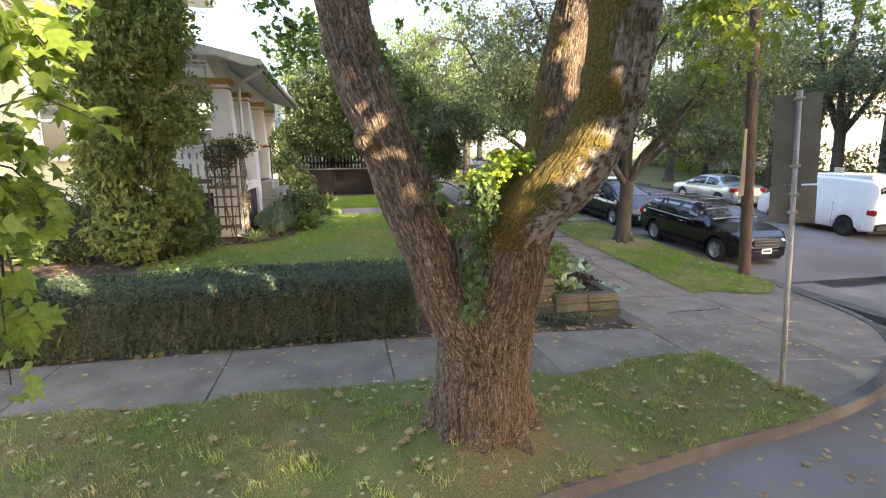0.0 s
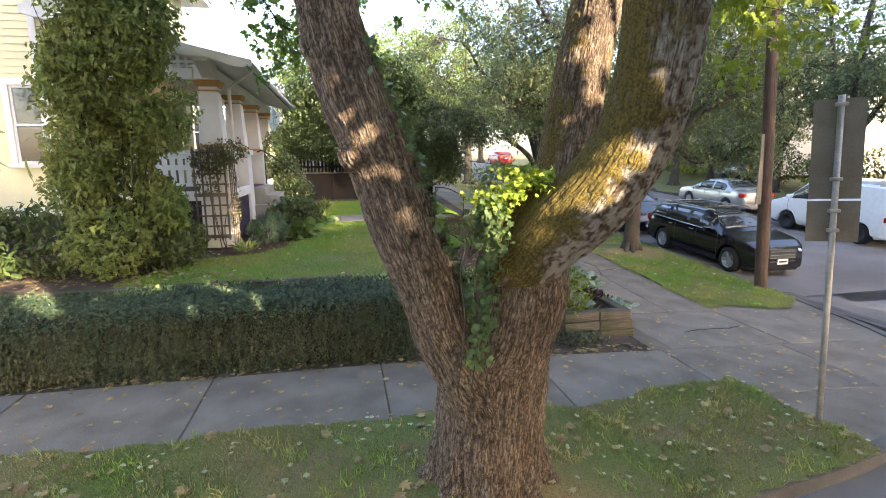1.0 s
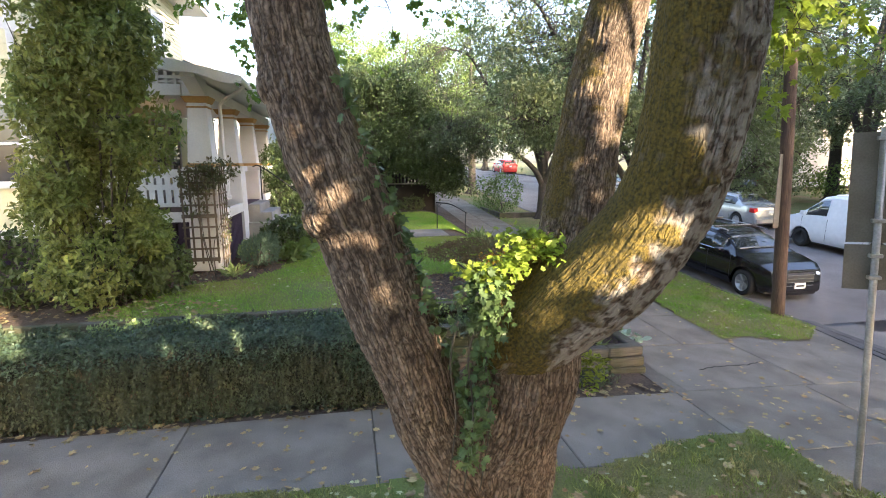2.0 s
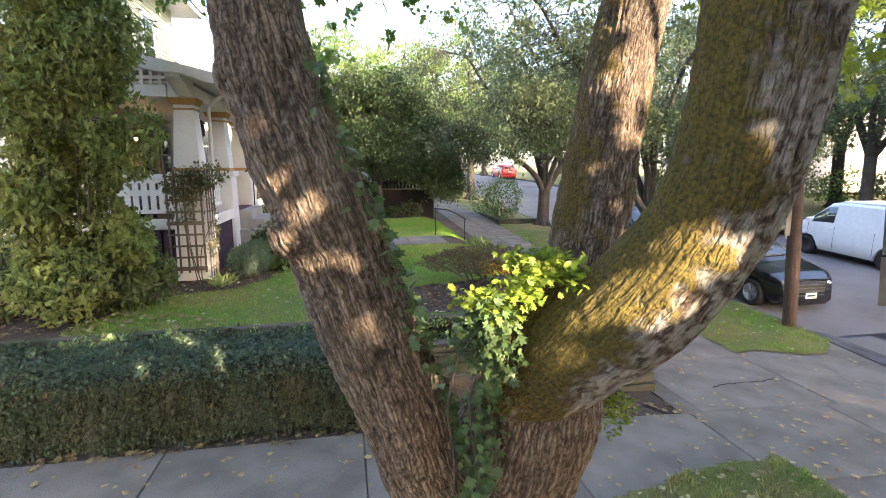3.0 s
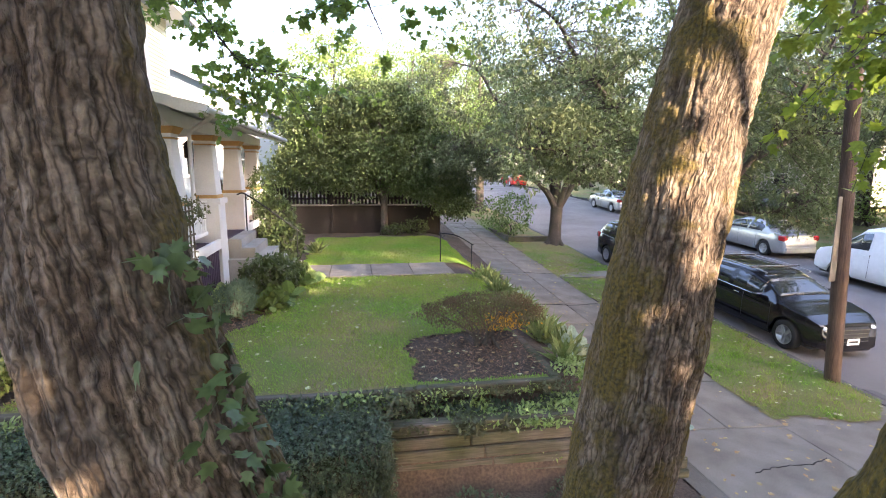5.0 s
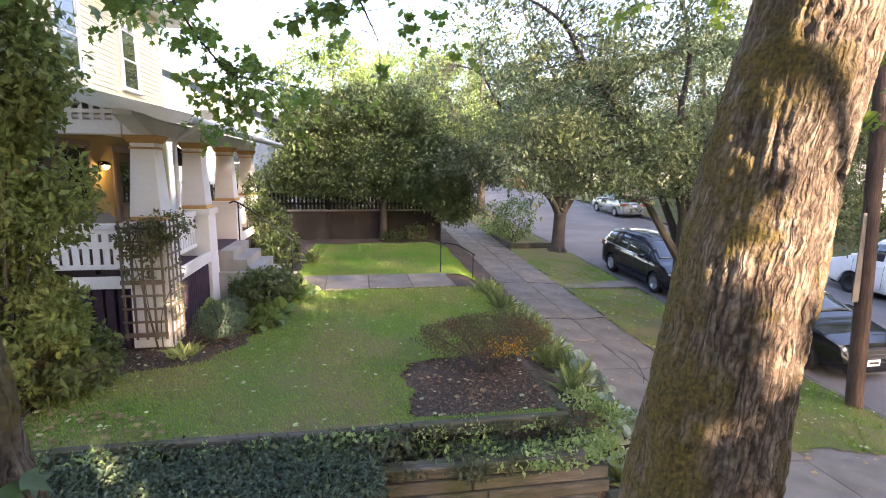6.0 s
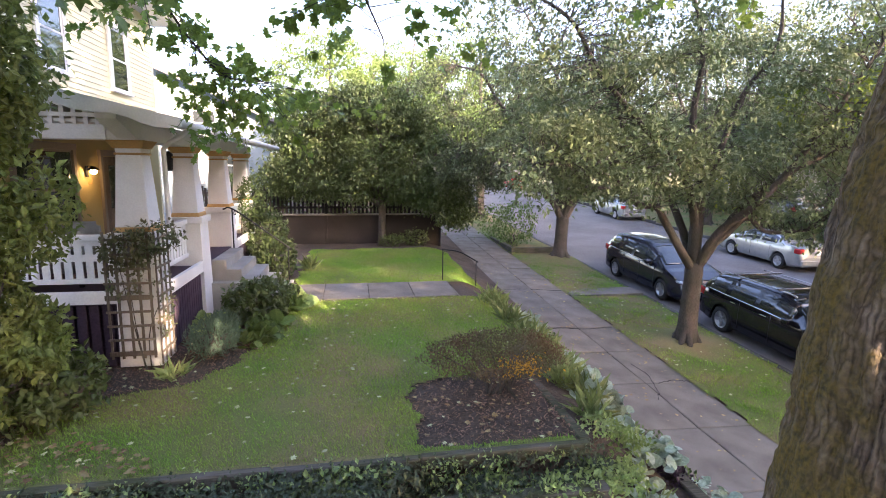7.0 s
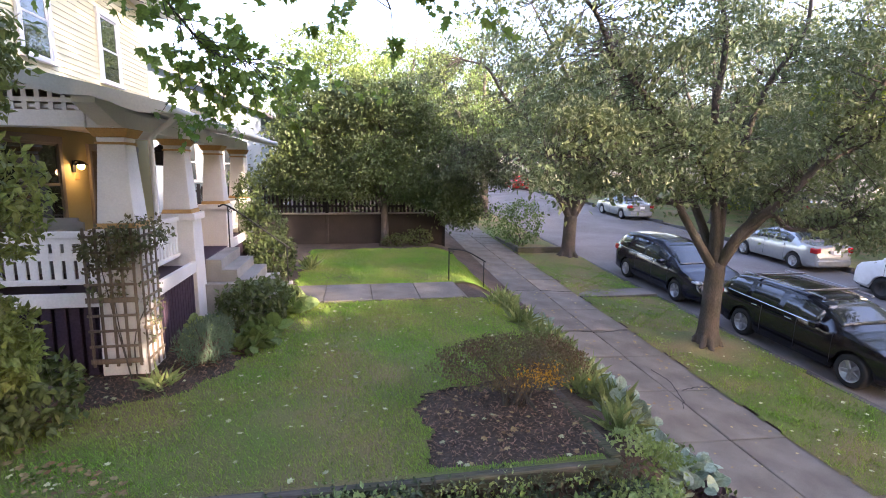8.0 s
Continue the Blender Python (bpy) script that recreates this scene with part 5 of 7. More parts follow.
        return np_mesh(pname, va, ff, mat, parent, plabel, True)

    K = k - 1
    for x0, x1 in spec["side_windows"]:
        skin("side_window", x0, x1, 4, CARGLASS)
        skin("side_window", x0, x1, K - 5, CARGLASS)
    if spec.get("bright"):
        skin("window_trim", spec["side_windows"][0][0], spec["side_windows"][-1][1], 4, CHROME, 0.008, 0.015, 0.06)
        skin("window_trim", spec["side_windows"][0][0], spec["side_windows"][-1][1], K - 5, CHROME, 0.008, 0.94, 0.985)
    for x0, x1, pname in spec["screens"]:
        # the screen spans the top rows across the car
        pick = np.where((xs >= x0 - 1e-6) & (xs <= x1 + 1e-6))[0]
        g = grid[pick][:, 5 : k - 5].copy()
        g[:, :, 2] += 0.008
        g[:, :, 1] *= 0.93
        g[:, :, 0] += 0.01 if pname == "windscreen" else -0.01
        va = g.reshape(-1, 3)
        kk = g.shape[1]
        ii, jj = np.meshgrid(np.arange(len(pick) - 1), np.arange(kk - 1), indexing="ij")
        aa = ii * kk + jj
        sc = np_mesh(pname, va, np.stack([aa, aa + 1, aa + kk + 1, aa + kk], -1).reshape(-1, 4), CARGLASS, ob, smooth=True)
        solid = sc.modifiers.new("thick", "SOLIDIFY")
        solid.thickness = 0.006
    # wheels
    R = spec["wheel"]
    for cx in spec["axles"]:
        for side in (-1, 1):
            wheel = new("wheel")
            wheel.parent = ob
            wheel.matrix_basis = pose(cx, side * (W - 0.11), R, 0, 0, 0 if side > 0 else 180)
            v, ff = lathe([(R * 0.66, 0.09), (R * 0.92, 0.105), (R, 0.07), (R, -0.09), (R * 0.9, -0.11), (R * 0.5, -0.10)])
            np_mesh("tyre", v, ff, RUBBER, wheel, smooth=True)
            v, ff = lathe([(R * 0.66, 0.095), (R * 0.60, 0.09), (R * 0.57, 0.03), (0.01, 0.02)])
            np_mesh("rim", v, ff, BLACKTRIM if spec.get("dark_rims") else ALLOY, wheel, smooth=True)
            if not spec.get("dark_rims"):
                for q in range(5):
                    bm = bmesh.new()
                    bx(bm, 0.03, 0.045, -0.035, R * 0.62, 0.085, 0.035, 0.008, m=pose(0, 0, 0, 0, 72 * q + 10, 0))
                    part("spoke", bm, ALLOY, wheel)
            bm = bmesh.new()
            bmesh.ops.create_cone(bm, cap_ends=True, segments=16, radius1=R * 0.70, radius2=R * 0.70, depth=0.02, matrix=pose(0, -0.02, 0, 90))
            part("brake_disc", bm, BLACKTRIM, wheel)
    # lamps, bumpers, mirrors, plates, handles
    for side in (-1, 1):
        s = 1 if side > 0 else -1
        z = spec["lamp_z"]
        bm = bmesh.new()
        bx(bm, -0.20, -0.17, -0.055, 0.06, 0.17, 0.055, 0.04)
        lamp = part("headlight", bm, HEADLAMP, ob)
        lamp.matrix_basis = pose(L - 0.19, s * (W * (0.76 - spec.get("taper", 0.08))), z, 0, 8, -s * 26)
        bm = bmesh.new()
        bx(bm, -0.05, -0.13, -0.10, 0.22, 0.13, 0.10, 0.035)
        lamp = part("tail_light", bm, TAILLAMP, ob, "red tail light")
        lamp.matrix_basis = pose(0.08, s * (W * 0.80), spec["tail_z"], 0, 0, s * 14)
        bm = bmesh.new()
        bx(bm, -0.09, -0.10, -0.06, 0.07, 0.10, 0.07, 0.03)
        mir = part("wing_mirror", bm, paint, ob)
        mir.matrix_basis = pose(spec["mirror_x"], s * (W + 0.08), spec["mirror_z"])
        for hx in spec["handles"]:
            bm = bmesh.new()
            bx(bm, hx - 0.09, s * (W + 0.0), spec["handle_z"] - 0.013, hx + 0.09, s * (W + 0.022), spec["handle_z"] + 0.013, 0.006)
            part("door_handle", bm, CHROME if spec.get("bright") else paint, ob)
        for sx in spec["seams"]:
            bm = bmesh.new()
            bx(bm, sx - 0.004, s * (W - 0.02), low + 0.12, sx + 0.004, s * (W + 0.003), spec["handle_z"] + 0.05)
            part("door_seam", bm, BLACKTRIM, ob)
    box("bumper", (L - 0.17, -W * (0.80 - spec.get("taper", 0.08)), low - 0.02), (L - 0.02, W * (0.80 - spec.get("taper", 0.08)), low + 0.16), spec.get("bumper", paint), ob, bevel=0.04)
    box("bumper", (-0.04, -W * 0.84, low + 0.05), (0.12, W * 0.84, low + 0.32), spec.get("bumper", paint), ob, bevel=0.05)
    gz = spec["grille"]
    box("grille", (L - 0.08, -0.40, gz[0]), (L + 0.0, 0.40, gz[1]), BLACKTRIM, ob, bevel=0.03)
    for q in range(4):
        z = gz[0] + (gz[1] - gz[0]) * (q + 0.5) / 4
        box("grille_bar", (L - 0.02, -0.37, z - 0.008), (L + 0.012, 0.37, z + 0.008), CHROME, ob, bevel=0.003)
    box("front_plate", (L + 0.013, -0.15, gz[0] - 0.03), (L + 0.022, 0.15, gz[0] + 0.11), PLATE, ob, "white number plate with dark bars", bevel=0.003)
    box("plate_bar", (L + 0.0225, -0.11, gz[0] + 0.02), (L + 0.0245, 0.11, gz[0] + 0.06), BLACKTRIM, ob, bevel=0)
    pz = spec["rear_plate"]
    box("rear_plate", (-0.055, -0.15, pz), (-0.045, 0.15, pz + 0.14), PLATE, ob, "white number plate with dark bars", bevel=0.003)
    if spec.get("rack"):
        x0, x1, rz = spec["rack"]
        for s in (-1, 1):
            rod("roof_rail", [(x0, s * W * 0.64, rz - 0.03, 0.016), (x0 + 0.15, s * W * 0.65, rz + 0.02, 0.016), (x1 - 0.15, s * W * 0.65, rz + 0.02, 0.016), (x1, s * W * 0.64, rz - 0.03, 0.016)], ALLOY, ob, "bright roof rail", 8, 16)
        for x in (x0 + 0.45, x1 - 0.4):
            box("crossbar", (x - 0.035, -W * 0.74, rz + 0.03), (x + 0.035, W * 0.74, rz + 0.06), BLACKTRIM, ob, bevel=0.01)
            box("crossbar_strip", (x - 0.022, -W * 0.73, rz + 0.061), (x + 0.022, W * 0.73, rz + 0.064), ALLOY, ob, bevel=0)
    # the dark underside, so that no light shows below
    box("underbody", (0.25, -W * 0.78, 0.17), (L - 0.25, W * 0.78, 0.5), BLACKTRIM, ob, bevel=0.02)
    return ob


WAGON = dict(round_nose=1.0, taper=0.22, length=4.58, width=1.83, wheel=0.325, axles=(0.98, 3.79), low=0.19, lamp_z=0.66, tail_z=0.86, mirror_x=3.02, mirror_z=1.0, handles=(1.35, 2.30), handle_z=0.88, seams=(1.55, 2.5, 3.35), grille=(0.38, 0.72), rear_plate=0.75, bright=True,
    outline=[(0, 0.62, 0.60), (0.06, 0.98, 0.96), (0.22, 1.20, 0.99), (0.42, 1.37, 1.0), (0.9, 1.42, 0.98), (1.9, 1.44, 0.96), (2.5, 1.42, 0.95), (2.9, 1.31, 0.94), (3.48, 1.0, 0.95), (3.7, 0.95, 0.94), (4.22, 0.86, 0.85), (4.45, 0.74, 0.73), (4.58, 0.50, 0.49)],
    side_windows=((0.42, 1.02), (1.10, 1.98), (2.06, 3.05)), screens=((2.62, 3.38, "windscreen"), (0.10, 0.36, "rear_window")), rack=(0.55, 2.75, 1.45))
TALL = dict(length=4.62, width=1.77, wheel=0.32, axles=(0.92, 3.70), low=0.19, lamp_z=0.72, tail_z=0.95, mirror_x=3.05, mirror_z=1.05, handles=(1.35, 2.30), handle_z=0.92, seams=(1.5, 2.45, 3.3), grille=(0.30, 0.48), rear_plate=0.8, bright=True,
    outline=[(0, 0.6, 0.58), (0.05, 1.0, 0.98), (0.15, 1.30, 1.02), (0.45, 1.50, 1.02), (1.2, 1.57, 1.0), (2.1, 1.57, 0.98), (2.6, 1.50, 0.97), (3.1, 1.30, 0.96), (3.75, 1.02, 0.97), (4.1, 0.93, 0.92), (4.45, 0.78, 0.77), (4.62, 0.52, 0.5)],
    side_windows=((0.34, 0.95), (1.03, 1.92), (2.0, 3.1)), screens=((2.62, 3.62, "windscreen"), (0.08, 0.3, "rear_window")))
SEDAN = dict(length=4.55, width=1.73, wheel=0.305, axles=(0.95, 3.50), low=0.2, lamp_z=0.62, tail_z=0.84, mirror_x=2.9, mirror_z=0.98, handles=(1.42, 2.32), handle_z=0.84, seams=(1.4, 2.4, 3.2), grille=(0.45, 0.66), rear_plate=0.72,
    outline=[(0, 0.6, 0.58), (0.06, 0.93, 0.91), (0.2, 1.0, 0.98), (0.75, 1.03, 0.97), (1.0, 1.16, 0.96), (1.45, 1.37, 0.95), (2.0, 1.41, 0.94), (2.45, 1.38, 0.93), (2.8, 1.25, 0.92), (3.35, 0.97, 0.92), (4.0, 0.85, 0.84), (4.4, 0.72, 0.71), (4.55, 0.5, 0.49)],
    side_windows=((1.1, 1.92), (2.0, 2.95)), screens=((2.5, 3.28, "windscreen"), (0.86, 1.38, "rear_window")))
VAN = dict(length=4.85, width=1.87, wheel=0.33, axles=(0.95, 3.75), low=0.24, lamp_z=0.78, tail_z=0.9, mirror_x=3.65, mirror_z=1.25, handles=(2.95,), handle_z=1.05, seams=(1.4, 2.75, 3.75), grille=(0.62, 0.86), rear_plate=0.85, dark_rims=True, roof_width=0.84, bumper=BLACKTRIM,
    outline=[(0, 0.8, 0.78), (0.04, 1.30, 1.15), (0.12, 1.80, 1.17), (0.3, 1.94, 1.18), (1.5, 1.97, 1.18), (2.7, 1.95, 1.17), (3.15, 1.86, 1.16), (3.85, 1.25, 1.14), (4.1, 1.13, 1.11), (4.6, 0.98, 0.96), (4.78, 0.82, 0.81), (4.85, 0.55, 0.54)],
    side_windows=((2.8, 3.7),), screens=((3.2, 3.82, "windscreen"), (0.06, 0.14, "rear_window")))


def park(x, y, heading, side_z=None):
    z = float(land(min(x, 11.0), y)) - ROAD_DROP
    up = math.degrees(math.atan(0.05)) * math.sin(radians(heading)) if y > 11 else 0
    return pose(x, y, z, 0, 0, heading) @ pose(0, 0, 0, 0, -up, 0)


# headings: -90 faces the near crossing, 90 faces away
car("wagon", park(12.25, 17.95, -90), WAGON, BLACKPAINT, "glossy black estate car with roof bars parked at the kerb")
car("hatchback", park(12.28, 23.4, -90), TALL, BLUEPAINT, "tall dark blue hatchback parked at the kerb behind the estate")
car("sedan", park(19.45, 22.05, 90), SEDAN, SILVERPAINT, "silver four-door saloon parked across the street")
car("van", park(18.85, 15.3, 90), VAN, VANPAINT, "white camper van with dark wheels parked across the street")
car("sedan", park(19.6, 35.2, 90), SEDAN, SILVERPAINT, "silver-grey saloon parked further down the street")
car("hatchback", park(19.6, 58.0, 90), TALL, REDPAINT, "red hatchback far down the street")
car("hatchback", pose(24.4, 29.4, 1.0, 0, 0, 25), TALL, BLACKPAINT, "black tall car on a drive across the street")

# pop-top strip and luggage on the van roof
box("van_roof_cap", (18.15, 15.6, float(land(11, 15.6)) - ROAD_DROP + 1.93), (19.5, 18.0, float(land(11, 15.6)) - ROAD_DROP + 2.09), VANPAINT, None, bevel=0.04)
tagged(bpy.data.objects["van_roof_cap"], "white raised roof cap lying on the camper van", "roof cap")


# ---- street furniture ----
def parking_sign():
    z = float(land(6.48, 6.96))
    ob = thing("street_sign", (6.48, 6.96, z), "leaning galvanised sign post with two sign boards seen from behind", "street sign")
    m = pose(0, 0, 0, -3.1, -0.2, 0) @ pose(0, 0, 0, 0, 0, -36)
    post = rod("post", [(0, 0, -0.3, 0.03), (0, 0, 1.2, 0.03), (0, 0, 3.45, 0.03)], GALVANISED, ob, "galvanised steel tube post", 12)
    post.matrix_basis = m
    for name, z0, z1, w in (("upper_board", 2.42, 3.42, 0.22), ("lower_board", 1.98, 2.40, 0.225)):
        bm = bmesh.new()
        bx(bm, -w, 0.035, z0, w, 0.039, z1, 0.0)
        bd = part(name, bm, BOARDBACK, ob, "bare metal back of a sign board")
        bd.matrix_basis = m
    for zz in (2.1, 2.30, 2.62, 3.36):
        bm = bmesh.new()
        bx(bm, -0.05, -0.036, zz - 0.018, 0.05, 0.034, zz + 0.018, 0.006)
        br = part("bracket", bm, GALVANISED, ob)
        br.matrix_basis = m
    bm = bmesh.new()
    bx(bm, 0.10, 0.030, 2.56, 0.19, 0.034, 2.62)
    st = part("sticker", bm, PLATE, ob, "small white sticker")
    st.matrix_basis = m @ pose(0, 0, 0, 0, 6, 0)
    return ob


parking_sign()


def utility_pole():
    z = float(land(10.8, 12.3))
    ob = thing("utility_pole", (10.75, 12.35, z), "tall dark creosoted wooden utility pole in the verge", "utility pole")
    rod("pole", [(0, 0, -0.4, 0.13), (-0.2, 0.02, 3.4, 0.12), (-0.46, 0.05, 8.0, 0.10), (-0.52, 0.06, 9.5, 0.095)], POLEWOOD, ob, "", 16, 20)
    box("sign_board", (-0.38, -0.02, 1.9), (-0.25, 0.0, 3.4), BOARDBACK, ob, "grey metal board fixed to the pole", bevel=0.004)
    box("bracket", (-0.3, -0.015, 2.5), (-0.1, 0.02, 2.56), GALVANISED, ob)
    box("bracket", (-0.3, -0.015, 3.3), (-0.15, 0.02, 3.36), GALVANISED, ob)
    return ob


utility_pole()


# ---- fence, handrails, neighbours ----
def garden_fence():
    ob = thing("garden_fence", (2.0, 26.0, 0.9), "dark wooden picket fence on a low wall with pale cap", "fence")
    under(box("wall", (-3.4, 25.75, 0.6), (5.6, 25.95, 2.05), DARKWOOD, bevel=0.01), ob)
    under(box("cap", (-3.4, 25.68, 2.05), (5.6, 26.0, 2.10), material("pale_cap_paint", (0.30, 0.28, 0.24), 0.8, tint=(0.10, 0.09, 0.075), tint_scale=1.5, fine=40, vary=0.3, bump=0.2), None, "pale weathered cap board", bevel=0.01), ob)
    for k in range(60):
        x = -3.35 + k * 0.15
        under(box("picket", (x, 25.84, 2.11), (x + 0.085, 25.87, 3.05 + 0.02 * (k % 3)), DARKWOOD, bevel=0), ob)
    for zz in (2.3, 2.85):
        under(box("rail", (-3.4, 25.875, zz), (5.6, 25.91, zz + 0.08), DARKWOOD, bevel=0), ob)
    for k in range(5):
        x = -3.3 + k * 2.2
        under(box("post", (x, 25.70, 0.6), (x + 0.1, 25.80, 3.15), DARKWOOD, bevel=0.01), ob)
    return ob


garden_fence()


def handrail(points, posts, label):
    ob = thing("handrail", (*posts[0][:2], posts[0][2]), label, "handrail", "iron handrails")
    under(rod("rail", [(*p, 0.018) for p in points], IRON, None, "", 8, 20), ob)
    for x, y, z0, z1 in posts:
        under(rod("post", [(x, y, z0, 0.015), (x, y, z1, 0.015)], IRON), ob)
    x, y, z0, z1 = posts[0]
    curl = [(x + 0.06 + 0.06 * math.cos(a) * (1 - a / 9), y, z1 - 0.10 + 0.06 * math.sin(a) * (1 - a / 9), 0.007) for a in np.linspace(0, 7, 16)]
    under(rod("scroll", curl, IRON, None, "", 6, 30), ob)
    return ob


handrail([(4.42, 18.72, 1.78), (4.9, 18.72, 1.70), (5.4, 18.72, 1.42)], [(4.45, 18.72, 0.95, 1.78), (5.35, 18.72, 0.45, 1.45)], "thin black iron handrail beside the garden steps")
handrail([(-0.75, 18.05, 2.9), (-0.5, 18.05, 2.88), (0.4, 18.05, 2.2), (0.72, 18.05, 1.95)], [(-0.55, 18.05, 2.0, 2.9), (0.65, 18.05, 1.0, 2.0)], "black iron handrail with a scroll beside the porch steps")


def plain_house(name, x0, y0, x1, y1, z0, z1, ridge, wall, label, windows=(), door=None, face="y"):
    """A neighbouring house: walls, gabled roof, windows and a door on the face towards the street."""
    ob = thing(name, ((x0 + x1) / 2, (y0 + y1) / 2, z0), label, "house")
    under(box("wall", (x0, y0, z0 - 0.4), (x1, y1, z1), wall, bevel=0.0), ob)
    n = int((z1 - z0) / 0.2)
    for k in range(n):
        zz = z0 + 0.2 * k
        if face == "y":
            under(box("siding_board", (x0, y0 - 0.02, zz), (x1, y0 - 0.002, zz + 0.17), wall, bevel=0), ob)
        else:
            under(box("siding_board", (x0 - 0.02, y0, zz), (x0 - 0.002, y1, zz + 0.17), wall, bevel=0), ob)
    bm = bmesh.new()
    xm = (x0 + x1) / 2
    pts = [(x0 - 0.5, z1 - 0.15), (xm, ridge), (x1 + 0.5, z1 - 0.15), (x1 + 0.5, z1 - 0.3), (xm, ridge - 0.18), (x0 - 0.5, z1 - 0.3)]
    a = [bm.verts.new((x, y0 - 0.5, zz)) for x, zz in pts]
    b = [bm.verts.new((x, y1 + 0.5, zz)) for x, zz in pts]
    for k in range(6):
        q = (k + 1) % 6
        bm.faces.new((a[k], a[q], b[q], b[k]))
    bm.faces.new((a[0], a[1], a[4], a[5])); bm.faces.new((a[1], a[2], a[3], a[4]))
    bm.faces.new((b[5], b[4], b[1], b[0])); bm.faces.new((b[4], b[3], b[2], b[1]))
    bmesh.ops.recalc_face_normals(bm, faces=bm.faces)
    under(part("roof", bm, ROOFING), ob)
    bm = bmesh.new()
    g = [bm.verts.new(p) for p in ((x0, y0, z1), (x1, y0, z1), (xm, y0, ridge - 0.2), (x0, y0 + 0.15, z1), (x1, y0 + 0.15, z1), (xm, y0 + 0.15, ridge - 0.2))]
    for q in ((0, 1, 2), (5, 4, 3), (0, 3, 4, 1), (1, 4, 5, 2), (2, 5, 3, 0)):
        bm.faces.new([g[i] for i in q])
    bmesh.ops.recalc_face_normals(bm, faces=bm.faces)
    under(part("gable", bm, wall), ob)
    for u, zz, w, h in windows:
        m = pose(u, y0 - 0.02, zz) if face == "y" else pose(x0 - 0.02, u + w, zz, 0, 0, -90)
        win = framed_window(None, m, w, h)
        win.parent = ob
        win.matrix_parent_inverse = ob.matrix_basis.inverted()
    if door:
        u, w = door
        if face == "y":
            under(box("door", (u, y0 - 0.06, z0), (u + w, y0 - 0.02, z0 + 2.1), DARKWOOD), ob)
        else:
            under(box("door", (x0 - 0.06, u, z0), (x0 - 0.02, u + w, z0 + 2.1), DARKWOOD), ob)
    return ob


BLUEGREY = material("blue_grey_siding", (0.30, 0.36, 0.40), 0.7, fine=30, vary=0.06, bump=0.05)
PALESIDING = material("pale_siding", (0.45, 0.44, 0.40), 0.7, fine=30, vary=0.05, bump=0.05)
GREYSIDING = material("grey_siding", (0.34, 0.35, 0.34), 0.75, fine=30, vary=0.06, bump=0.05)
plain_house("house", -13, 28.5, -1.5, 37, 1.6, 6.0, 8.6, BLUEGREY, "blue-grey clapboard house beyond the garden fence", [(-5.0, 3.2, 1.0, 1.5), (-3.0, 3.2, 0.8, 1.4), (-4.2, 5.1, 0.9, 1.0)])
plain_house("house", 30.5, 33.5, 41, 46, 1.6, 6.6, 9.6, PALESIDING, "white two-storey house across the street with a dark door", [(34.6, 2.6, 1.2, 1.5), (40.6, 2.6, 1.2, 1.5), (43.6, 5.0, 1.1, 1.2)], (37.6, 1.0), "x")
plain_house("house", 30.0, 13, 40, 25, 0.7, 6.4, 9.4, GREYSIDING, "grey clapboard house across the street behind bushes", [(15.0, 2.0, 1.2, 1.5), (18.6, 2.0, 1.2, 1.5), (22.0, 2.0, 1.2, 1.5), (17.0, 4.6, 1.1, 1.3)], (20.6, 1.0), "x")


# ---- shrubs and garden plants ----
def shrub(name, base, blobs, leaf, mat, label, seed, count, shape=OVAL, droop=-0.2, flat=0.1, stems=9, category="shrub", group=""):
    """A bush: stems from the ground and leaves thick on and in uneven lobes (centre, radii, share), relative to the base."""
    rng = np.random.default_rng(seed)
    ob = thing(name, base, label, category, group)
    pieces, places = [], []
    total = sum(b[2] for b in blobs)
    for c, r, share in blobs:
        c, r = np.array(c, float), np.array(r, float)
        n = int(count * share / total)
        way = rng.normal(0, 1, (n, 3))
        way /= np.linalg.norm(way, axis=1, keepdims=True)
        bumpy = 1 + 0.16 * np.sin(way[:, 0] * 7 + c[0] * 5) * np.sin(way[:, 2] * 6 + way[:, 1] * 5)
        places.append(c + way * r * (rng.uniform(0.35, 1.0, (n, 1)) ** 0.35) * bumpy[:, None])
        for _ in range(max(1 if stems < 5 else 2, stems // len(blobs)) if len(blobs) < 12 else int(rng.uniform() < 0.16)):
            tip = c + rng.normal(0, 0.45, 3) * r
            pieces.append(tube([(*(rng.normal(0, 0.12, 2)), -0.1, 0.010 if stems < 5 else 0.022), (tip[0] * 0.4, tip[1] * 0.4, max(0.1, tip[2] * 0.5), 0.008 if stems < 5 else 0.016), (*tip, 0.005)], 5, 8))
    places = np.vstack(places)
    places = places[places[:, 2] > 0.01]
    if len(pieces) <= 12:
        for v, f in pieces:
            np_mesh("stem", v, f, PLAINBARK, ob)
    else:
        np_mesh("stem", *joined(pieces), PLAINBARK, ob)
    v, f = leaves(places, leaf, rng, shape, droop, flat)
    np_mesh("leaves", v, f, mat, ob)
    return ob


BUSH_LOBES = []
rng = np.random.default_rng(40)
for k in range(46):
    h = 0.5 + 5.4 * (k + rng.uniform(0, 1)) / 46
    wide = 0.98 * math.sin(math.pi * min(1.0, 0.22 + h / 7.0)) ** 0.6
    a = rng.uniform(0, 2 * math.pi)
    r = rng.uniform(0.30, 0.66)
    BUSH_LOBES.append(((wide * 0.66 * math.cos(a), wide * 0.36 * math.sin(a), h), (r, r * 0.9, r * 0.9), 1))
BUSHLEAF = material("bush_leaf", (0.145, 0.20, 0.055), 0.34, tint=(0.22, 0.235, 0.065), tint_scale=1.6, piece=0.5, bump=0, through=0.42)
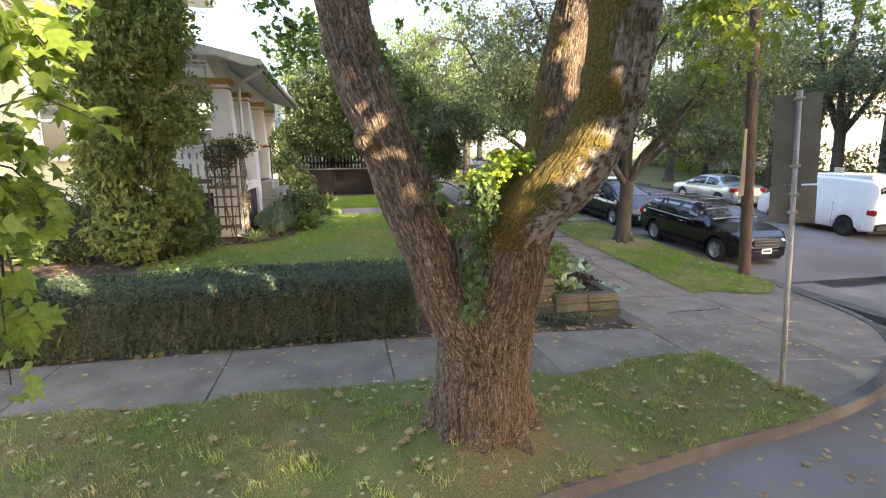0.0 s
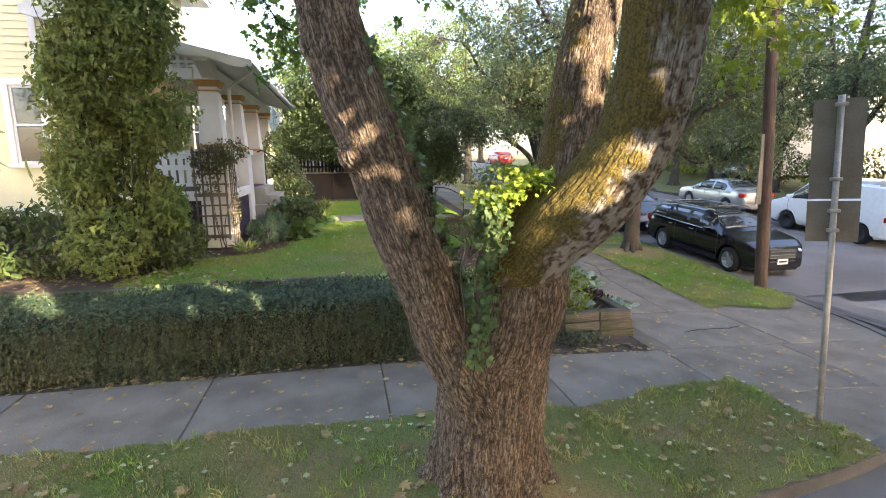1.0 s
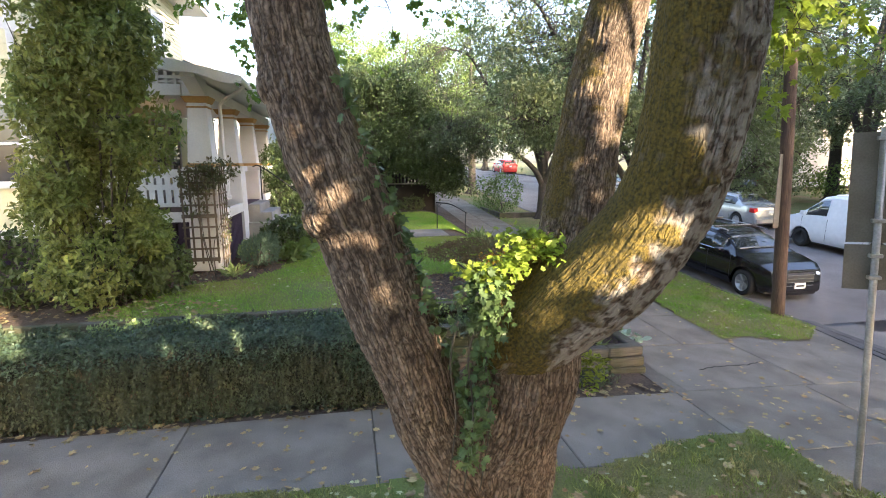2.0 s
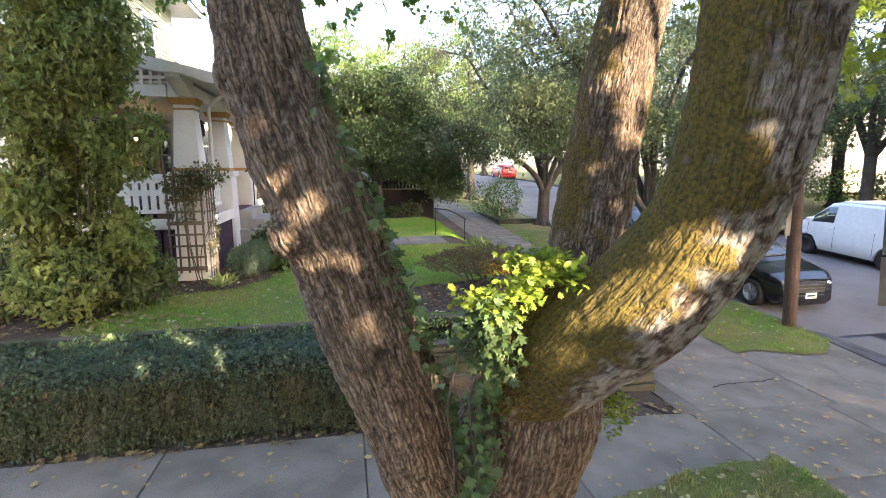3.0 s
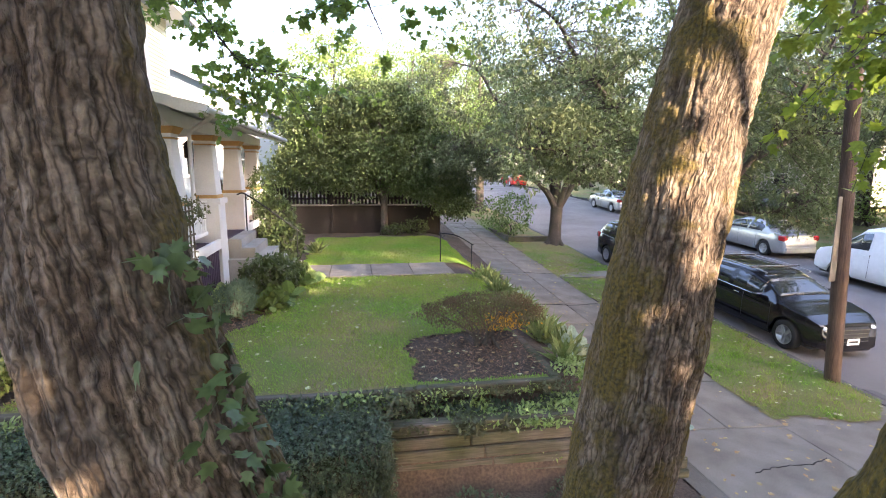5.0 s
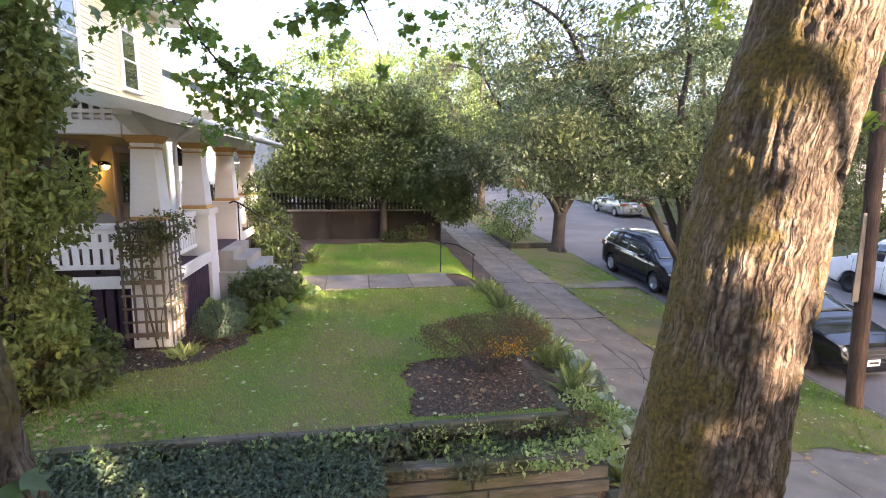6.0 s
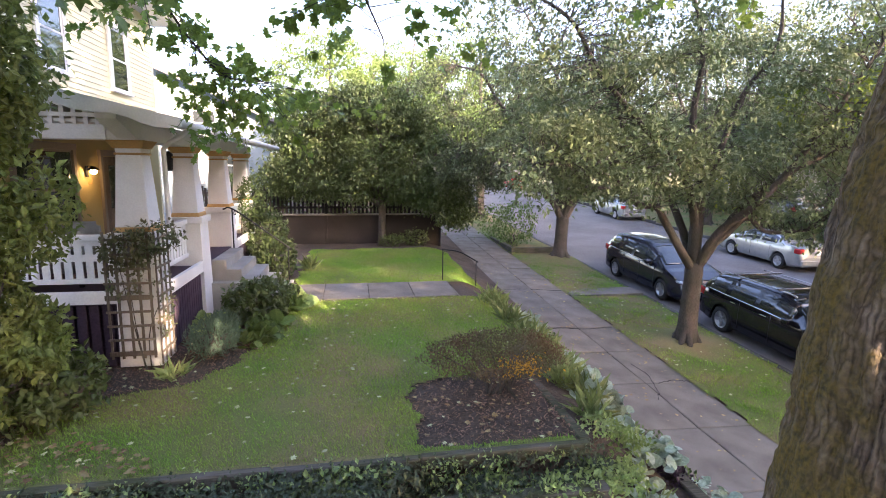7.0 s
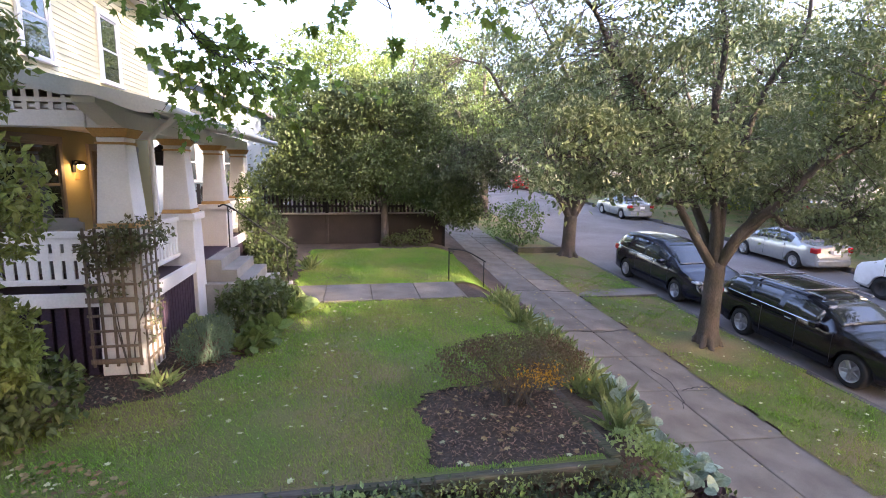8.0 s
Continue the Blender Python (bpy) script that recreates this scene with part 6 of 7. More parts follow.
shrub("camellia_bush", (-1.8, 11.62, 0.9), BUSH_LOBES, 0.10, BUSHLEAF, "tall loose evergreen bush growing up beside the porch", 41, 34000, stems=46)
shrub("rhododendron", (-2.4, 11.75, 0.9), [((-0.9, 0, 0.55), (1.0, 0.6, 0.6), 2), ((0.5, 0.15, 0.5), (0.8, 0.5, 0.55), 2), ((-2.2, 0.1, 0.7), (1.0, 0.6, 0.75), 2), ((1.1, 0.45, 0.38), (0.5, 0.45, 0.42), 1)], 0.12, DARKLEAF, "low broad-leaved evergreen bushes below the house wall", 42, 5200)
shrub("rhododendron", (-5.4, 11.6, 0.9), [((0, 0, 0.7), (1.2, 0.8, 0.8), 2), ((-1.4, 0.1, 0.8), (1.1, 0.8, 0.9), 2)], 0.12, DARKLEAF, "broad-leaved evergreen bush in the side garden", 43, 3600)
shrub("lavender_bush", (-0.02, 13.95, 0.93), [((0, 0, 0.28), (0.40, 0.36, 0.33), 3), ((0.12, 0.1, 0.46), (0.26, 0.24, 0.2), 1)], 0.085, material("lavender_leaf", (0.085, 0.135, 0.09), 0.7, piece=0.5, bump=0, through=0.2), "grey-green feathery bush in the bed by the porch", 44, 2300, shape=(OVAL[0] * np.array((0.3, 1, 1)), OVAL[1]), droop=0.9)
shrub("hydrangea", (0.35, 15.6, 0.93), [((0, 0, 0.42), (0.6, 0.6, 0.42), 2), ((0.2, 0.7, 0.36), (0.45, 0.5, 0.36), 1)], 0.12, DARKLEAF, "leafy green bush beside the porch steps", 45, 1900)
shrub("hydrangea", (0.1, 19.6, 0.93), [((0, 0, 0.55), (0.6, 0.6, 0.6), 2), ((-0.3, 0.9, 1.0), (0.6, 0.6, 0.9), 2)], 0.12, DARKLEAF, "dark green bush on the far side of the porch steps", 46, 2600)
shrub("climbing_plant", (-0.9, 20.5, 0.93), [((0.3, 0.1, 2.0), (0.35, 0.5, 0.7), 2), ((0.4, 0.3, 1.1), (0.4, 0.5, 0.9), 1)], 0.10, DARKLEAF, "climbing plant on the far porch column", 47, 1400, category="climber")
shrub("garden_shrub", (1.2, 27.2, 0.9), [((-3.2, 0, 1.4), (1.6, 0.6, 1.4), 2), ((-0.8, 0.1, 1.5), (1.6, 0.6, 1.5), 2), ((1.6, 0, 1.4), (1.6, 0.6, 1.4), 2), ((3.6, 0.1, 1.5), (1.4, 0.6, 1.5), 2)], 0.15, DARKLEAF, "dark shrubs crowding behind the garden fence", 57, 9000)
shrub("fern_clump", (3.6, 24.9, 0.95), [((0, 0, 0.22), (0.5, 0.35, 0.25), 2), ((0.9, 0.1, 0.3), (0.55, 0.35, 0.35), 2)], 0.10, DARKLEAF, "low dark plants along the foot of the fence", 48, 900, category="plant")
shrub("street_bush", (9.15, 27.2, float(land(9.6, 27.2))), [((0, 0, 1.0), (1.0, 1.2, 1.0), 2), ((-0.4, 1.5, 0.9), (0.8, 1.0, 0.9), 1)], 0.11, LEAF, "airy green bush in a timber-edged bed by the kerb", 49, 2600)
shrub("street_bush", (28.4, 17.0, 0.9), [((0, 0, 1.2), (1.4, 2.2, 1.3), 2), ((0.2, 3.8, 1.0), (1.2, 2.0, 1.1), 2)], 0.16, DARKLEAF, "dark bushes in front of the grey house", 50, 3600)
shrub("street_bush", (27.5, 37.0, 1.3), [((0, 0, 1.1), (1.8, 2.2, 1.2), 2)], 0.17, YELLOWLEAF, "bright yellow-green bush on the lawn across the street", 51, 2200)

edging = thing("planting_edging", (9.0, 25.6, float(land(9, 25.6))), "low dark timber edging round the kerbside planting", "garden edging")
for a, b in (((8.5, 25.5), (10.75, 25.66)), ((8.5, 25.67), (8.66, 29.0))):
    zz = float(land(a[0], a[1]))
    under(box("timber", (*a, zz - 0.1), (*b, zz + 0.24), TIMBER, bevel=0.014), edging)
for k, (x, y, h) in enumerate(((28.9, 27.2, 1.7), (28.6, 30.6, 2.0), (29.0, 33.8, 1.5), (28.8, 40.4, 1.9), (29.1, 44.2, 1.6), (28.6, 24.0, 1.8), (28.4, 12.6, 1.9))):
    shrub("street_bush", (x, y, 0.9), [((0, 0, h * 0.6), (1.2, 1.7, h * 0.62), 2), ((0.2, 1.3, h * 0.45), (0.9, 1.1, h * 0.5), 1)], 0.16, (LEAF, DARKLEAF, GREYLEAF)[k % 3], "leafy bush in front of the houses across the street", 560 + k, 1900)

# laceleaf maple: a low cloud of fine reddish leaves over its crooked stems
REDFINE = material("bronze_leaf", (0.12, 0.075, 0.04), 0.7, tint=(0.10, 0.11, 0.045), tint_scale=1.5, piece=0.5, bump=0, through=0.3)
ORANGEFINE = material("orange_leaf", (0.75, 0.42, 0.04), 0.6, piece=0.3, bump=0, through=0.4)
lace = shrub("laceleaf_maple", (4.05, 12.0, 0.9), [((-0.05, 0.2, 0.50), (1.0, 0.85, 0.14), 3), ((0.1, 0.3, 0.62), (0.7, 0.6, 0.1), 1), ((0.35, 0.5, 0.36), (0.75, 0.55, 0.16), 1)], 0.03, REDFINE, "low weeping maple with fine bronze leaves and bare stems", 52, 12000, droop=-0.9, stems=12)
rng = np.random.default_rng(53)
v, f = leaves(np.array((0.28, -0.12, 0.42)) + rng.normal(0, 1, (260, 3)) * np.array((0.16, 0.10, 0.06)), 0.06, rng, droop=-0.9)
np_mesh("orange_leaves", v, f, ORANGEFINE, lace, "sprig of bright orange leaves")

# row of plants along the side pavement
SILVERLEAF = material("silver_leaf", (0.30, 0.37, 0.30), 0.75, tint=(0.22, 0.30, 0.22), tint_scale=3, piece=0.3, bump=0.1, through=0.15)
PURPLELEAF = material("purple_leaf", (0.06, 0.035, 0.055), 0.6, piece=0.4, bump=0, through=0.1)
BLADELEAF = material("grassy_leaf", (0.13, 0.185, 0.06), 0.55, tint=(0.19, 0.22, 0.08), tint_scale=4, piece=0.45, bump=0, through=0.3)
PALELEAF = material("pale_green_leaf", (0.28, 0.36, 0.14), 0.6, tint=(0.18, 0.27, 0.08), tint_scale=3, piece=0.4, bump=0, through=0.3)
ROUND = (np.array([(0, 0, 0), (0.30, 0.15, 0.05), (0.42, 0.5, 0.06), (0.25, 0.85, 0.02), (0, 1, -0.04), (-0.25, 0.85, 0.02), (-0.42, 0.5, 0.06), (-0.30, 0.15, 0.05)]), np.array([(0, 1, 2), (0, 2, 3), (0, 3, 4), (0, 4, 5), (0, 5, 6), (0, 6, 7)]))


def tuft(name, at, count, leaf, mat, label, seed, reach, shape=ROUND, lift=0.22, flat=0.35, droop=0.2, category="plant"):
    rng = np.random.default_rng(seed)
    ob = thing(name, at, label, category, "plants in the beds")
    a, r = rng.uniform(0, 2 * np.pi, count), reach * np.sqrt(rng.uniform(0, 1, count))
    places = np.stack([r * np.cos(a), r * np.sin(a), lift * (1 - 0.6 * (r / reach) ** 2) * rng.uniform(0.3, 1, count)], -1)
    v, f = leaves(places, leaf, rng, shape, droop, flat)
    np_mesh("leaves", v, f, mat, ob)
    return ob


def on_bank(x, y):
    return (x, y, float(lawn_height(x, y)) if y > 10.7 else float(land(x, y)) + 0.18)


for i, (x, y) in enumerate(((5.6, 10.9), (5.5, 12.0), (5.72, 12.25), (5.62, 13.5), (5.7, 13.2), (5.75, 16.0), (5.3, 10.55), (5.35, 12.2))):
    tuft("lambs_ear", on_bank(x, y), 80, 0.17, SILVERLEAF, "clump of soft silver-grey rounded leaves beside the pavement", 60 + i, 0.30, ROUND, 0.34)
for i, (x, y) in enumerate(((5.9, 10.9), (5.9, 10.35), (5.95, 11.3))):
    tuft("purple_sage", on_bank(x, y), 150, 0.08, PURPLELEAF, "low purple-leaved plant beside the pavement", 70 + i, 0.24, OVAL, 0.2, 0.1, 0.8)
for i, (x, y) in enumerate(((5.3, 11.0), (4.95, 10.95), (4.4, 10.3), (3.9, 10.35), (3.4, 10.4), (4.8, 10.3), (5.3, 10.6))):
    tuft("variegated_plant", on_bank(x, y), 200, 0.07, PALELEAF, "small pale green leafy plant in the planting", 80 + i, 0.26, OVAL, 0.2, 0.2, 0.5)
for i, (x, y) in enumerate(((5.3, 12.0), (5.35, 13.0), (5.3, 14.1), (5.5, 14.8), (5.2, 15.2), (5.35, 16.4), (5.3, 16.9), (0.9, 20.6))):
    tuft("lily_clump", on_bank(x, y), 60, 0.34, BLADELEAF, "clump of long arching grassy leaves", 90 + i, 0.16, (BLADE[0] * np.array((0.32, 2.0, 1.0)), BLADE[1]), 0.05, 0.6, 0.0)
tuft("lily_clump", on_bank(-0.35, 13.1), 44, 0.24, BLADELEAF, "clump of thin straggling grassy leaves", 104, 0.14, (BLADE[0] * np.array((0.32, 2.0, 1.0)), BLADE[1]), 0.05, 0.5, 0.0)
for i, (x, y) in enumerate(((0.8, 16.2), (0.75, 16.9), (0.6, 15.0), (1.0, 16.6), (0.5, 14.4), (-0.4, 15.2))):
    tuft("hosta", on_bank(x, y), 60, 0.24, PALELEAF if i % 2 else LEAF, "hosta with broad arching leaves beside the porch", 110 + i, 0.26, ROUND, 0.25, 0.3, 0.3)
for i in range(26):
    rr = np.random.default_rng(200 + i)
    x, y = rr.uniform(-6, 2.6), rr.uniform(10.3, 10.6)
    tuft("ground_ivy", (x, y, 0.72), 130, 0.075, HEDGELEAF if i % 4 else PALELEAF, "trailing ground cover between hedge and edging", 220 + i, 0.3, OVAL, 0.2, 0.3, 0.3)
for i in range(26):
    rr = np.random.default_rng(260 + i)
    x, y = rr.uniform(2.6, 5.0), rr.uniform(10.22, 10.62)
    tuft("ground_ivy", (x, y, 0.56), 150, 0.07, HEDGELEAF if i % 2 else PALELEAF, "trailing ground cover above the timber wall", 280 + i, 0.28, OVAL, 0.16, 0.3, 0.3)
for i in range(12):
    rr = np.random.default_rng(300 + i)
    x, y = rr.uniform(2.9, 6.0), rr.uniform(9.35, 9.85)
    tuft("ground_ivy", (x, y, float(land(x, y))), 80, 0.06, HEDGELEAF, "trailing weeds at the foot of the timber wall", 320 + i, 0.28, OVAL, 0.12, 0.3, 0.3)

for i in range(30):
    rr = np.random.default_rng(340 + i)
    x, y = -1.2 + 5.9 * (i + rr.uniform(0, 1)) / 30, rr.uniform(10.56, 10.72)
    tuft("ground_ivy", (x, y, 0.76), 110, 0.05, HEDGELEAF if i % 3 else PALELEAF, "trailing ground cover over the timber edging", 360 + i, 0.22, OVAL, 0.13, 0.3, 0.3)


# ---- trellis round the porch pedestal ----
def trellis():
    ob = thing("trellis", (-0.95, 13.5, 0.95), "weathered wooden trellis round the porch pedestal", "trellis")
    x0, x1, y = -1.24, -0.68, 13.44
    for k in range(5):
        x = x0 + (x1 - x0) * k / 4
        under(box("slat", (x - 0.017, y - 0.012, 1.12), (x + 0.017, y + 0.008, 2.95), BROWNWOOD, bevel=0.003), ob)
    for k in range(9):
        zz = 1.2 + 0.205 * k
        wide = 0.035 if k in (0, 4) else 0.017
        under(box("slat", (x0 - 0.03, y - 0.03, zz - wide), (x1 + 0.03, y - 0.0125, zz + wide), BROWNWOOD, bevel=0.003), ob)
    for k in range(4):
        yy = 13.46 + k * 0.17
        under(box("slat", (x1 + 0.07, yy, 1.0), (x1 + 0.09, yy + 0.03, 2.95), BROWNWOOD, bevel=0.003), ob)
    for k in range(9):
        zz = 1.2 + 0.205 * k
        under(box("slat", (x1 + 0.091, 13.44, zz - 0.017), (x1 + 0.105, 14.02, zz + 0.017), BROWNWOOD, bevel=0.003), ob)
    return ob


trellis()
shrub("climbing_rose", (-0.9, 13.5, 0.95), [((0.0, -0.1, 1.75), (0.40, 0.2, 0.26), 3), ((0.28, 0.1, 1.9), (0.35, 0.3, 0.24), 2), ((-0.1, -0.08, 1.35), (0.26, 0.1, 0.35), 1), ((0.3, 0.2, 1.0), (0.12, 0.3, 0.6), 0.7)], 0.065, material("climber_leaf", (0.075, 0.10, 0.04), 0.6, tint=(0.12, 0.10, 0.05), tint_scale=4, piece=0.5, bump=0, through=0.25), "climbing rose with small leaves over the trellis top", 55, 1700, stems=3, category="climber")


# ---- porch lamps ----
BULB = material("lit_lamp_glass", (1.0, 0.75, 0.35), 0.4, bump=0)
BULB.node_tree.nodes["Principled BSDF"].inputs["Emission Color"].default_value = (1.0, 0.62, 0.2, 1)
BULB.node_tree.nodes["Principled BSDF"].inputs["Emission Strength"].default_value = 9.0
lamp = thing("wall_lamp", (FRONT + 0.06, 17.98, 3.72), "lit wall lantern with a dark hood beside the front door", "wall lamp")
box("back_plate", (0, -0.05, -0.12), (0.02, 0.05, 0.12), IRON, lamp)
box("arm", (0.02, -0.012, 0.10), (0.14, 0.012, 0.125), IRON, lamp)
bm = bmesh.new()
bmesh.ops.create_cone(bm, cap_ends=True, segments=12, radius1=0.13, radius2=0.04, depth=0.08, matrix=Matrix.Translation((0.14, 0, 0.07)))
part("hood", bm, IRON, lamp)
bm = bmesh.new()
bmesh.ops.create_uvsphere(bm, u_segments=12, v_segments=8, radius=0.065, matrix=Matrix.Translation((0.14, 0, 0.0)))
part("bulb", bm, BULB, lamp, "glowing warm glass")
glow = bpy.data.lights.new("porch_glow", "POINT")
glow.energy, glow.color, glow.shadow_soft_size = 1.1, (1.0, 0.62, 0.25), 0.07
new("porch_glow", glow).location = (FRONT + 0.32, 17.98, 3.6)
lantern = thing("hanging_lantern", (-1.6, 17.4, 3.75), "dark hanging porch lantern", "lantern")
rod("chain", [(0, 0, 0.35, 0.006), (0, 0, 0.72, 0.006)], IRON, lantern)
box("cage", (-0.09, -0.09, 0.0), (0.09, 0.09, 0.30), IRON, lantern, bevel=0.03)
bm = bmesh.new()
bmesh.ops.create_cone(bm, cap_ends=True, segments=8, radius1=0.15, radius2=0.03, depth=0.1, matrix=Matrix.Translation((0, 0, 0.35)))
part("cap", bm, IRON, lantern)
cushion = thing("porch_chair", (-2.35, 14.6, DECK), "low grey upholstered chair behind the porch railing", "chair")
for cname, a, b in (("seat", (-0.42, -0.40, 0.22), (0.42, 0.36, 0.46)), ("backrest", (-0.44, 0.18, 0.40), (0.44, 0.42, 0.95)), ("armrest", (-0.52, -0.38, 0.22), (-0.36, 0.36, 0.66)), ("armrest", (0.36, -0.38, 0.22), (0.52, 0.36, 0.66))):
    bm = bmesh.new()
    bx(bm, *a, *b, bevel=0.0)
    bmesh.ops.bevel(bm, geom=list(bm.edges), offset=0.07, segments=3, affect="EDGES")
    part(cname, bm, material("grey_upholstery", (0.26, 0.25, 0.22), 0.95, fine=120, vary=0.15, bump=0.3), cushion, smooth=True)
for lx in (-0.4, 0.4):
    for ly in (-0.32, 0.32):
        box("leg", (lx - 0.03, ly - 0.03, 0.0), (lx + 0.03, ly + 0.03, 0.23), DARKWOOD, cushion)
meter = box("garden_box", (-0.2, 15.75, 0.93), (-0.02, 15.95, 1.22), WHITE, None, bevel=0.01)
tagged(meter, "small white box standing in the bed by the steps", "box")


# ---- foliage of the maple ----
def hanging(points, spread, count, leaf, mat, seed, label=""):
    """A branch with hanging lobed leaves: rows of x, y, z, radius."""
    rng = np.random.default_rng(seed)
    line = spline(np.array(points), 40)
    pieces = [tube(line, 6)]
    places = []
    for k in range(max(6, count // 16)):
        s = line[rng.integers(16, 40)]
        tip = s[:3] + rng.normal(0, 1, 3) * np.array(spread) - np.array((0, 0, spread[2] * 0.5))
        mid = (s[:3] + tip) / 2 + np.array((0, 0, 0.08))
        pieces.append(tube(np.array([(*s[:3], 0.006), (*mid, 0.004), (*tip, 0.0025)]), 4, 6))
        n = 16
        t = rng.uniform(0.25, 1.05, (n, 1))
        places.append(mid * (1 - t) + tip * t + rng.normal(0, 0.05, (n, 3)))
    v, f = joined(pieces)
    br = np_mesh("branch", v, f, PLAINBARK, None, label, True)
    under(br, maple)
    v, f = leaves(np.vstack(places), leaf, rng, LOBED, -0.7, 0.25)
    lv = np_mesh("leaves", v, f, mat, None, "", False)
    lv.parent = br
    return br


hanging([(1.0, 7.0, 7.2, 0.04), (0.6, 9.4, 6.9, 0.028), (0.2, 11.2, 5.9, 0.018), (0.6, 12.2, 5.0, 0.012), (1.1, 12.3, 4.8, 0.006)], (0.55, 0.4, 0.36), 1350, 0.095, MAPLELEAF, 401)
hanging([(1.0, 7.0, 7.4, 0.05), (1.5, 8.8, 7.0, 0.03), (2.0, 10.6, 6.0, 0.02), (2.5, 11.5, 5.2, 0.008)], (0.6, 0.45, 0.3), 640, 0.10, MAPLELEAF, 402)
# this branch has a brighter leaf copy, with sunlight put into the colour
hanging([(1.05, 6.55, 6.0, 0.045), (0.3, 5.8, 5.9, 0.04), (-0.5, 5.0, 4.4, 0.03), (-0.2, 4.72, 3.6, 0.02), (0.02, 4.65, 3.15, 0.012), (0.02, 4.6, 2.8, 0.008), (0.06, 4.52, 2.25, 0.006), (0.04, 4.5, 1.95, 0.004)], (0.17, 0.14, 0.22), 600, 0.1, material("sunlit_maple_leaf", (0.20, 0.30, 0.05), 0.5, tint=(0.27, 0.34, 0.06), tint_scale=0.6, piece=0.35, bump=0, through=0.5), 403)
hanging([(4.2, 7.4, 6.6, 0.04), (5.3, 9.0, 6.6, 0.03), (6.2, 10.4, 6.3, 0.02), (6.7, 11.0, 5.8, 0.008)], (0.6, 0.6, 0.35), 260, 0.12, MAPLELEAF, 404)
# yellow leaf colour on this branch stands in for sunlight on it
hanging([(4.2, 7.4, 6.6, 0.05), (5.2, 7.6, 6.2, 0.03), (5.6, 7.7, 5.0, 0.018), (5.9, 7.65, 4.2, 0.008)], (0.5, 0.4, 0.4), 1200, 0.095, YELLOWLEAF, 405)
hanging([(4.2, 7.4, 6.6, 0.05), (6.4, 8.0, 6.8, 0.035), (8.0, 8.3, 5.8, 0.02), (8.6, 8.2, 4.6, 0.01)], (0.6, 0.5, 0.5), 700, 0.11, MAPLELEAF, 408)
hanging([(0.9, 6.8, 7.0, 0.05), (-0.8, 7.8, 6.8, 0.035), (-2.0, 9.2, 6.2, 0.02), (-2.4, 10.0, 5.6, 0.01)], (0.8, 0.7, 0.6), 360, 0.12, MAPLELEAF, 406)


# gaps left in the unseen sun-blocking foliage over the street: middle x, z and half sizes
SUN_GAPS = [(2.3, 4.75, 0.75, 0.55), (6.95, 6.35, 0.36, 0.8), (5.38, 4.39, 0.24, 0.26), (4.72, 4.4, 0.0, -0.02), (4.6, 4.8, 0.02, -0.02), (4.45, 5.2, 0.0, -0.03), (6.75, 5.2, -0.02, -0.02), (9.7, 6.75, 0.3, 0.3)]


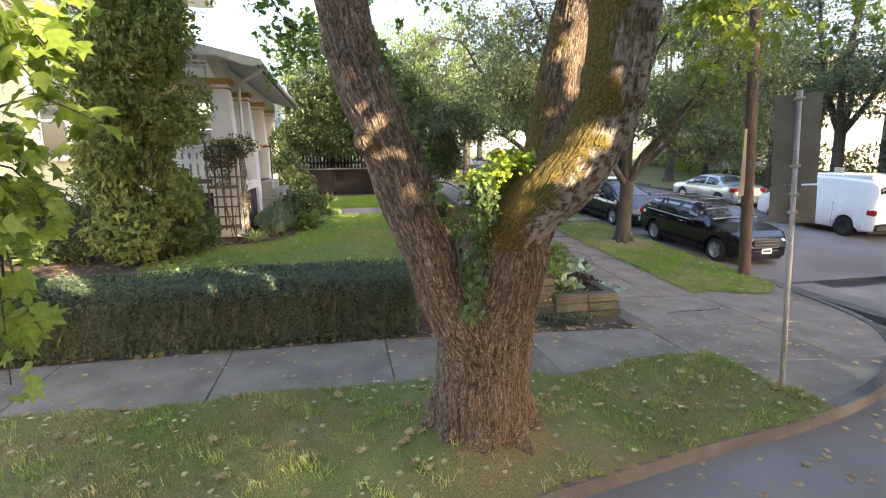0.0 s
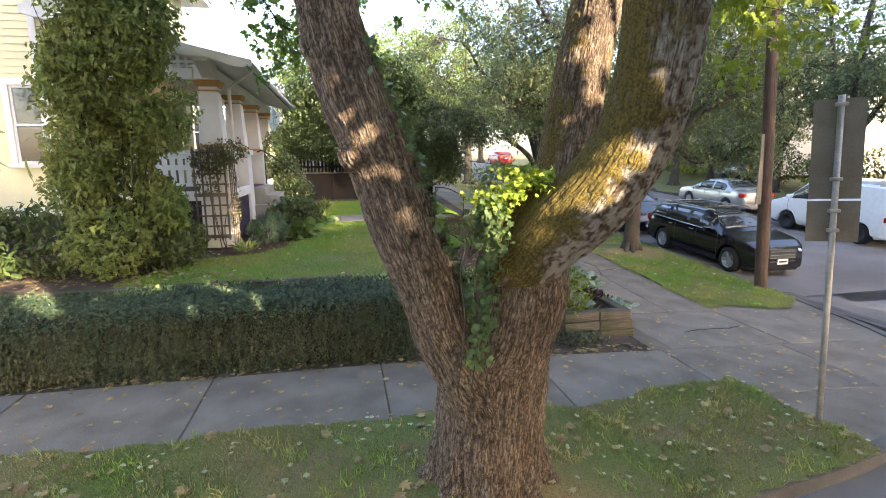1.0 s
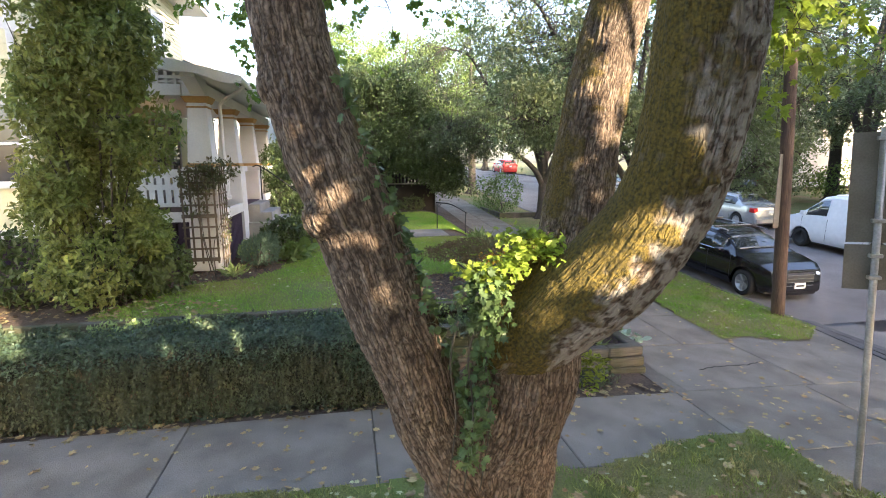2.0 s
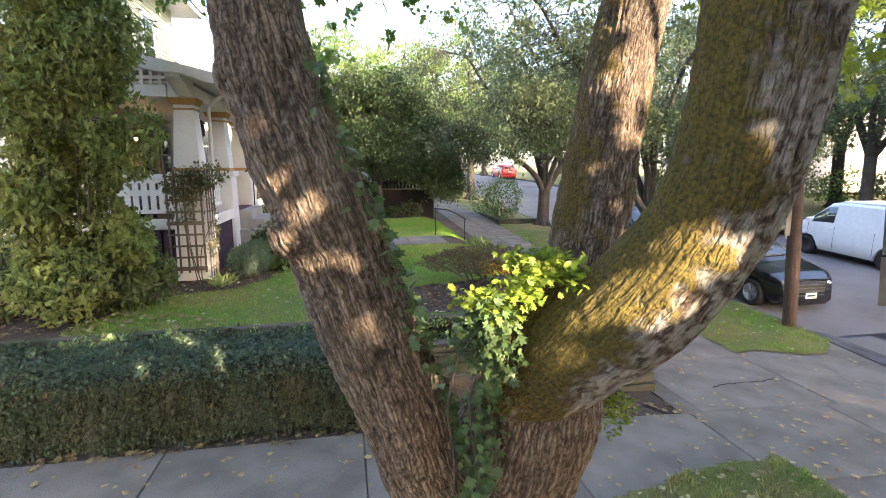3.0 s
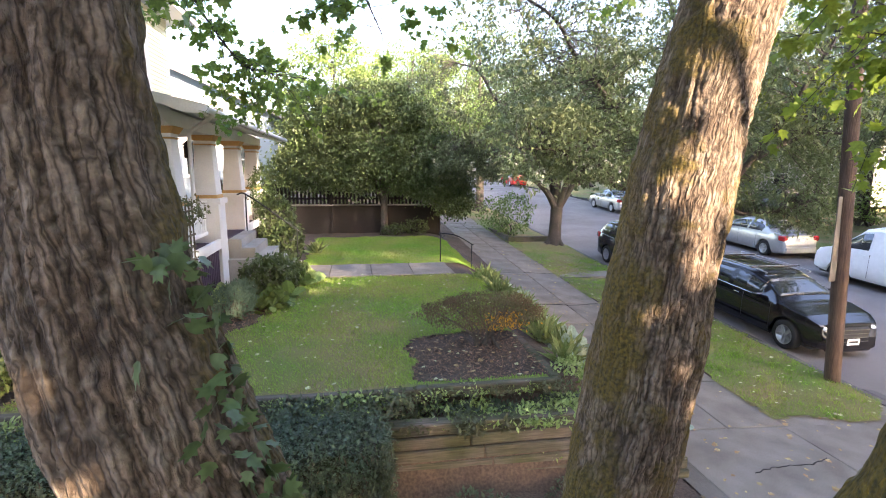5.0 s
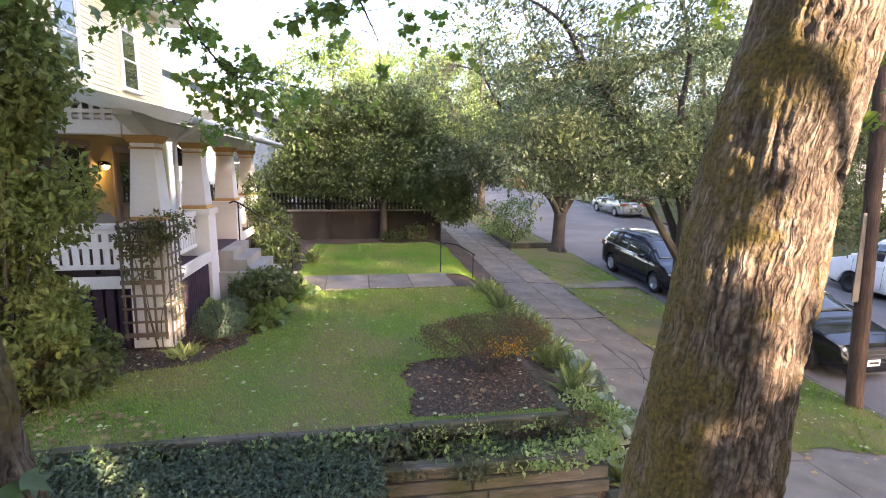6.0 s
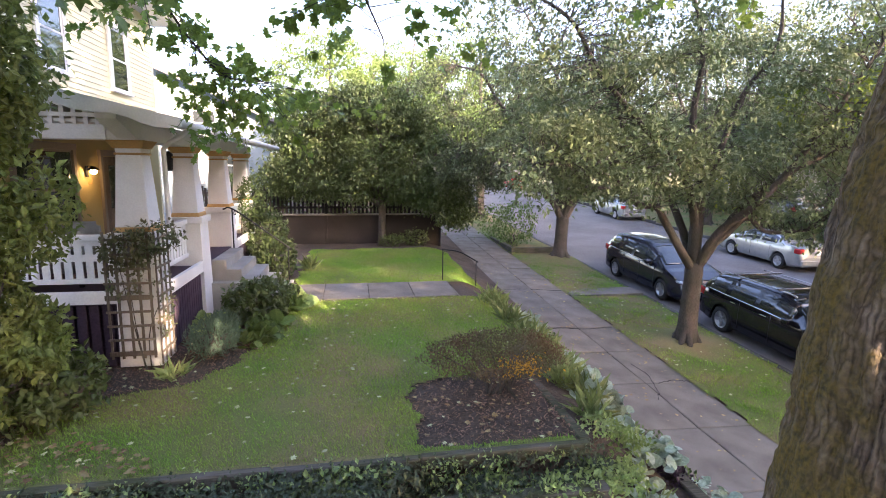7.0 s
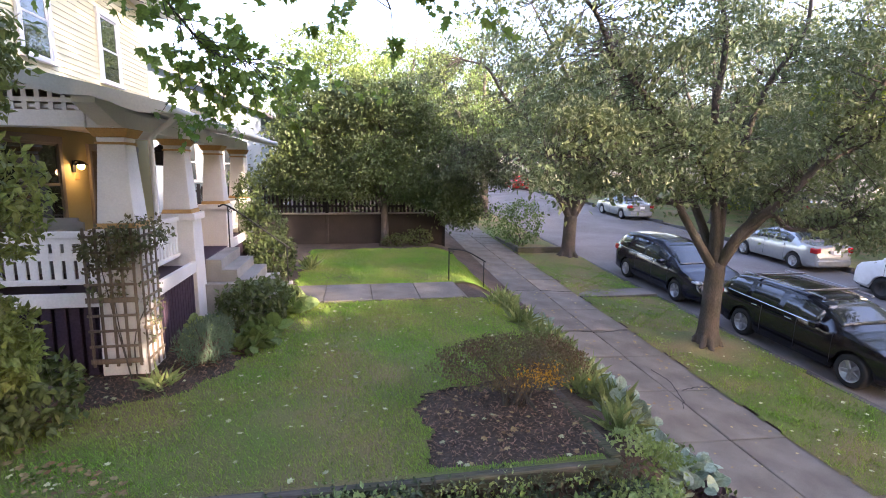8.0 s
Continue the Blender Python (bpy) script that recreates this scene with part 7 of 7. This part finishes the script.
def high_crown():
    rng = np.random.default_rng(410)
    n = 900
    centre, radii = np.array((2.6, 7.0, 9.6)), np.array((5.2, 5.0, 2.6))
    way = rng.normal(0, 1, (n, 3))
    way /= np.linalg.norm(way, axis=1, keepdims=True)
    tips = centre + way * radii * rng.uniform(0.25, 1.0, (n, 1)) ** 0.5
    places = np.repeat(tips, 22, 0) + rng.normal(0, 0.28, (n * 22, 3))
    places = places[places[:, 2] > 6.3]
    # unseen low lobe of foliage, added to shade the bush by the porch
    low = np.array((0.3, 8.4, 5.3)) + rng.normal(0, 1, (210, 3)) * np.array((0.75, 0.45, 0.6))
    v, f = leaves(places, 0.14, rng, (LOBED[0][[0, 2, 4, 6, 8, 10]], np.array([(0, 1, 2), (0, 2, 3), (0, 3, 4), (0, 4, 5)])), -0.5, 0.3)
    under(np_mesh("crown", v, f, MAPLELEAF), maple)
    low = low[low[:, 2] > 5.0]
    # unseen side over the street: close foliage added to block the sun, with a few gaps that let it in
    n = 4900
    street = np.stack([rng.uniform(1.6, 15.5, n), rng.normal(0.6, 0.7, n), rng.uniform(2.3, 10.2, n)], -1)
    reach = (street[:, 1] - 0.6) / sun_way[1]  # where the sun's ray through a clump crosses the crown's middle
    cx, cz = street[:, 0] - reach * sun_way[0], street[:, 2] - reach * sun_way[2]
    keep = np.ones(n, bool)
    for gx, gz, rx, rz in SUN_GAPS:
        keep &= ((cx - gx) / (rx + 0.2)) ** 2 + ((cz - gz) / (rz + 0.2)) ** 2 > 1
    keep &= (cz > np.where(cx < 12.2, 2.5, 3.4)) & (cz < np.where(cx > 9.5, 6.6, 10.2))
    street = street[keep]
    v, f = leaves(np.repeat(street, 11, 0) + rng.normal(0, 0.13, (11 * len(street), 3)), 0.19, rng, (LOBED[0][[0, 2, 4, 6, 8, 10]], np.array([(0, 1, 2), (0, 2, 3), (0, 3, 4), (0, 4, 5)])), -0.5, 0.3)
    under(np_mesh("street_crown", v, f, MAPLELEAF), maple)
    # limbs added to carry the unseen screen of foliage
    for a, b in (((4.4, 2.6, 7.4), (5.8, 0.4, 7.6)), ((3.9, 2.4, 7.5), (3.6, 0.3, 7.8)), ((5.2, 3.0, 7.5), (8.4, 1.0, 7.7)), ((6.5, 3.0, 7.2), (12.0, 0.8, 6.8)), ((3.7, 2.6, 6.6), (3.2, 0.4, 5.7)), ((5.4, 2.8, 6.4), (7.6, 0.4, 4.8))):
        under(rod("limb", [(3.65, 4.75, 6.5, 0.08), (*a, 0.06), (*b, 0.02)], PLAINBARK, None, "", 8, 16), maple)
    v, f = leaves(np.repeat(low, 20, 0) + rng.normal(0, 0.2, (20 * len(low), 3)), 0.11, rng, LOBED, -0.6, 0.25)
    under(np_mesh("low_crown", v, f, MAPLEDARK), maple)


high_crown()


# ---- creeper on the maple ----
def creeper():
    rng = np.random.default_rng(420)
    ob = thing("ivy", (2.35, 5.75, 1.6), "ivy and creeper growing over the fork of the maple", "ivy")
    IVY = material("ivy_leaf", (0.058, 0.10, 0.035), 0.45, tint=(0.09, 0.14, 0.05), tint_scale=3, piece=0.4, bump=0, through=0.25)
    left = spline(np.array(MAPLE["left"]), 200)
    def patch(name, places, size, mat, label, flat=0.1, droop=-0.6):
        v, f = leaves(places, size, rng, LOBED, droop, flat)
        under(np_mesh(name, v, f, mat, None, label), ob)
    sel = left[(left[:, 2] > 1.5) & (left[:, 2] < 3.35)]
    s = sel[rng.integers(0, len(sel), 520)]
    a = rng.normal(-0.05, 0.36, 520)
    off = np.stack([np.cos(a) * 0.95, np.sin(a) - 0.25, 0.25 + 0 * a], -1)
    keep = rng.uniform(0, 1, 520) < np.clip(1.25 - (s[:, 2] - 1.5) * 0.45, 0.15, 1)
    patch("stem_leaves", (s[:, :3] + off * (s[:, 3:4] + rng.uniform(0.0, 0.035, (520, 1))))[keep], 0.045, IVY, "dark green ivy leaves along the stem")
    n = 420
    t = rng.uniform(0, 1, n)
    p = np.stack([2.33 + 0.10 * t + rng.normal(0, 0.04, n), 5.74 - rng.uniform(0, 0.10, n) - 0.05 * t, 1.40 + 1.02 * t], -1)
    patch("hanging_leaves", p, 0.042, IVY, "ivy hanging in the fork")
    clumps = np.array([(2.44, 5.64, 2.40), (2.52, 5.62, 2.48), (2.60, 5.62, 2.54), (2.70, 5.60, 2.55), (2.78, 5.58, 2.50), (2.40, 5.64, 2.46), (2.84, 5.54, 2.42), (2.34, 5.68, 2.44), (2.56, 5.72, 2.60), (2.68, 5.70, 2.60)])
    n = 900
    p = clumps[rng.integers(0, len(clumps), n)] + rng.normal(0, 1, (n, 3)) * np.array((0.055, 0.05, 0.02)) + np.array((0, 0.02, 0.01))
    patch("top_leaves", p, 0.033, YELLOWLEAF, "bright yellow-green creeper leaves on top of the fork", 0.4, -0.3)
    n = 300
    p = clumps[rng.choice((0, 5, 7), n)] + rng.normal(0, 1, (n, 3)) * np.array((0.05, 0.035, 0.07)) - np.array((0.02, 0.04, 0.11))
    patch("skirt_leaves", p, 0.036, IVY, "green creeper leaves hanging below the top", 0.2, -0.9)
    for k in range(3):
        x = 2.27 + 0.09 * k
        pts = [(x, 5.70, 2.2 - 0.03 * k, 0.006), (x - 0.05, 5.65, 2.0, 0.006), (x - 0.02, 5.66, 1.7, 0.005), (x - 0.06, 5.70, 1.25, 0.004)]
        under(rod("vine", pts, PLAINBARK, None, "", 5, 16), ob)
    fern = thing("fern", (2.93, 5.9, 1.85), "small bright fern growing from the bark of the maple", "fern")
    for k in range(9):
        aa = -0.9 + k * 0.22
        tip = np.array((0.20 * math.cos(aa) + 0.06, -0.10 * math.sin(aa) - 0.02, 0.02 + 0.16 * math.sin(aa * 1.3)))
        p = np.array([tip * t + np.array((0, 0, -0.12 * t * t)) for t in np.linspace(0.15, 1, 26)])
        v, f = leaves(p, 0.04, rng, OVAL, 0.0, 0.6)
        np_mesh("frond", v, f, YELLOWLEAF, fern)
    return ob


creeper()


# ---- grass and fallen leaves ----
def blades(name, n, inside, x0, x1, y0, y1, height, size, label, seed, thin=None, mat=GRASS):
    rng = np.random.default_rng(seed)
    x, y = rng.uniform(x0, x1, n), rng.uniform(y0, y1, n)
    keep = inside(x, y)
    if thin is not None:
        keep &= rng.uniform(0, 1, n) < thin(x, y)
    x, y = x[keep], y[keep]
    yaw, lean = rng.uniform(0, 2 * np.pi, len(x)), rng.normal(0.35, 0.3, len(x))
    lv = BLADE[0]
    s = size * rng.uniform(0.5, 1.4, len(x))
    c, sn = np.cos(yaw), np.sin(yaw)
    px = lv[None, :, 0] * s[:, None] * 1.6
    py = (lv[None, :, 1] + lean[:, None] * lv[None, :, 2]) * s[:, None]
    pz = lv[None, :, 2] * s[:, None]
    v = np.stack([x[:, None] + px * c[:, None] - py * sn[:, None], y[:, None] + px * sn[:, None] + py * c[:, None], height(x, y)[:, None] + pz - 0.004], -1).reshape(-1, 3)
    f = (BLADE[1][None] + (np.arange(len(x)) * 4)[:, None, None]).reshape(-1, 3)
    return tagged(np_mesh(name, v, f, mat), label, "grass", kind="stuff")


def bare(x, y):
    return np.clip(0.55 + 0.55 * hills(x * 0.9, y * 0.9, 1.3) - 1.0 * np.exp(-((x - 2.7) ** 2 + (y - 6.0) ** 2) / 1.3), 0.04, 1)


blades("grass_front_verge", 200000, in_front_verge, -6, 7, 4.8, 8.3, verge_height, 0.035, "short patchy grass on the front verge", 501, bare)
blades("grass_clumps", 46000, lambda x, y: in_front_verge(x, y) & (hills(x * 3.1, y * 3.3, 0.7) + 0.6 * hills(x * 9, y * 8, 2.2) > 0.35), -6, 7, 4.8, 8.3, verge_height, 0.065, "tufts of longer grass and weeds in the verge", 504)
blades("grass_clumps_side", 26000, lambda x, y: in_side_verge(x, y) & (hills(x * 3.1, y * 3.3, 0.7) + 0.6 * hills(x * 9, y * 8, 2.2) > 0.3), 8.4, 10.9, 11, 22, lambda x, y: land(x, y) + 0.02, 0.06, "tufts of longer grass on the side verge", 505, None, LAWN)
blades("grass_side_verge", 90000, in_side_verge, 8.4, 10.9, 11, 26, lambda x, y: land(x, y) + 0.03 + 0.015 * hills(x, y), 0.035, "short grass on the side verge", 502, lambda x, y: np.clip(0.7 + 0.5 * hills(x * 1.6, y * 1.1, 0.4) - np.clip((y - 13.5) / 6, 0, 0.45) - 0.8 * np.exp(-((x - 9.6) ** 2 + (y - 15.85) ** 2) / 0.3), 0.12, 1), LAWN)
blades("grass_lawn", 370000, lambda x, y: ~in_bed(x, y) & ~in_walk(x, y) & (y > 10.8), -3, 5.7, 10.8, 24.7, lawn_height, 0.04, "mown green lawn", 503, lambda x, y: np.clip(0.9 + 0.4 * hills(x * 0.7, y * 0.7, 2.0) - 0.5 * np.exp(-((x - 1.5) ** 2 + (y - 11.8) ** 2) / 1.6), 0.25, 1), LAWN)

FALLEN = material("fallen_leaf", (0.30, 0.25, 0.11), 0.7, tint=(0.20, 0.11, 0.045), tint_scale=9, piece=0.55, bump=0)
PALEFALLEN = material("pale_fallen_leaf", (0.36, 0.38, 0.20), 0.7, piece=0.4, bump=0)


def litter(name, n, inside, x0, x1, y0, y1, height, size, mat, seed, label="fallen autumn leaves lying about", shape=LOBED, flat=0.93):
    rng = np.random.default_rng(seed)
    x, y = rng.uniform(x0, x1, n), rng.uniform(y0, y1, n)
    k = inside(x, y)
    x, y = x[k], y[k]
    v, f = leaves(np.stack([x, y, height(x, y) + 0.012], -1), size, rng, shape, 0.0, flat, 0.5)
    return tagged(np_mesh(name, v, f, mat), label, "fallen leaves", kind="stuff")


CHIP = material("bark_chip", (0.165, 0.102, 0.072), 0.95, tint=(0.15, 0.10, 0.07), tint_scale=6, piece=0.6, bump=0)
litter("bark_chips", 20000, lambda x, y: in_bed(x, y) & ~((x < 2) & (y < 12)), -1.5, 4.7, 10.85, 16.9, lambda x, y: lawn_height(x, y) - 0.005, 0.05, CHIP, 620, "shredded bark mulch on the planting beds", (OVAL[0] * np.array((0.5, 1, 1)), OVAL[1]), 0.6)
# a mixed row of small green plants filling the bed by the pavement
for i in range(34):
    rr = np.random.default_rng(700 + i)
    y = 10.3 + 6.6 * (i + rr.uniform(0, 1)) / 34
    x = rr.uniform(4.95, 6.3)
    kind = i % 5
    if kind == 0:
        tuft("lily_clump", on_bank(x, y), 60, 0.30, BLADELEAF, "clump of long arching grassy leaves", 740 + i, 0.14, (BLADE[0] * np.array((0.32, 2.0, 1.0)), BLADE[1]), 0.05, 0.6, 0.0)
    elif kind == 1:
        tuft("lambs_ear", on_bank(x, y), 34, 0.13, SILVERLEAF, "clump of soft silver-grey rounded leaves beside the pavement", 740 + i, 0.22)
    else:
        tuft("bedding_plant", on_bank(x, y), 110, 0.065, (LEAF, DARKLEAF, PALELEAF)[kind - 2], "small leafy green plant in the pavement bed", 740 + i, 0.30, OVAL, 0.22, 0.2, 0.5)
everywhere = lambda x, y: x == x
litter("fallen_leaves_small", 520, in_front_verge, -5, 7, 5, 8.4, lambda x, y: verge_height(x, y) + 0.025, 0.045, PALEFALLEN, 612)
litter("fallen_leaves_verge", 330, in_front_verge, -5, 7, 5, 8.4, lambda x, y: verge_height(x, y) + 0.02, 0.085, FALLEN, 601)
litter("fallen_leaves_pavement", 300, everywhere, -5, 8.4, 7.7, 9.3, land, 0.06, FALLEN, 602)
litter("fallen_leaves_edge", 420, lambda x, y: y > 9.12 + 0.1 * np.sin(x * 5), -5, 6.2, 9.05, 9.5, land, 0.07, FALLEN, 603)
litter("fallen_leaves_corner", 170, lambda x, y: y > kerb_side(x), 6.4, 10.5, 7, 11.2, land, 0.06, FALLEN, 604)
litter("fallen_leaves_side", 240, everywhere, 6.5, 8.5, 11, 24, land, 0.055, FALLEN, 605)
litter("fallen_leaves_strip", 200, in_side_verge, 8.5, 10.9, 11, 22, lambda x, y: land(x, y) + 0.06, 0.05, PALEFALLEN, 606)
litter("fallen_leaves_lawn", 330, lambda x, y: (y > 10.8), -2.5, 4.7, 10.8, 17.2, lambda x, y: lawn_height(x, y) + 0.03, 0.05, PALEFALLEN, 607)
litter("fallen_leaves_bed", 950, lambda x, y: x + (y - 11) * 0.8 < -0.2 + 0.3 * np.sin(y * 3), -3.5, 1.0, 10.8, 13.2, lambda x, y: lawn_height(x, y) + 0.03, 0.06, FALLEN, 608)
litter("fallen_leaves_mulch", 60, lambda x, y: in_bed(x, y), 2.8, 4.7, 10.8, 12.6, lambda x, y: lawn_height(x, y) + 0.01, 0.06, FALLEN, 609)
litter("fallen_leaves_gutter", 500, lambda x, y: (y < kerb_side(x) - 0.05 - 0.0 * x) & (y > kerb_side(x) - 0.9 + 0.3 * np.sin(x * 3)), 1, 10, 4, 9.5, lambda x, y: land(x, y) - ROAD_DROP, 0.07, FALLEN, 610)
litter("fallen_leaves_road", 420, lambda x, y: x == x, 19.2, 20.2, 12, 36, lambda x, y: land(11 + 0 * x, y) - ROAD_DROP, 0.09, FALLEN, 611)
